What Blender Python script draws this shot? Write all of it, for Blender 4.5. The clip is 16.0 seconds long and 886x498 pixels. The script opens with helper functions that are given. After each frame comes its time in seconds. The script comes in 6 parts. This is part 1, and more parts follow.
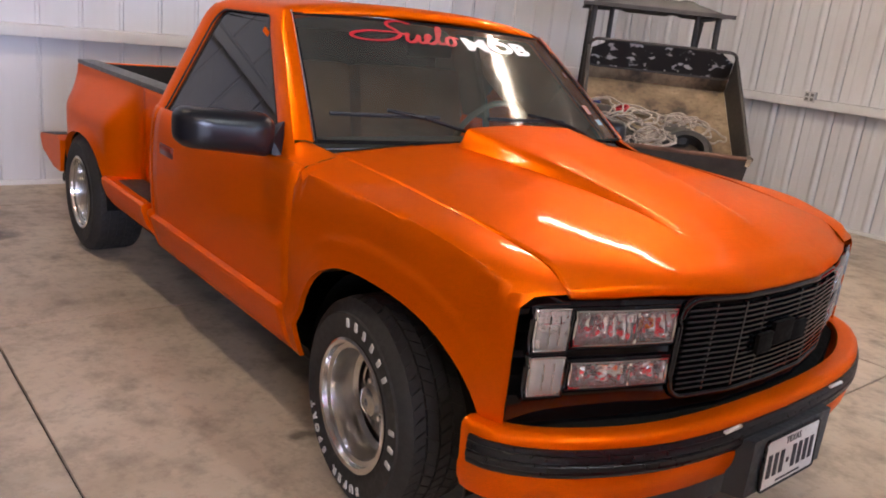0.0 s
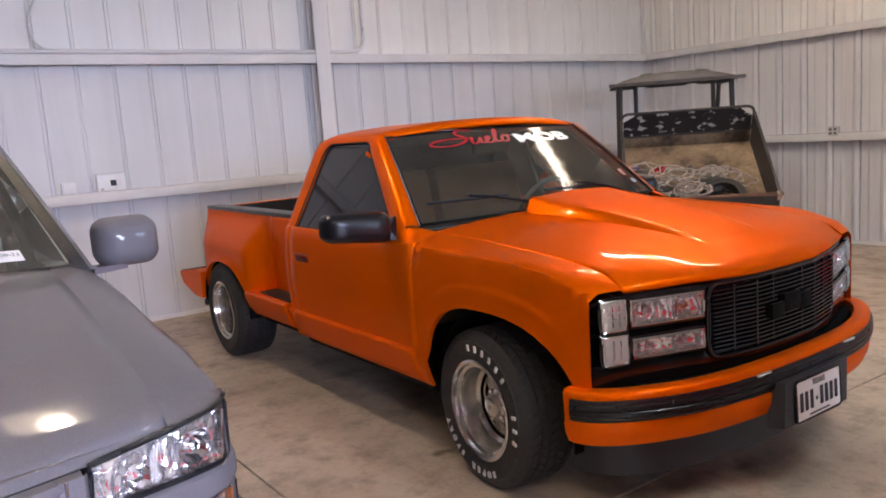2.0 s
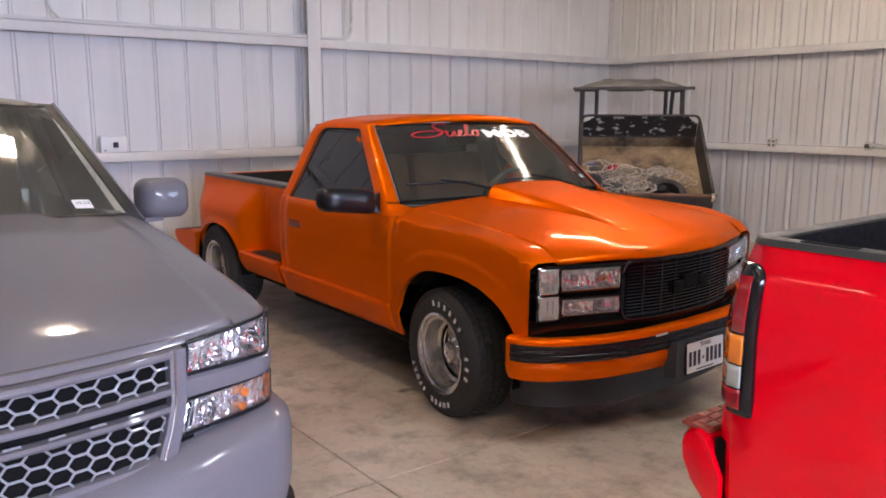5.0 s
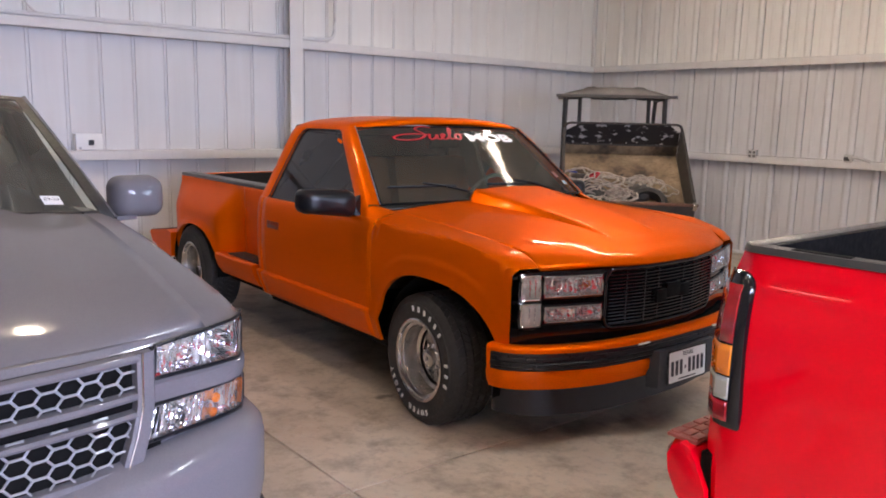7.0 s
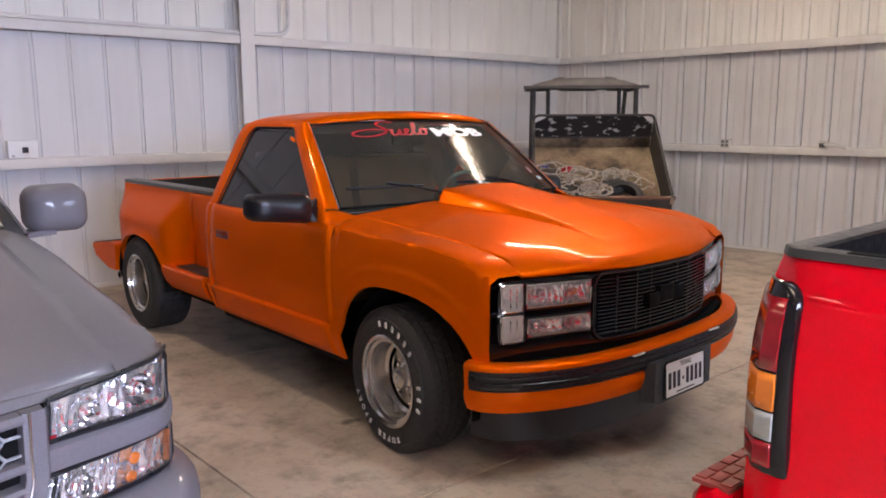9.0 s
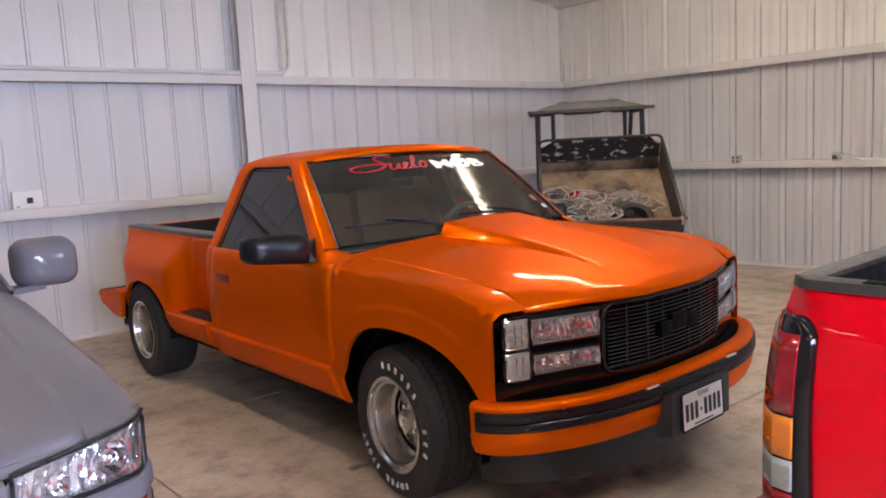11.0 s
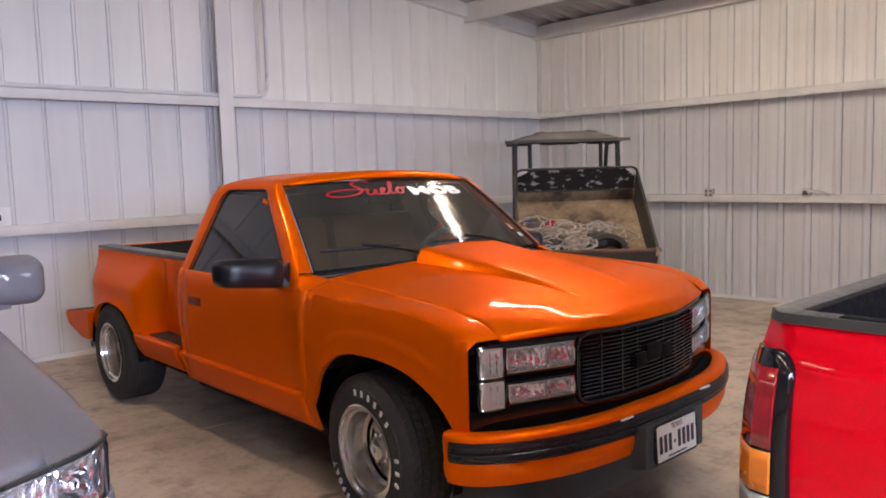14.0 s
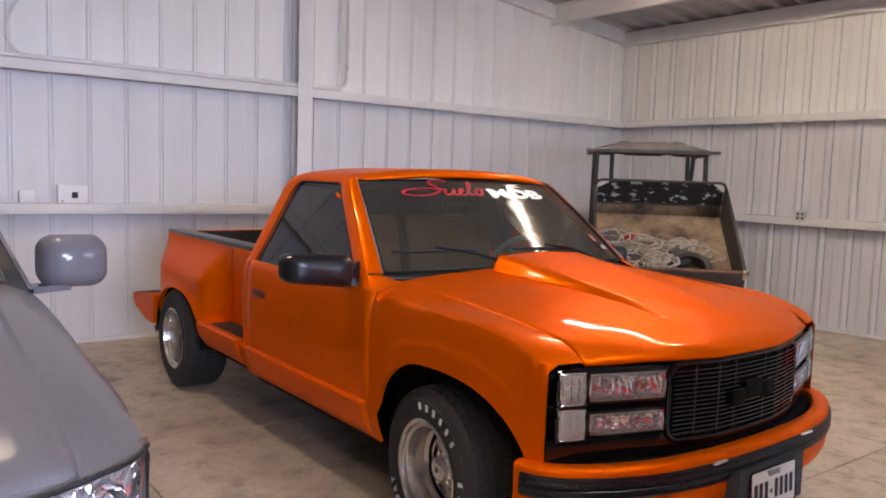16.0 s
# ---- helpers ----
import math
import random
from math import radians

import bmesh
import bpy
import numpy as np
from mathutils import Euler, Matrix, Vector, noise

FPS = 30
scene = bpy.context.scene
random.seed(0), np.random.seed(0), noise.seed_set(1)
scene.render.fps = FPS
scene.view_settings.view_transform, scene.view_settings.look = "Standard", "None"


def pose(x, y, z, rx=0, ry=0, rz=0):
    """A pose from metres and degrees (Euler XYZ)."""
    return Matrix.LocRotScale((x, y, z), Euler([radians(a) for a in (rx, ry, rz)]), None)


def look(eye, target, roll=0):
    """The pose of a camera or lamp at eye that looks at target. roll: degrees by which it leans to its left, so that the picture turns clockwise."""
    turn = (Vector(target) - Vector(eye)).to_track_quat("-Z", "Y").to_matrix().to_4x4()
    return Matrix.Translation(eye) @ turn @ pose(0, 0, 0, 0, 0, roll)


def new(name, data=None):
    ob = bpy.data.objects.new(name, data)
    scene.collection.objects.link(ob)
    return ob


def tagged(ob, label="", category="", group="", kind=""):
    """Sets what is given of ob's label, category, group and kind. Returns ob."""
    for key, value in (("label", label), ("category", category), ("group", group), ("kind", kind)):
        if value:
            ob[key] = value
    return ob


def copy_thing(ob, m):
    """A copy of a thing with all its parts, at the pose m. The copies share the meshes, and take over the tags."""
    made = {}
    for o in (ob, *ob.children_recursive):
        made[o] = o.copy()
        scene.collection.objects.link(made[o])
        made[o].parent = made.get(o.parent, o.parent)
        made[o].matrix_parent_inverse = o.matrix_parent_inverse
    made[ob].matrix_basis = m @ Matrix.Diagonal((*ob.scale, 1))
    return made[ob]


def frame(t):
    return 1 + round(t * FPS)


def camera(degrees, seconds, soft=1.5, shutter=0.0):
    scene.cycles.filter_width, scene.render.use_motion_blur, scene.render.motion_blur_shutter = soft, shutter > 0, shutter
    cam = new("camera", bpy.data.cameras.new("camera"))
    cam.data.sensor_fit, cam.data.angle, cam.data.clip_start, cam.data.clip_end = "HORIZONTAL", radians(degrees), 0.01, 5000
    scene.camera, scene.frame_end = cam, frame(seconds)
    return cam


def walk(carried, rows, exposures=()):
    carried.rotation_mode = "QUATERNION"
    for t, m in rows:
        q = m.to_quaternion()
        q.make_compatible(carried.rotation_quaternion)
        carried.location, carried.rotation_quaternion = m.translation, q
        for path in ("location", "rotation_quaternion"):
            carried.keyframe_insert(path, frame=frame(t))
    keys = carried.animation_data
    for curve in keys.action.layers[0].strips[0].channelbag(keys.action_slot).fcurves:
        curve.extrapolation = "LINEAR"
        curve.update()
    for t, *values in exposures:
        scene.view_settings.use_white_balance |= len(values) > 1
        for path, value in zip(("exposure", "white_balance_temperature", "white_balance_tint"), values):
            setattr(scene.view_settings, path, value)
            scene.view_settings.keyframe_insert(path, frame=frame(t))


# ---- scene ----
cam = camera(59.4, 16.0, 1.8)
PATH = [
    (0, (1.778, -2.164, 1.501), (0.316, -0.916, 0.951), 6.4),
    (0.5, (1.997, -2.328, 1.464), (0.401, -1.201, 1.038), 0.2),
    (1, (2.105, -2.504, 1.486), (0.465, -1.409, 1.156), -4.1),
    (1.5, (2.221, -2.652, 1.493), (0.593, -1.541, 1.157), -4.7),
    (2, (2.436, -2.785, 1.494), (0.819, -1.647, 1.197), -4.0),
    (2.5, (2.585, -2.915, 1.497), (0.986, -1.745, 1.221), -3.4),
    (3, (2.681, -3.103, 1.515), (1.09, -1.917, 1.257), -2.9),
    (3.5, (2.815, -3.178, 1.548), (1.268, -1.939, 1.277), -2.3),
    (4, (2.963, -3.205, 1.535), (1.51, -1.874, 1.195), -0.2),
    (4.5, (3.018, -3.247, 1.563), (1.504, -1.995, 1.188), 0.2),
    (4.7, (3.023, -3.264, 1.571), (1.468, -2.057, 1.218), 0.0),
    (6.8, (2.99, -3.225, 1.556), (1.444, -1.998, 1.233), 1.2),
    (7, (2.967, -3.224, 1.55), (1.439, -1.977, 1.219), 1.3),
    (7.5, (2.879, -3.207, 1.543), (1.385, -1.923, 1.197), 1.2),
    (8, (2.787, -3.153, 1.539), (1.343, -1.815, 1.187), 1.0),
    (8.5, (2.703, -3.12, 1.536), (1.25, -1.787, 1.196), 0.4),
    (9, (2.649, -2.967, 1.517), (1.176, -1.656, 1.184), -0.2),
    (9.2, (2.635, -2.897, 1.525), (1.138, -1.615, 1.194), -0.5),
    (11.3, (2.602, -2.838, 1.534), (1.097, -1.544, 1.281), -3.0),
    (11.5, (2.585, -2.834, 1.529), (1.086, -1.533, 1.28), -2.8),
    (12, (2.598, -2.823, 1.524), (1.124, -1.491, 1.297), -2.2),
    (12.5, (2.616, -2.829, 1.524), (1.15, -1.485, 1.317), -2.0),
    (13, (2.627, -2.83, 1.519), (1.172, -1.471, 1.329), -2.1),
    (13.5, (2.623, -2.826, 1.524), (1.172, -1.461, 1.354), -2.2),
    (14, (2.594, -2.835, 1.531), (1.125, -1.491, 1.336), -1.6),
    (14.5, (2.55, -2.896, 1.529), (1.034, -1.607, 1.326), -0.2),
    (15, (2.503, -2.916, 1.527), (0.972, -1.646, 1.319), 1.3),
    (15.5, (2.437, -2.882, 1.53), (0.885, -1.636, 1.33), 2.5),
    (16, (2.365, -2.721, 1.52), (0.789, -1.504, 1.333), 1.9),
]
walk(cam, [(t, look(eye, target, roll)) for t, eye, target, roll in PATH], [(0, 0.44), (0.6, 0.35), (1.5, 0.23), (16, 0.23)])

# ---- world, sun, large lights ----
world = bpy.data.worlds.new("world")
scene.world = world
world.use_nodes = True
wn = world.node_tree
sky = wn.nodes.new("ShaderNodeTexSky")
sky.sky_type, sky.sun_disc = "NISHITA", False
sky.sun_elevation, sky.sun_rotation = radians(52), radians(200)
wn.links.new(sky.outputs[0], wn.nodes["Background"].inputs[0])
wn.nodes["Background"].inputs[1].default_value = 0.12
sun = new("sun", bpy.data.lights.new("sun", "SUN"))
sun.data.energy, sun.data.angle, sun.data.color = 3.5, radians(0.5), (1.0, 0.95, 0.86)
sun.matrix_world = look((12, -6, 14), (9, -1, 0))

# the wide roll-up door behind the camera lets the sky in
ROOM_X0, ROOM_X1, ROOM_Y0, ROOM_Y1 = -4.85, 9.0, -9.0, 5.95
DOOR_Y0, DOOR_Y1, DOOR_Z = -5.2, 0.1, 3.0
door_light = new("door_daylight", bpy.data.lights.new("door_daylight", "AREA"))
door_light.data.shape, door_light.data.size, door_light.data.size_y = "RECTANGLE", DOOR_Y1 - DOOR_Y0 - 0.8, 1.3
door_light.data.energy, door_light.data.color = 258, (0.60, 0.665, 1.0)
door_light.matrix_world = look((ROOM_X1 - 0.02, (DOOR_Y0 + DOOR_Y1) / 2, DOOR_Z - 0.75), (0, (DOOR_Y0 + DOOR_Y1) / 2, -1.6))
# sky seen through an opening sends its light down and in
door_light.data.spread = radians(85)

# made-up second opening farther along the same wall, added as fill light
FILL_Y0, FILL_Y1 = 1.7, 4.9
fill_light = new("added_fill_daylight", bpy.data.lights.new("added_fill_daylight", "AREA"))
fill_light.data.shape, fill_light.data.size, fill_light.data.size_y = "RECTANGLE", FILL_Y1 - FILL_Y0 - 0.8, 1.6
fill_light.data.energy, fill_light.data.color, fill_light.data.spread = 70, (0.60, 0.72, 1.0), radians(110)
fill_light.matrix_world = look((ROOM_X1 - 0.02, (FILL_Y0 + FILL_Y1) / 2, DOOR_Z - 0.9), (0.0, 1.2, 0.3))

# ---- materials ----


def nodes_of(name):
    m = bpy.data.materials.new(name)
    m.use_nodes = True
    return m, m.node_tree, m.node_tree.nodes["Principled BSDF"]


def noise_tex(nt, scale, detail=4, rough=0.55, coord="Object", stretch=None):
    tc = nt.nodes.new("ShaderNodeTexCoord")
    n = nt.nodes.new("ShaderNodeTexNoise")
    n.inputs["Scale"].default_value, n.inputs["Detail"].default_value, n.inputs["Roughness"].default_value = scale, detail, rough
    if stretch:
        mp = nt.nodes.new("ShaderNodeMapping")
        mp.inputs["Scale"].default_value = stretch
        nt.links.new(tc.outputs[coord], mp.inputs[0])
        nt.links.new(mp.outputs[0], n.inputs[0])
    else:
        nt.links.new(tc.outputs[coord], n.inputs[0])
    return n


def ramp(nt, src, stops):
    r = nt.nodes.new("ShaderNodeValToRGB")
    el = r.color_ramp.elements
    while len(el) < len(stops):
        el.new(0.5)
    for e, (p, c) in zip(el, stops):
        e.position, e.color = p, (*c, 1) if len(c) == 3 else c
    nt.links.new(src, r.inputs[0])
    return r


def grey(v):
    return (v, v, v)


def mixed(nt, a, b, fac, mode="MIX"):
    m = nt.nodes.new("ShaderNodeMix")
    m.data_type, m.blend_type = "RGBA", mode
    for i, v in ((0, fac), (6, a), (7, b)):
        if hasattr(v, "links"):
            nt.links.new(v, m.inputs[i])
        else:
            m.inputs[i].default_value = v if i == 0 else (*v, 1)
    return m.outputs[2]


def bumped(nt, b, src, strength, dist):
    bp = nt.nodes.new("ShaderNodeBump")
    bp.inputs["Strength"].default_value, bp.inputs["Distance"].default_value = strength, dist
    nt.links.new(src, bp.inputs["Height"])
    nt.links.new(bp.outputs[0], b.inputs["Normal"])


def surface(name, col, rough=0.5, metal=0.0, var=0.12, scale=6.0, bump=0.0, bscale=60.0, coat=0.0, rvar=0.1, spec=0.5, wear=None):
    """A paint, plastic or metal with slight change of colour and gloss at two scales."""
    m, nt, b = nodes_of(name)
    big, fine = noise_tex(nt, scale, 5), noise_tex(nt, scale * 9, 3)
    lo, hi = tuple(c * (1 - var) for c in col), tuple(min(1, c * (1 + var)) for c in col)
    base = ramp(nt, big.outputs[0], [(0.3, lo), (0.7, hi)]).outputs[0]
    if wear:
        base = mixed(nt, base, wear, ramp(nt, fine.outputs[0], [(0.62, grey(0)), (0.75, grey(0.55))]).outputs[0])
    nt.links.new(base, b.inputs["Base Color"])
    nt.links.new(ramp(nt, fine.outputs[0], [(0.3, grey(max(0.02, rough - rvar))), (0.7, grey(min(1, rough + rvar)))]).outputs[0], b.inputs["Roughness"])
    b.inputs["Metallic"].default_value, b.inputs["Coat Weight"].default_value, b.inputs["Coat Roughness"].default_value = metal, coat, 0.06
    b.inputs["Specular IOR Level"].default_value = spec
    if bump:
        bumped(nt, b, noise_tex(nt, bscale, 4).outputs[0], bump, 0.004)
    return m


def car_paint(name, col, dust, dusty, metal=0.25, rough=0.32, coat_rough=0.05, coat=0.8, spec=0.18, edge=(1, 1, 1)):
    """Coated paint with flakes and a film of dust, thicker on faces that look up."""
    m, nt, b = nodes_of(name)
    big = noise_tex(nt, 2.2, 5)
    flake = nt.nodes.new("ShaderNodeTexVoronoi")
    flake.inputs["Scale"].default_value = 900
    tc = nt.nodes.new("ShaderNodeTexCoord")
    nt.links.new(tc.outputs["Object"], flake.inputs["Vector"])
    tint = ramp(nt, flake.outputs["Color"], [(0.2, tuple(c * 0.86 for c in col)), (0.8, tuple(min(1, c * 1.12) for c in col))]).outputs[0]
    geo, sep = nt.nodes.new("ShaderNodeNewGeometry"), nt.nodes.new("ShaderNodeSeparateXYZ")
    nt.links.new(geo.outputs["Normal"], sep.inputs[0])
    up = ramp(nt, sep.outputs[2], [(0.0, grey(0.3)), (1.0, grey(1.0))]).outputs[0]
    film = ramp(nt, big.outputs[0], [(0.3, grey(dusty * 0.4)), (0.75, grey(dusty))]).outputs[0]
    fac = mixed(nt, up, film, 1.0, "MULTIPLY")
    nt.links.new(mixed(nt, tint, dust, fac), b.inputs["Base Color"])
    fine = noise_tex(nt, 35, 4)
    nt.links.new(ramp(nt, fine.outputs[0], [(0.3, grey(rough - 0.02)), (0.7, grey(rough + 0.03))]).outputs[0], b.inputs["Roughness"])
    b.inputs["Metallic"].default_value, b.inputs["Coat Weight"].default_value, b.inputs["Specular IOR Level"].default_value = metal, coat, spec
    b.inputs["Specular Tint"].default_value = (*edge, 1)
    peel = noise_tex(nt, 70, 2)
    bumped(nt, b, peel.outputs[0], 0.03, 0.0006)
    nt.links.new(b.inputs["Normal"].links[0].from_socket, b.inputs["Coat Normal"])
    nt.links.new(ramp(nt, film, [(0.0, grey(coat_rough)), (0.4, grey(coat_rough + 0.12))]).outputs[0], b.inputs["Coat Roughness"])
    return m


def glass(name, tint, gloss=0.02, ior=1.5, film=0.0, veil_tint=(0.62, 0.60, 0.50)):
    m = bpy.data.materials.new(name)
    m.use_nodes = True
    nt = m.node_tree
    nt.nodes.clear()
    out, mix, tr, gl, fr = (nt.nodes.new("ShaderNode" + k) for k in ("OutputMaterial", "MixShader", "BsdfTransparent", "BsdfGlossy", "Fresnel"))
    tr.inputs[0].default_value = (*tint, 1)
    gl.inputs["Roughness"].default_value, fr.inputs[0].default_value = gloss, ior
    nt.links.new(fr.outputs[0], mix.inputs[0])
    nt.links.new(tr.outputs[0], mix.inputs[1])
    nt.links.new(gl.outputs[0], mix.inputs[2])
    last = mix.outputs[0]
    if film:
        # a pale diffuse veil that stands in for milky reflections on the pane
        dust, veil = nt.nodes.new("ShaderNodeBsdfDiffuse"), nt.nodes.new("ShaderNodeMixShader")
        dust.inputs[0].default_value = (*veil_tint, 1)
        cloud = noise_tex(nt, 3.5, 5)
        nt.links.new(ramp(nt, cloud.outputs[0], [(0.3, grey(film * 0.6)), (0.75, grey(film * 1.3))]).outputs[0], veil.inputs[0])
        nt.links.new(last, veil.inputs[1])
        nt.links.new(dust.outputs[0], veil.inputs[2])
        last = veil.outputs[0]
    nt.links.new(last, out.inputs[0])
    return m


def glow(name, col, strength):
    m, nt, b = nodes_of(name)
    b.inputs["Emission Color"].default_value, b.inputs["Emission Strength"].default_value = (*col, 1), strength
    return m


def concrete(name):
    m, nt, b = nodes_of(name)
    cloud, mid, fine = noise_tex(nt, 0.7, 6, 0.6), noise_tex(nt, 5, 6, 0.65), noise_tex(nt, 70, 4)
    geo = nt.nodes.new("ShaderNodeNewGeometry")
    for n in (cloud, mid, fine):
        nt.links.new(geo.outputs["Position"], n.inputs[0])
    base = ramp(nt, cloud.outputs[0], [(0.32, (0.39, 0.315, 0.23)), (0.5, (0.55, 0.455, 0.35)), (0.7, (0.68, 0.585, 0.47))]).outputs[0]
    base = mixed(nt, base, (0.15, 0.12, 0.09), ramp(nt, mid.outputs[0], [(0.48, grey(0)), (0.72, grey(0.6))]).outputs[0])
    base = mixed(nt, base, (0.55, 0.51, 0.45), ramp(nt, mid.outputs[0], [(0.2, grey(0.45)), (0.42, grey(0))]).outputs[0])
    mott = noise_tex(nt, 22, 5, 0.7)
    nt.links.new(geo.outputs["Position"], mott.inputs[0])
    base = mixed(nt, base, (0.20, 0.16, 0.12), ramp(nt, mott.outputs[0], [(0.5, grey(0)), (0.75, grey(0.45))]).outputs[0])
    spots = noise_tex(nt, 2.9, 5, 0.62)
    nt.links.new(geo.outputs["Position"], spots.inputs[0])
    base = mixed(nt, base, (0.06, 0.05, 0.04), ramp(nt, spots.outputs[0], [(0.64, grey(0)), (0.80, grey(0.6))]).outputs[0])
    # single oil drips: place, radius, depth of colour
    warp = nt.nodes.new("ShaderNodeVectorMath")
    warp.operation = "SCALE"
    warp.inputs[3].default_value = 0.22
    wob = noise_tex(nt, 9, 3)
    nt.links.new(geo.outputs["Position"], wob.inputs[0])
    nt.links.new(wob.outputs["Color"], warp.inputs[0])
    moved = nt.nodes.new("ShaderNodeVectorMath")
    moved.operation = "ADD"
    nt.links.new(geo.outputs["Position"], moved.inputs[0])
    nt.links.new(warp.outputs[0], moved.inputs[1])
    for x, y, r, k in ((-2.04, -1.82, 0.20, 0.55), (-3.43, -1.31, 0.17, 0.85), (-3.95, -1.36, 0.26, 0.45), (-3.5, -1.9, 0.2, 0.4), (-0.41, -0.86, 0.07, 0.75), (0.52, -0.30, 0.17, 0.55), (0.60, -0.02, 0.10, 0.7), (0.72, 0.05, 0.24, 0.35), (0.10, -1.25, 0.08, 0.4), (0.2, 2.6, 0.10, 0.5)):
        far = nt.nodes.new("ShaderNodeVectorMath")
        far.operation = "DISTANCE"
        nt.links.new(moved.outputs[0], far.inputs[0])
        far.inputs[1].default_value = (x + 0.11, y + 0.11, 0.12)
        base = mixed(nt, base, (0.075, 0.058, 0.042), ramp(nt, far.outputs["Value"], [(r * 0.35, grey(k)), (r, grey(0))]).outputs[0])
    nt.links.new(base, b.inputs["Base Color"])
    nt.links.new(ramp(nt, mid.outputs[0], [(0.25, grey(0.32)), (0.75, grey(0.62))]).outputs[0], b.inputs["Roughness"])
    bumped(nt, b, fine.outputs[0], 0.12, 0.003)
    return m


def wall_paint(name, col, streak):
    """White-painted sheet metal with faint runs of dust."""
    m, nt, b = nodes_of(name)
    geo = nt.nodes.new("ShaderNodeNewGeometry")
    runs, cloud, fine = noise_tex(nt, 1.0, 5), noise_tex(nt, 1.3, 4), noise_tex(nt, 40, 3)
    mp = nt.nodes.new("ShaderNodeMapping")
    mp.inputs["Scale"].default_value = (5, 5, 0.4)
    nt.links.new(geo.outputs["Position"], mp.inputs[0])
    nt.links.new(mp.outputs[0], runs.inputs[0])
    for n in (cloud, fine):
        nt.links.new(geo.outputs["Position"], n.inputs[0])
    base = ramp(nt, cloud.outputs[0], [(0.3, tuple(c * 0.93 for c in col)), (0.7, col)]).outputs[0]
    base = mixed(nt, base, streak, ramp(nt, runs.outputs[0], [(0.45, grey(0)), (0.8, grey(0.35))]).outputs[0])
    nt.links.new(base, b.inputs["Base Color"])
    b.inputs["Roughness"].default_value = 0.5
    bumped(nt, b, fine.outputs[0], 0.08, 0.003)
    return m


ORANGE = car_paint("orange_pearl_paint", (0.82, 0.124, 0.0001), (0.72, 0.22, 0.02), 0.02, 0.48, 0.37, 0.045, 0.22, 0.02, (1.0, 0.48, 0.16))
GREY_PAINT = car_paint("grey_blue_paint", (0.150, 0.146, 0.163), (0.28, 0.25, 0.22), 0.07, 0.0, 0.5, 0.05, 0.55, 0.08)
RED = car_paint("red_paint", (0.95, 0.0006, 0.014), (0.6, 0.03, 0.03), 0.0, 0.0, 0.4, 0.02, 0.9, 0.0)
BLACK_GLOSS = surface("gloss_black_plastic", (0.006, 0.006, 0.008), 0.07, coat=0.0, rvar=0.03)
MIRROR_BLACK = surface("smooth_black_mirror_shell", (0.007, 0.0075, 0.010), 0.30, var=0.0, rvar=0.0, spec=0.4)
BLACK_MATTE = surface("matte_black_plastic", (0.013, 0.013, 0.015), 0.55, bump=0.15, bscale=300)
BLACK_SATIN = surface("satin_black_plastic", (0.008, 0.0085, 0.011), 0.34, bump=0.05, bscale=250, spec=0.35)
RUBBER = surface("tyre_rubber", (0.022, 0.021, 0.020), 0.7, var=0.25, bump=0.2, bscale=180, wear=(0.06, 0.055, 0.05))
UNDER = surface("underbody_black", (0.006, 0.006, 0.006), 0.85, spec=0.12)
ALU = surface("polished_aluminium", (0.58, 0.56, 0.53), 0.2, metal=0.97, var=0.05, rvar=0.05)
CHROME = surface("chrome", (0.8, 0.8, 0.82), 0.08, metal=1.0, rvar=0.03)
# the lamp lenses' pale veil paints in the light they throw back
LENS = glass("clear_lens", (0.95, 0.96, 0.98), 0.02, 1.45, 0.07, (0.80, 0.90, 0.95))
LENS_PRISM = glass("prismatic_clear_lens", (0.95, 0.96, 0.98), 0.04, 1.45, 0.24, (0.93, 0.96, 0.98))


def faceted(name, col, metal, cells=60, feature="SMOOTH_F1", deep=0.012):
    """Chrome lamp bowl cut into small facets."""
    m, nt, b = nodes_of(name)
    tc, vo, mp = nt.nodes.new("ShaderNodeTexCoord"), nt.nodes.new("ShaderNodeTexVoronoi"), nt.nodes.new("ShaderNodeMapping")
    mp.inputs["Scale"].default_value = (1.0, 1.0, 0.45)
    vo.feature, vo.inputs["Scale"].default_value = feature, cells
    nt.links.new(tc.outputs["Object"], mp.inputs[0])
    nt.links.new(mp.outputs[0], vo.inputs["Vector"])
    bumped(nt, b, vo.outputs["Distance"], 1.0, deep)
    b.inputs["Base Color"].default_value = (*col, 1)
    b.inputs["Metallic"].default_value, b.inputs["Roughness"].default_value = metal, 0.12
    return m


REFLECTOR = faceted("lamp_reflector", (0.95, 0.97, 1.0), 0.92, 45, "F1", 0.010)
REFLECTOR_WHITE = faceted("corner_lamp_reflector", (0.97, 0.99, 1.0), 0.5, 110, "F1", 0.008)
REFLECTOR_WARM = faceted("clear_lamp_reflector", (0.95, 0.93, 0.90), 0.85, 48, "F1", 0.008)
LENS_PLAIN = glass("plain_clear_lens", (0.95, 0.95, 0.96), 0.02, 1.45, 0.03, (0.92, 0.90, 0.86))
AMBER = surface("amber_lens", (0.85, 0.25, 0.02), 0.2, coat=0.5)
AMBER_DARK = surface("amber_bulb_cover", (0.75, 0.20, 0.03), 0.25, coat=0.4)
RED_LENS = surface("red_lens_plastic", (0.32, 0.006, 0.012), 0.15, coat=0.8, scale=25, var=0.3)
WHITE_LENS = surface("reverse_lamp_lens", (0.42, 0.45, 0.41), 0.2, coat=0.6)
TINT = glass("dark_tinted_glass", (0.02, 0.02, 0.022), 0.01, 1.5, 0.05, (0.5, 0.5, 0.5))
SHIELD = glass("windshield_glass", (0.66, 0.72, 0.63), 0.10, 1.32, 0.055)
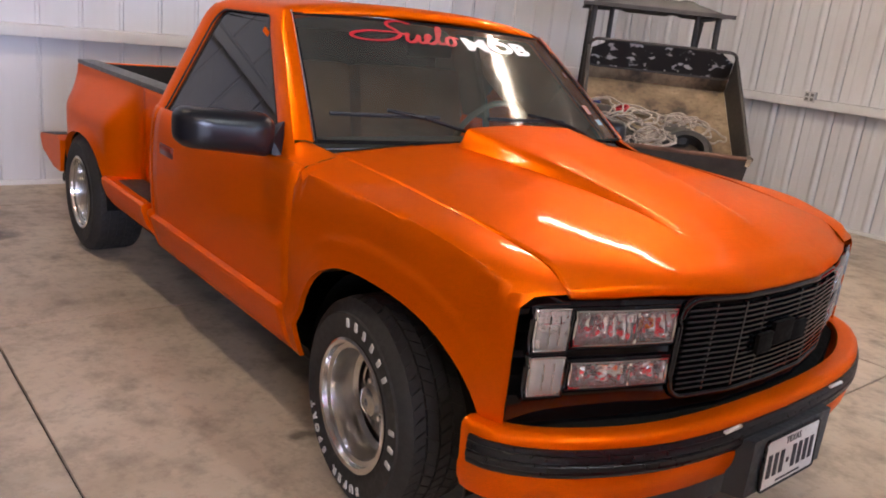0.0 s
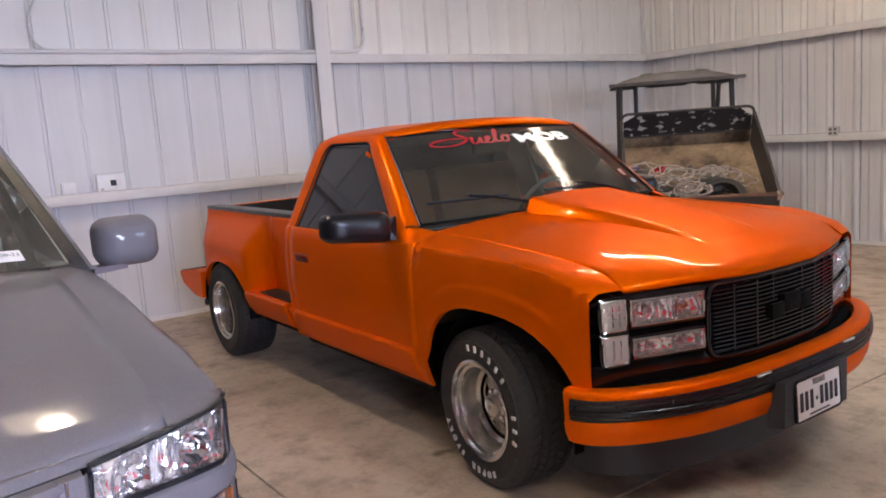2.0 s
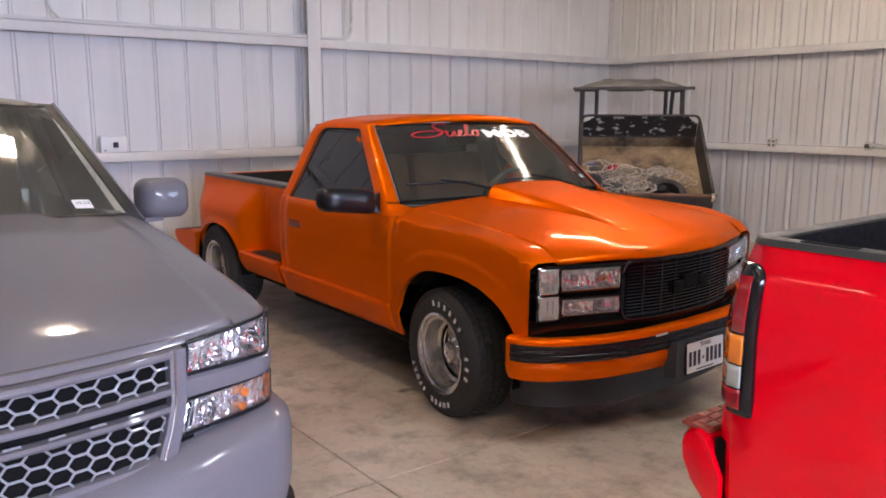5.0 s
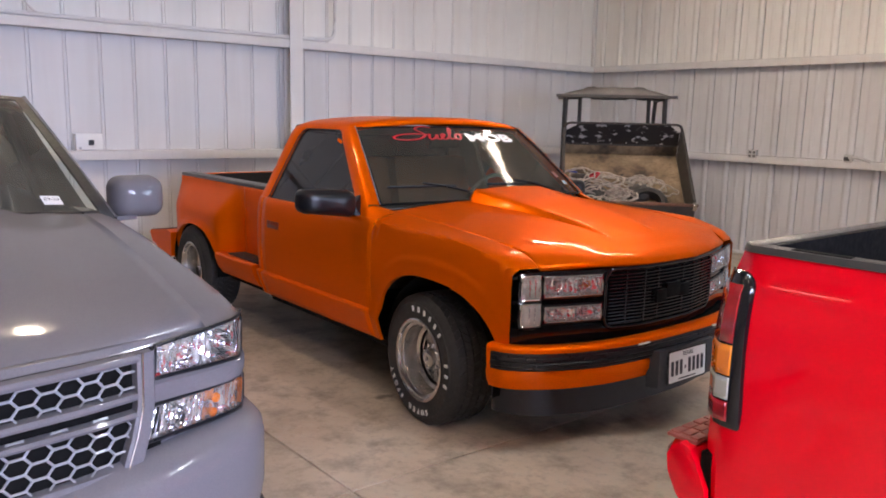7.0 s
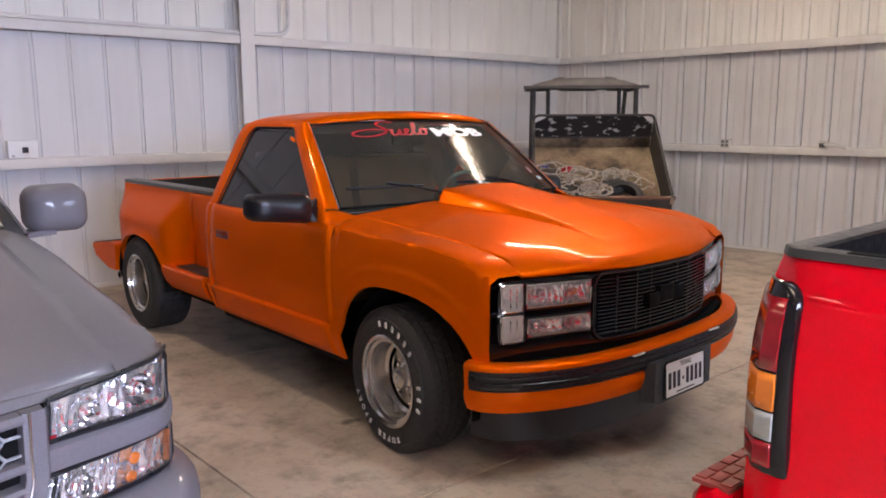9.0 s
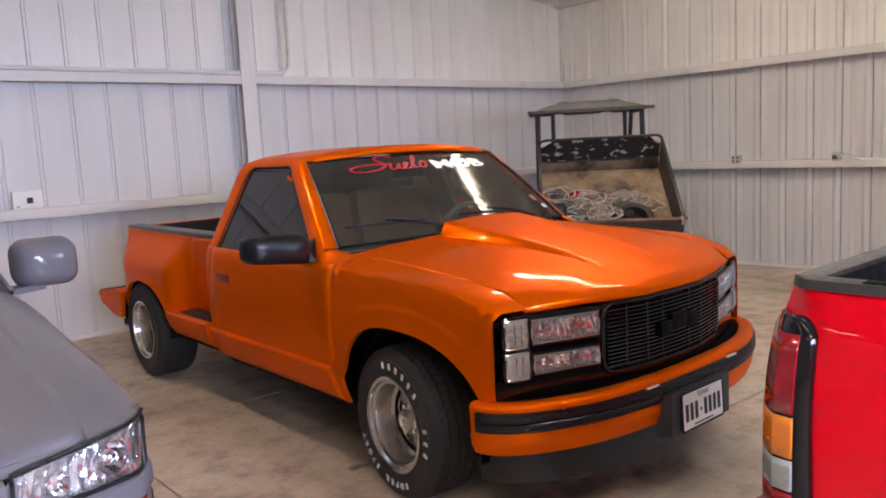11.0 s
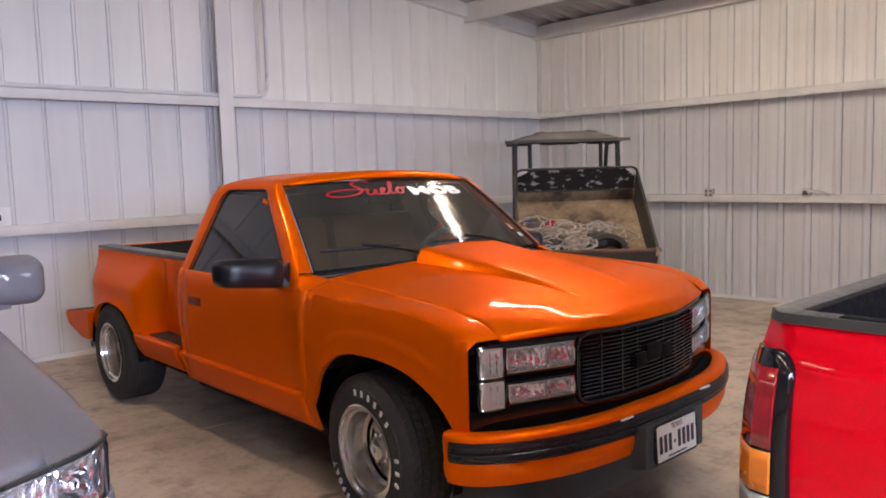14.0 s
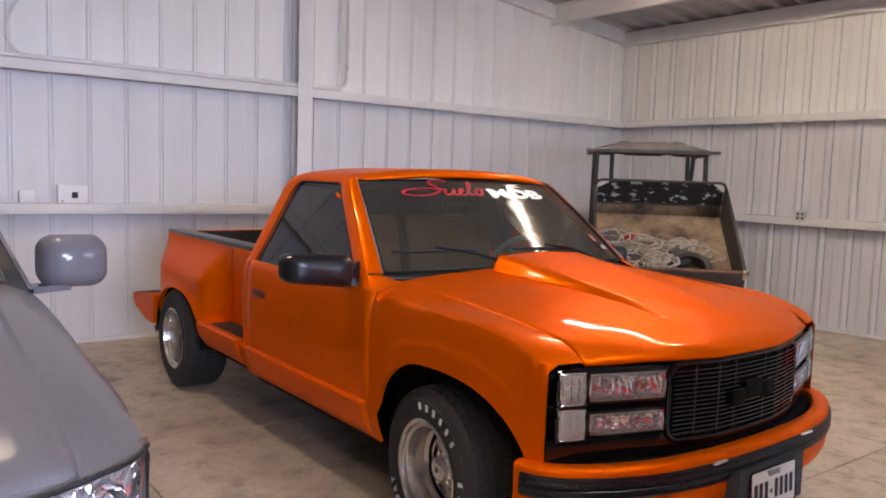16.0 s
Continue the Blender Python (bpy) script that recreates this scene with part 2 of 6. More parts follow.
SHIELD_G = glass("grey_truck_windshield", (0.74, 0.78, 0.64), 0.012, 1.55, 0.10)
SEAT = surface("brown_cloth", (0.16, 0.075, 0.035), 0.85, var=0.25, bump=0.2)
DASH = surface("dark_dashboard", (0.12, 0.115, 0.105), 0.6)
CONCRETE = concrete("worn_concrete")
# upper sheet painted paler and warmer than the lower to carry the lamplight
WALL = wall_paint("white_sheet_metal", (0.69, 0.685, 0.69), (0.47, 0.44, 0.41))
WALL_UP_LIT = wall_paint("lit_insulated_sheet", (0.88, 0.87, 0.83), (0.68, 0.63, 0.57))
STEEL_WHITE = wall_paint("white_painted_steel", (0.77, 0.76, 0.74), (0.55, 0.52, 0.48))
WHITE_PLASTIC = surface("white_plastic", (0.78, 0.78, 0.77), 0.35, var=0.04)
PLATE_WHITE = surface("plate_white", (0.74, 0.75, 0.76), 0.35, var=0.04)
INK = surface("dark_ink", (0.015, 0.015, 0.03), 0.5)
VINYL_RED = surface("red_vinyl", (0.42, 0.010, 0.022), 0.4, var=0.05)
VINYL_WHITE = surface("white_vinyl", (0.8, 0.8, 0.8), 0.4, var=0.04)
LETTER_WHITE = surface("raised_white_rubber", (0.62, 0.61, 0.58), 0.6, var=0.2, scale=30)
LAMP_GLOW = glow("lamp_tube", (1.0, 0.81, 0.65), 112.0)
LAMP_BRIGHT = glow("new_lamp_tube", (1.0, 0.79, 0.60), 70.0)
LAMP_SIDE = glow("far_lamp_tube", (1.0, 0.79, 0.60), 20.0)
# cool fill tube, added to lift the floor between the two pickups
LAMP_FILL = glow("fill_lamp_tube", (0.88, 0.94, 1.0), 215.0)
LAMP_BAY = glow("high_bay_lamp", (1.0, 0.79, 0.60), 255.0)

# ---- mesh helpers ----


def V(*a):
    return Vector(a)


def finish(name, bm, mat, parent=None, angle=38, solid=0.0):
    me = bpy.data.meshes.new(name)
    bm.normal_update()
    bm.to_mesh(me)
    bm.free()
    for p in me.polygons:
        p.use_smooth = True
    me.set_sharp_from_angle(angle=radians(angle))
    me.materials.append(mat)
    ob = new(name, me)
    if parent is not None:
        ob.parent = parent
    if solid:
        md = ob.modifiers.new("thickness", "SOLIDIFY")
        md.thickness, md.offset = solid, -1
    return ob


def part(name, bm, mat, parent, label="", angle=38, solid=0.0):
    ob = finish(name, bm, mat, parent, angle, solid)
    return tagged(ob, label) if label else ob


def thing(name, label, category, at=(0, 0, 0), group="", turn=0):
    ob = new(name)
    ob.empty_display_size = 0.2
    ob.matrix_world = pose(*at, 0, 0, turn)
    return tagged(ob, label, category, group)


def grid(rows, flip=False, close=False, bm=None):
    bm = bm or bmesh.new()
    vs = [[bm.verts.new(p) for p in row] for row in rows]
    for a, b in zip(vs, vs[1:]):
        n = len(a)
        for i in range(n if close else n - 1):
            q = (a[i], a[(i + 1) % n], b[(i + 1) % n], b[i])
            try:
                bm.faces.new(q[::-1] if flip else q)
            except ValueError:
                pass
    return bm


def cap(bm, ring, flip=False):
    """Closes a ring of points with one face."""
    vs = [bm.verts.new(p) for p in ring]
    bm.faces.new(vs[::-1] if flip else vs)
    return bm


def facing(bm, way):
    """Turns the faces so that they look towards way."""
    bm.normal_update()
    if sum((f.normal.dot(Vector(way)) * f.calc_area() for f in bm.faces), 0.0) < 0:
        bmesh.ops.reverse_faces(bm, faces=bm.faces)
    return bm


def loft(rings, bm=None, caps=True, flip=False):
    bm = grid(rings, flip, True, bm)
    if caps:
        cap(bm, rings[0], not flip)
        cap(bm, rings[-1], flip)
        bmesh.ops.remove_doubles(bm, verts=bm.verts, dist=1e-5)
    bmesh.ops.recalc_face_normals(bm, faces=bm.faces)
    return bm


def box(x0, x1, y0, y1, z0, z1, bevel=0.0, bm=None, seg=2):
    own = bmesh.new()
    bmesh.ops.create_cube(own, size=1, matrix=Matrix.Translation(((x0 + x1) / 2, (y0 + y1) / 2, (z0 + z1) / 2)) @ Matrix.Diagonal((abs(x1 - x0), abs(y1 - y0), abs(z1 - z0), 1)))
    if bevel:
        bmesh.ops.bevel(own, geom=own.edges[:], offset=bevel, segments=seg, affect="EDGES", profile=0.6)
    return joined(bm, own)


def joined(bm, own, m=None):
    if m is not None:
        own.transform(m)
    if bm is None:
        return own
    tmp = bpy.data.meshes.new("tmp")
    own.to_mesh(tmp)
    own.free()
    bm.from_mesh(tmp)
    bpy.data.meshes.remove(tmp)
    return bm


def lathe(profile, n=48, axis="y"):
    """Turns a profile of (radius, offset along the axis)."""
    rows = []
    for r, o in profile:
        ring = []
        for k in range(n):
            a = 2 * math.pi * k / n
            ring.append({"y": V(r * math.cos(a), o, r * math.sin(a)), "z": V(r * math.cos(a), r * math.sin(a), o), "x": V(o, r * math.cos(a), r * math.sin(a))}[axis])
        rows.append(ring)
    bm = grid(rows, close=True)
    bmesh.ops.recalc_face_normals(bm, faces=bm.faces)
    return bm


def tube(path, r, n=8, bm=None, closed=False):
    pts = [Vector(p) for p in path]
    rings, ref = [], V(0, 0, 1)
    for i, p in enumerate(pts):
        a, b = pts[max(0, i - 1)], pts[min(len(pts) - 1, i + 1)]
        if closed:
            a, b = pts[i - 1], pts[(i + 1) % len(pts)]
        d = (b - a).normalized()
        u = d.cross(ref)
        u = d.cross(V(1, 0, 0)) if u.length < 0.05 else u
        u.normalize()
        w = d.cross(u)
        rings.append([p + r * (math.cos(2 * math.pi * k / n) * u + math.sin(2 * math.pi * k / n) * w) for k in range(n)])
    if closed:
        rings.append(rings[0])
    own = grid(rings, close=True)
    if not closed:
        cap(own, rings[0])
        cap(own, rings[-1])
    bmesh.ops.remove_doubles(own, verts=own.verts, dist=1e-5)
    bmesh.ops.recalc_face_normals(own, faces=own.faces)
    return joined(bm, own)


def smoothed(pts, rounds=2):
    """Rounds the corners of an open path."""
    pts = [Vector(p) for p in pts]
    for _ in range(rounds):
        out = [pts[0]]
        for a, b in zip(pts, pts[1:]):
            out += [a.lerp(b, 0.25), a.lerp(b, 0.75)]
        pts = out + [pts[-1]]
    return pts


def lerp(a, b, t):
    return a + (b - a) * t


def curve_at(table, x):
    """Smooth reading of a table of (x, value)."""
    if x <= table[0][0]:
        return table[0][1]
    for (x0, v0), (x1, v1) in zip(table, table[1:]):
        if x <= x1:
            u = (x - x0) / (x1 - x0)
            return lerp(v0, v1, u)
    return table[-1][1]


def rounded_rect(w, h, r, n=5):
    """Outline round the origin, anticlockwise, as (u, v)."""
    out = []
    for cx, cy, a0 in ((w / 2 - r, h / 2 - r, 0), (-w / 2 + r, h / 2 - r, 90), (-w / 2 + r, -h / 2 + r, 180), (w / 2 - r, -h / 2 + r, 270)):
        for k in range(n + 1):
            a = radians(a0 + 90 * k / n)
            out.append((cx + r * math.cos(a), cy + r * math.sin(a)))
    return out


def text_mesh(word, size, depth=0.0008, shear=0.0, bold=0.0):
    cu = bpy.data.curves.new("letters", "FONT")
    cu.body, cu.size, cu.extrude, cu.shear, cu.offset, cu.align_x, cu.align_y = word, size, depth, shear, bold, "CENTER", "CENTER"
    cu.resolution_u = 3
    ob = new("letters", cu)
    bpy.context.view_layer.update()
    me = bpy.data.meshes.new_from_object(ob.evaluated_get(bpy.context.evaluated_depsgraph_get()))
    bpy.data.objects.remove(ob)
    bm = bmesh.new()
    bm.from_mesh(me)
    bpy.data.meshes.remove(me)
    return bm

# ---- the building ----


def rib_profile(length, pitch=0.305, depth=0.016, plain=False):
    """Plan outline of ribbed sheet: (along, depth) with trapezoid ribs and two small stiffeners between, or narrow seams alone."""
    pts, s = [], 0.0
    while s < length:
        for a, d in ((0.0, 0.0), (0.255, 0.0), (0.257, -0.014), (0.266, -0.014), (0.268, 0.0), (0.274, depth), (0.286, depth), (0.294, 0.0)) if plain else ((0.0, 0.0), (0.075, 0.0), (0.087, depth * 0.3), (0.112, depth * 0.3), (0.124, 0.0), (0.202, 0.0), (0.204, -0.025), (0.216, -0.025), (0.218, 0.0), (0.232, depth * 0.6), (0.246, depth), (0.268, depth), (0.284, depth * 0.5), (0.300, 0.0)):
            if s + a <= length:
                pts.append((s + a, d))
        s += pitch
    pts.append((length, 0.0))
    return pts


def sheet_wall(name, start, along, inward, length, z0, z1, mat, label, pitch=0.305, depth=0.016, top=None, plain=False):
    """Ribbed wall sheet with a flat outer skin 0.1 m behind it. top: height as a function of the way along."""
    bm = bmesh.new()
    a, n = Vector(along), Vector(inward)
    prof = rib_profile(length, pitch, depth, plain)
    high = top or (lambda s: z1)
    low, lowr = [], []
    for s, d in prof:
        p = Vector(start) + a * s
        low.append(p + n * d + V(0, 0, z0))
        lowr.append(p + n * d + V(0, 0, high(s)))
    grid([low, lowr], bm=bm)
    e0, e1 = Vector(start), Vector(start) + a * length
    o = -0.1 * n
    back = [[e0 + o + V(0, 0, z0), e1 + o + V(0, 0, z0)], [e0 + o + V(0, 0, high(0)), e1 + o + V(0, 0, high(length))]]
    grid(back, bm=bm, flip=True)
    for p, z in ((e0, high(0)), (e1, high(length))):
        grid([[p + V(0, 0, z0), p + o + V(0, 0, z0)], [p + V(0, 0, z), p + o + V(0, 0, z)]], bm=bm)
    ob = finish(name, bm, mat, None, 20)
    return tagged(ob, label, "wall", kind="structure")


EAVE, SLOPE = 3.40, 0.10
RIDGE_Y = -1.5


def roof_z(y):
    return EAVE + SLOPE * (ROOM_Y1 - max(y, RIDGE_Y)) - SLOPE * max(0, RIDGE_Y - y)


GIRT_LO, GIRT_HI = 1.10, 2.29
LX, LY = ROOM_X1 - ROOM_X0, ROOM_Y1 - ROOM_Y0
# back wall in two tiers: thin white sheet below, insulated sheet above, coloured for its lamplight
sheet_wall("wall_back", (ROOM_X0, ROOM_Y1, 0), (0, -1, 0), (1, 0, 0), LY, -0.12, GIRT_HI + 0.05, WALL, "white painted ribbed steel back wall, lower tier", depth=0.007, plain=True)
sheet_wall("wall_back_upper", (ROOM_X0 - 0.004, ROOM_Y1, 0), (0, -1, 0), (1, 0, 0), LY, GIRT_HI + 0.05, 5, WALL_UP_LIT, "ribbed insulated upper back wall, painted paler and warmer for its lamplight", depth=0.014, top=lambda s: roof_z(ROOM_Y1 - s), plain=True)
sheet_wall("wall_side", (ROOM_X1, ROOM_Y1, 0), (-1, 0, 0), (0, -1, 0), LX, -0.12, GIRT_HI + 0.05, WALL, "white painted ribbed steel side wall, lower tier", depth=0.016)
sheet_wall("wall_side_upper", (ROOM_X1, ROOM_Y1 + 0.004, 0), (-1, 0, 0), (0, -1, 0), LX, GIRT_HI + 0.05, EAVE + 0.02, WALL_UP_LIT, "ribbed insulated upper side wall, painted paler and warmer for its lamplight", depth=0.019)
sheet_wall("wall_far", (ROOM_X0, ROOM_Y0, 0), (1, 0, 0), (0, 1, 0), LX, 0, roof_z(ROOM_Y0), WALL, "white painted ribbed steel wall behind the grey pickup")
# front wall with the roll-up door's opening and the added light opening
sheet_wall("wall_front_south", (ROOM_X1, ROOM_Y0, 0), (0, 1, 0), (-1, 0, 0), DOOR_Y0 - ROOM_Y0, 0, 5, WALL, "white ribbed steel front wall beside an opening", top=lambda s: roof_z(ROOM_Y0 + s))
sheet_wall("wall_front_middle", (ROOM_X1, DOOR_Y1, 0), (0, 1, 0), (-1, 0, 0), FILL_Y0 - DOOR_Y1, 0, 5, WALL, "white ribbed steel wall between the roll-up door and an added light opening", top=lambda s: roof_z(DOOR_Y1 + s))
sheet_wall("wall_front_north", (ROOM_X1, FILL_Y1, 0), (0, 1, 0), (-1, 0, 0), ROOM_Y1 - FILL_Y1, 0, 5, WALL, "white ribbed steel front wall beside an opening", top=lambda s: roof_z(FILL_Y1 + s))
sheet_wall("wall_front_header_north", (ROOM_X1, FILL_Y0, 0), (0, 1, 0), (-1, 0, 0), FILL_Y1 - FILL_Y0, DOOR_Z, 5, WALL, "white ribbed steel wall above the added light opening", top=lambda s: roof_z(FILL_Y0 + s))
sheet_wall("wall_front_header", (ROOM_X1, DOOR_Y0, 0), (0, 1, 0), (-1, 0, 0), DOOR_Y1 - DOOR_Y0, DOOR_Z, 5, WALL, "white ribbed steel wall above the roll-up door", top=lambda s: roof_z(DOOR_Y0 + s))

# the slab falls one in a hundred towards the back corner


def floor_z(x, y):
    return 0.0148 + 0.012 * x - 0.009 * y


FALL = Matrix(((1, 0, 0, 0), (0, 1, 0, 0), (0.012, -0.009, 1, 0.0148), (0, 0, 0, 1)))
# floor slabs with sawn joints, on a bed of fill
JX, JY = [-4.9, -4.17, -1.865, 0.438, 2.74, 5.04, 7.35, 9.1], [-9.0, -5.42, -1.612, 2.22, 5.95]
bm = box(ROOM_X0 - 0.2, ROOM_X1 + 0.2, ROOM_Y0 - 0.2, ROOM_Y1 + 0.2, -0.2, -0.012)
bm.transform(FALL)
floor = tagged(finish("floor", bm, surface("joint_dirt", (0.05, 0.045, 0.04), 0.9)), "stained grey-brown concrete floor with sawn joints", "floor", kind="structure")
for xa, xb in zip(JX, JX[1:]):
    for ya, yb in zip(JY, JY[1:]):
        bm = box(xa + 0.004, xb - 0.004, ya + 0.004, yb - 0.004, -0.05, 0.0, 0.003, seg=1)
        bm.transform(FALL)
        part("slab", bm, CONCRETE, floor)
ground = finish("ground", box(ROOM_X1 + 0.2, 3000, -2000, 2000, -0.3, 0.08), surface("pale_yard_gravel", (0.42, 0.36, 0.28), 0.9, scale=0.4))
tagged(ground, "pale sunlit gravel yard outside the roll-up door", "ground", kind="structure")


def z_girt(name, p0, p1, inward, z, label, drop=0.0):
    """A Z-section wall rail: flat web facing the room, a top ledge and a lip."""
    p0, p1, n = Vector(p0), Vector(p1), Vector(inward)
    sec = [(0.0, 0.055), (0.155, 0.055), (0.16, 0.05), (0.16, -0.020), (0.155, -0.032), (0.15, -0.032), (0.15, 0.043), (0.0, 0.043)]
    rings = [[p + n * d + V(0, 0, z + h) for d, h in sec] for p in (p0, p1)]
    return tagged(finish(name, loft(rings), STEEL_WHITE), label, "wall girt", kind="structure")


COL_Y = 0.93
for z, nm in ((GIRT_LO + 0.03, "lower"), (GIRT_HI, "upper")):
    z_girt("wall_girt", (ROOM_X0, ROOM_Y1, z), (ROOM_X0, COL_Y + 0.03, z), (1, 0, 0), 0, f"white painted steel {nm} girt along the back wall")
    z_girt("wall_girt", (ROOM_X0, COL_Y - 0.04, z), (ROOM_X0, ROOM_Y0, z), (1, 0, 0), 0, f"white painted steel {nm} girt along the back wall")
    z_girt("wall_girt", (ROOM_X0 + 0.16, ROOM_Y1, z), (ROOM_X1, ROOM_Y1, z), (0, -1, 0), 0, f"white painted steel {nm} girt along the side wall")


def column(x, y, inward, label):
    """I-section post: two flanges and a web."""
    t = thing("steel_column", label, "column", (x, y, 0))
    h = roof_z(y) - 0.02
    part("flange", box(0.115, 0.125, -0.075, 0.075, -0.1, h, 0.002), STEEL_WHITE, t)
    part("flange", box(-0.02, -0.01, -0.075, 0.075, -0.1, h, 0.002), STEEL_WHITE, t)
    part("web", box(-0.012, 0.117, -0.006, 0.006, -0.1, h), STEEL_WHITE, t)
    return t


column(ROOM_X0 + 0.045, COL_Y, 1, "white painted steel column against the back wall")
column(ROOM_X0 + 0.045, -5.2, 1, "white painted steel column against the back wall")

# roof: ribbed sheets, purlins along the building, eave strut and one rafter
ROOF_X0, ROOF_X1 = ROOM_X0 - 0.15, ROOM_X1 + 0.15
bm = bmesh.new()
for ya, yb in ((ROOM_Y1 + 0.15, RIDGE_Y), (RIDGE_Y, ROOM_Y0 - 0.15)):
    prof = [(s, d) for s, d in rib_profile(ROOF_X1 - ROOF_X0, 0.305, 0.04)]
    ra = [V(ROOF_X0 + s, ya, roof_z(ya) + 0.20 - d) for s, d in prof]
    rb = [V(ROOF_X0 + s, yb, roof_z(yb) + 0.20 - d) for s, d in prof]
    grid([ra, rb], bm=bm)
    grid([[p + V(0, 0, 0.15) for p in ra], [p + V(0, 0, 0.15) for p in rb]], bm=bm, flip=True)
tagged(finish("ceiling", bm, wall_paint("grey_roof_sheet", (0.46, 0.44, 0.42), (0.3, 0.28, 0.26)), None, 20), "grey ribbed steel roof sheets on white purlins", "ceiling", kind="structure")
for y in (4.45, 2.95, 1.45, -0.05, -1.55, -3.05, -4.55, -6.05, -7.55):
    z = roof_z(y)
    sec = [(-0.06, 0.205), (0.0, 0.205), (0.0, 0.0), (0.065, 0.0), (0.065, 0.012), (0.01, 0.012), (0.01, 0.215), (-0.06, 0.215)]
    tagged(finish("roof_purlin", loft([[V(x, y + a, z - 0.065 + b) for a, b in sec] for x in (ROOM_X0, ROOM_X1)]), STEEL_WHITE), "white painted steel roof purlin", "purlin", "roof purlins", "structure")
tagged(finish("eave_strut", box(ROOM_X0, ROOM_X1, ROOM_Y1 - 0.13, ROOM_Y1 - 0.004, EAVE - 0.02, EAVE + 0.16, 0.008), STEEL_WHITE), "white painted steel eave strut", "beam", kind="structure")
bm = loft([[V(ROOM_X0 + a, y, roof_z(y) + b) for a, b in ((0.0, -0.01), (0.09, -0.01), (0.09, 0.17), (0.0, 0.17))] for y in (ROOM_Y1 - 0.14, RIDGE_Y)])
tagged(finish("rake_beam", bm, STEEL_WHITE), "white painted rake channel at the top of the back wall", "beam", kind="structure")
tagged(finish("corner_trim", box(ROOM_X0 + 0.0, ROOM_X0 + 0.05, ROOM_Y1 - 0.05, ROOM_Y1, GIRT_HI + 0.06, EAVE - 0.02, 0.012), STEEL_WHITE), "white corner flashing strip", "trim", kind="structure")
bm = box(ROOM_X0, ROOM_X0 + 0.036, ROOM_Y0, ROOM_Y1, -0.01, 0.035, 0.004)
bm.transform(FALL)
tagged(finish("baseboard", bm, STEEL_WHITE), "white steel base angle along the back wall", "trim", kind="structure")
bm = box(ROOM_X0 + 0.04, ROOM_X1, ROOM_Y1 - 0.036, ROOM_Y1, -0.01, 0.035, 0.004)
bm.transform(FALL)
tagged(finish("baseboard", bm, STEEL_WHITE), "white steel base angle along the side wall", "trim", kind="structure")

# conduit that comes down beside the column and turns along the upper girt
XC = ROOM_X0 + 0.135
path = smoothed([(XC, 1.43, 4.1), (XC, 1.43, 2.54), (XC, 1.41, 2.41), (XC, 1.30, 2.372), (XC, 1.0, 2.368)], 2) + [V(XC, -4.5, 2.368)]
tagged(finish("electrical_conduit", tube(path, 0.021, 10), STEEL_WHITE), "thin white painted steel conduit on the back wall", "conduit")
path = smoothed([(XC, -1.42, 2.36), (XC, -1.56, 2.37), (XC, -1.66, 2.45), (XC - 0.02, -1.68, 2.6), (XC - 0.03, -1.6, 2.78), (XC - 0.05, -1.5, 3.0), (XC - 0.05, -1.42, 3.5)], 2)
tagged(finish("wall_cable", tube(path, 0.011, 8), STEEL_WHITE), "white cable looping up the back wall", "cable")

# boxes on the girts
GALV = surface("galvanised_steel", (0.55, 0.54, 0.52), 0.35, metal=0.25, var=0.1)


def wall_device(y, w, h, z, label):
    t = thing("wall_device", label, "junction box", (ROOM_X0 + 0.09, y, z))
    part("housing", box(0, 0.07, -w / 2, w / 2, 0, h, 0.012), WHITE_PLASTIC, t)
    part("button", box(0.068, 0.078, -0.010, 0.038, h * 0.30, h * 0.62, 0.004), BLACK_MATTE, t)
    part("label_strip", box(0.069, 0.072, -w * 0.40, -w * 0.30, h * 0.08, h * 0.2), surface("grey_label", (0.4, 0.4, 0.42), 0.5), t)
    return t


wall_device(-1.205, 0.235, 0.155, GIRT_LO + 0.087, "white plastic wall controller standing on the lower girt")
t = thing("outlet_box", "small white plastic outlet box on the lower girt", "outlet", (ROOM_X0 + 0.10, -1.545, GIRT_LO + 0.087))
part("housing", box(0, 0.05, -0.058, 0.058, 0, 0.105, 0.014), WHITE_PLASTIC, t)
part("cover", box(0.048, 0.058, -0.042, 0.042, 0.016, 0.09, 0.006), WHITE_PLASTIC, t)
t = thing("socket", "grey metal double socket on the side wall girt", "outlet", (-2.105, ROOM_Y1 - 0.17, 1.155))
part("box", box(-0.055, 0.055, 0, 0.05, 0, 0.10, 0.006), GALV, t)
for dx in (-0.027, 0.027):
    for dz in (0.028, 0.072):
        part("receptacle", box(dx - 0.016, dx + 0.016, -0.004, 0.002, dz - 0.014, dz + 0.014, 0.003), surface("grey_receptacle", (0.16, 0.15, 0.14), 0.5), t)
t = thing("socket", "metal socket with a plugged-in cord on the girt", "outlet", (-0.955, ROOM_Y1 - 0.17, 1.155))
part("box", box(-0.05, 0.04, 0, 0.05, 0.01, 0.10, 0.006), GALV, t)
part("plug", box(-0.03, 0.02, -0.05, 0.002, 0.03, 0.075, 0.01), surface("dark_plug", (0.06, 0.06, 0.06), 0.5), t)
part("cord", tube(smoothed([(0.02, -0.03, 0.06), (0.08, -0.03, 0.075), (0.16, -0.01, 0.055), (0.24, 0.0, 0.030)]), 0.016), GALV, t)


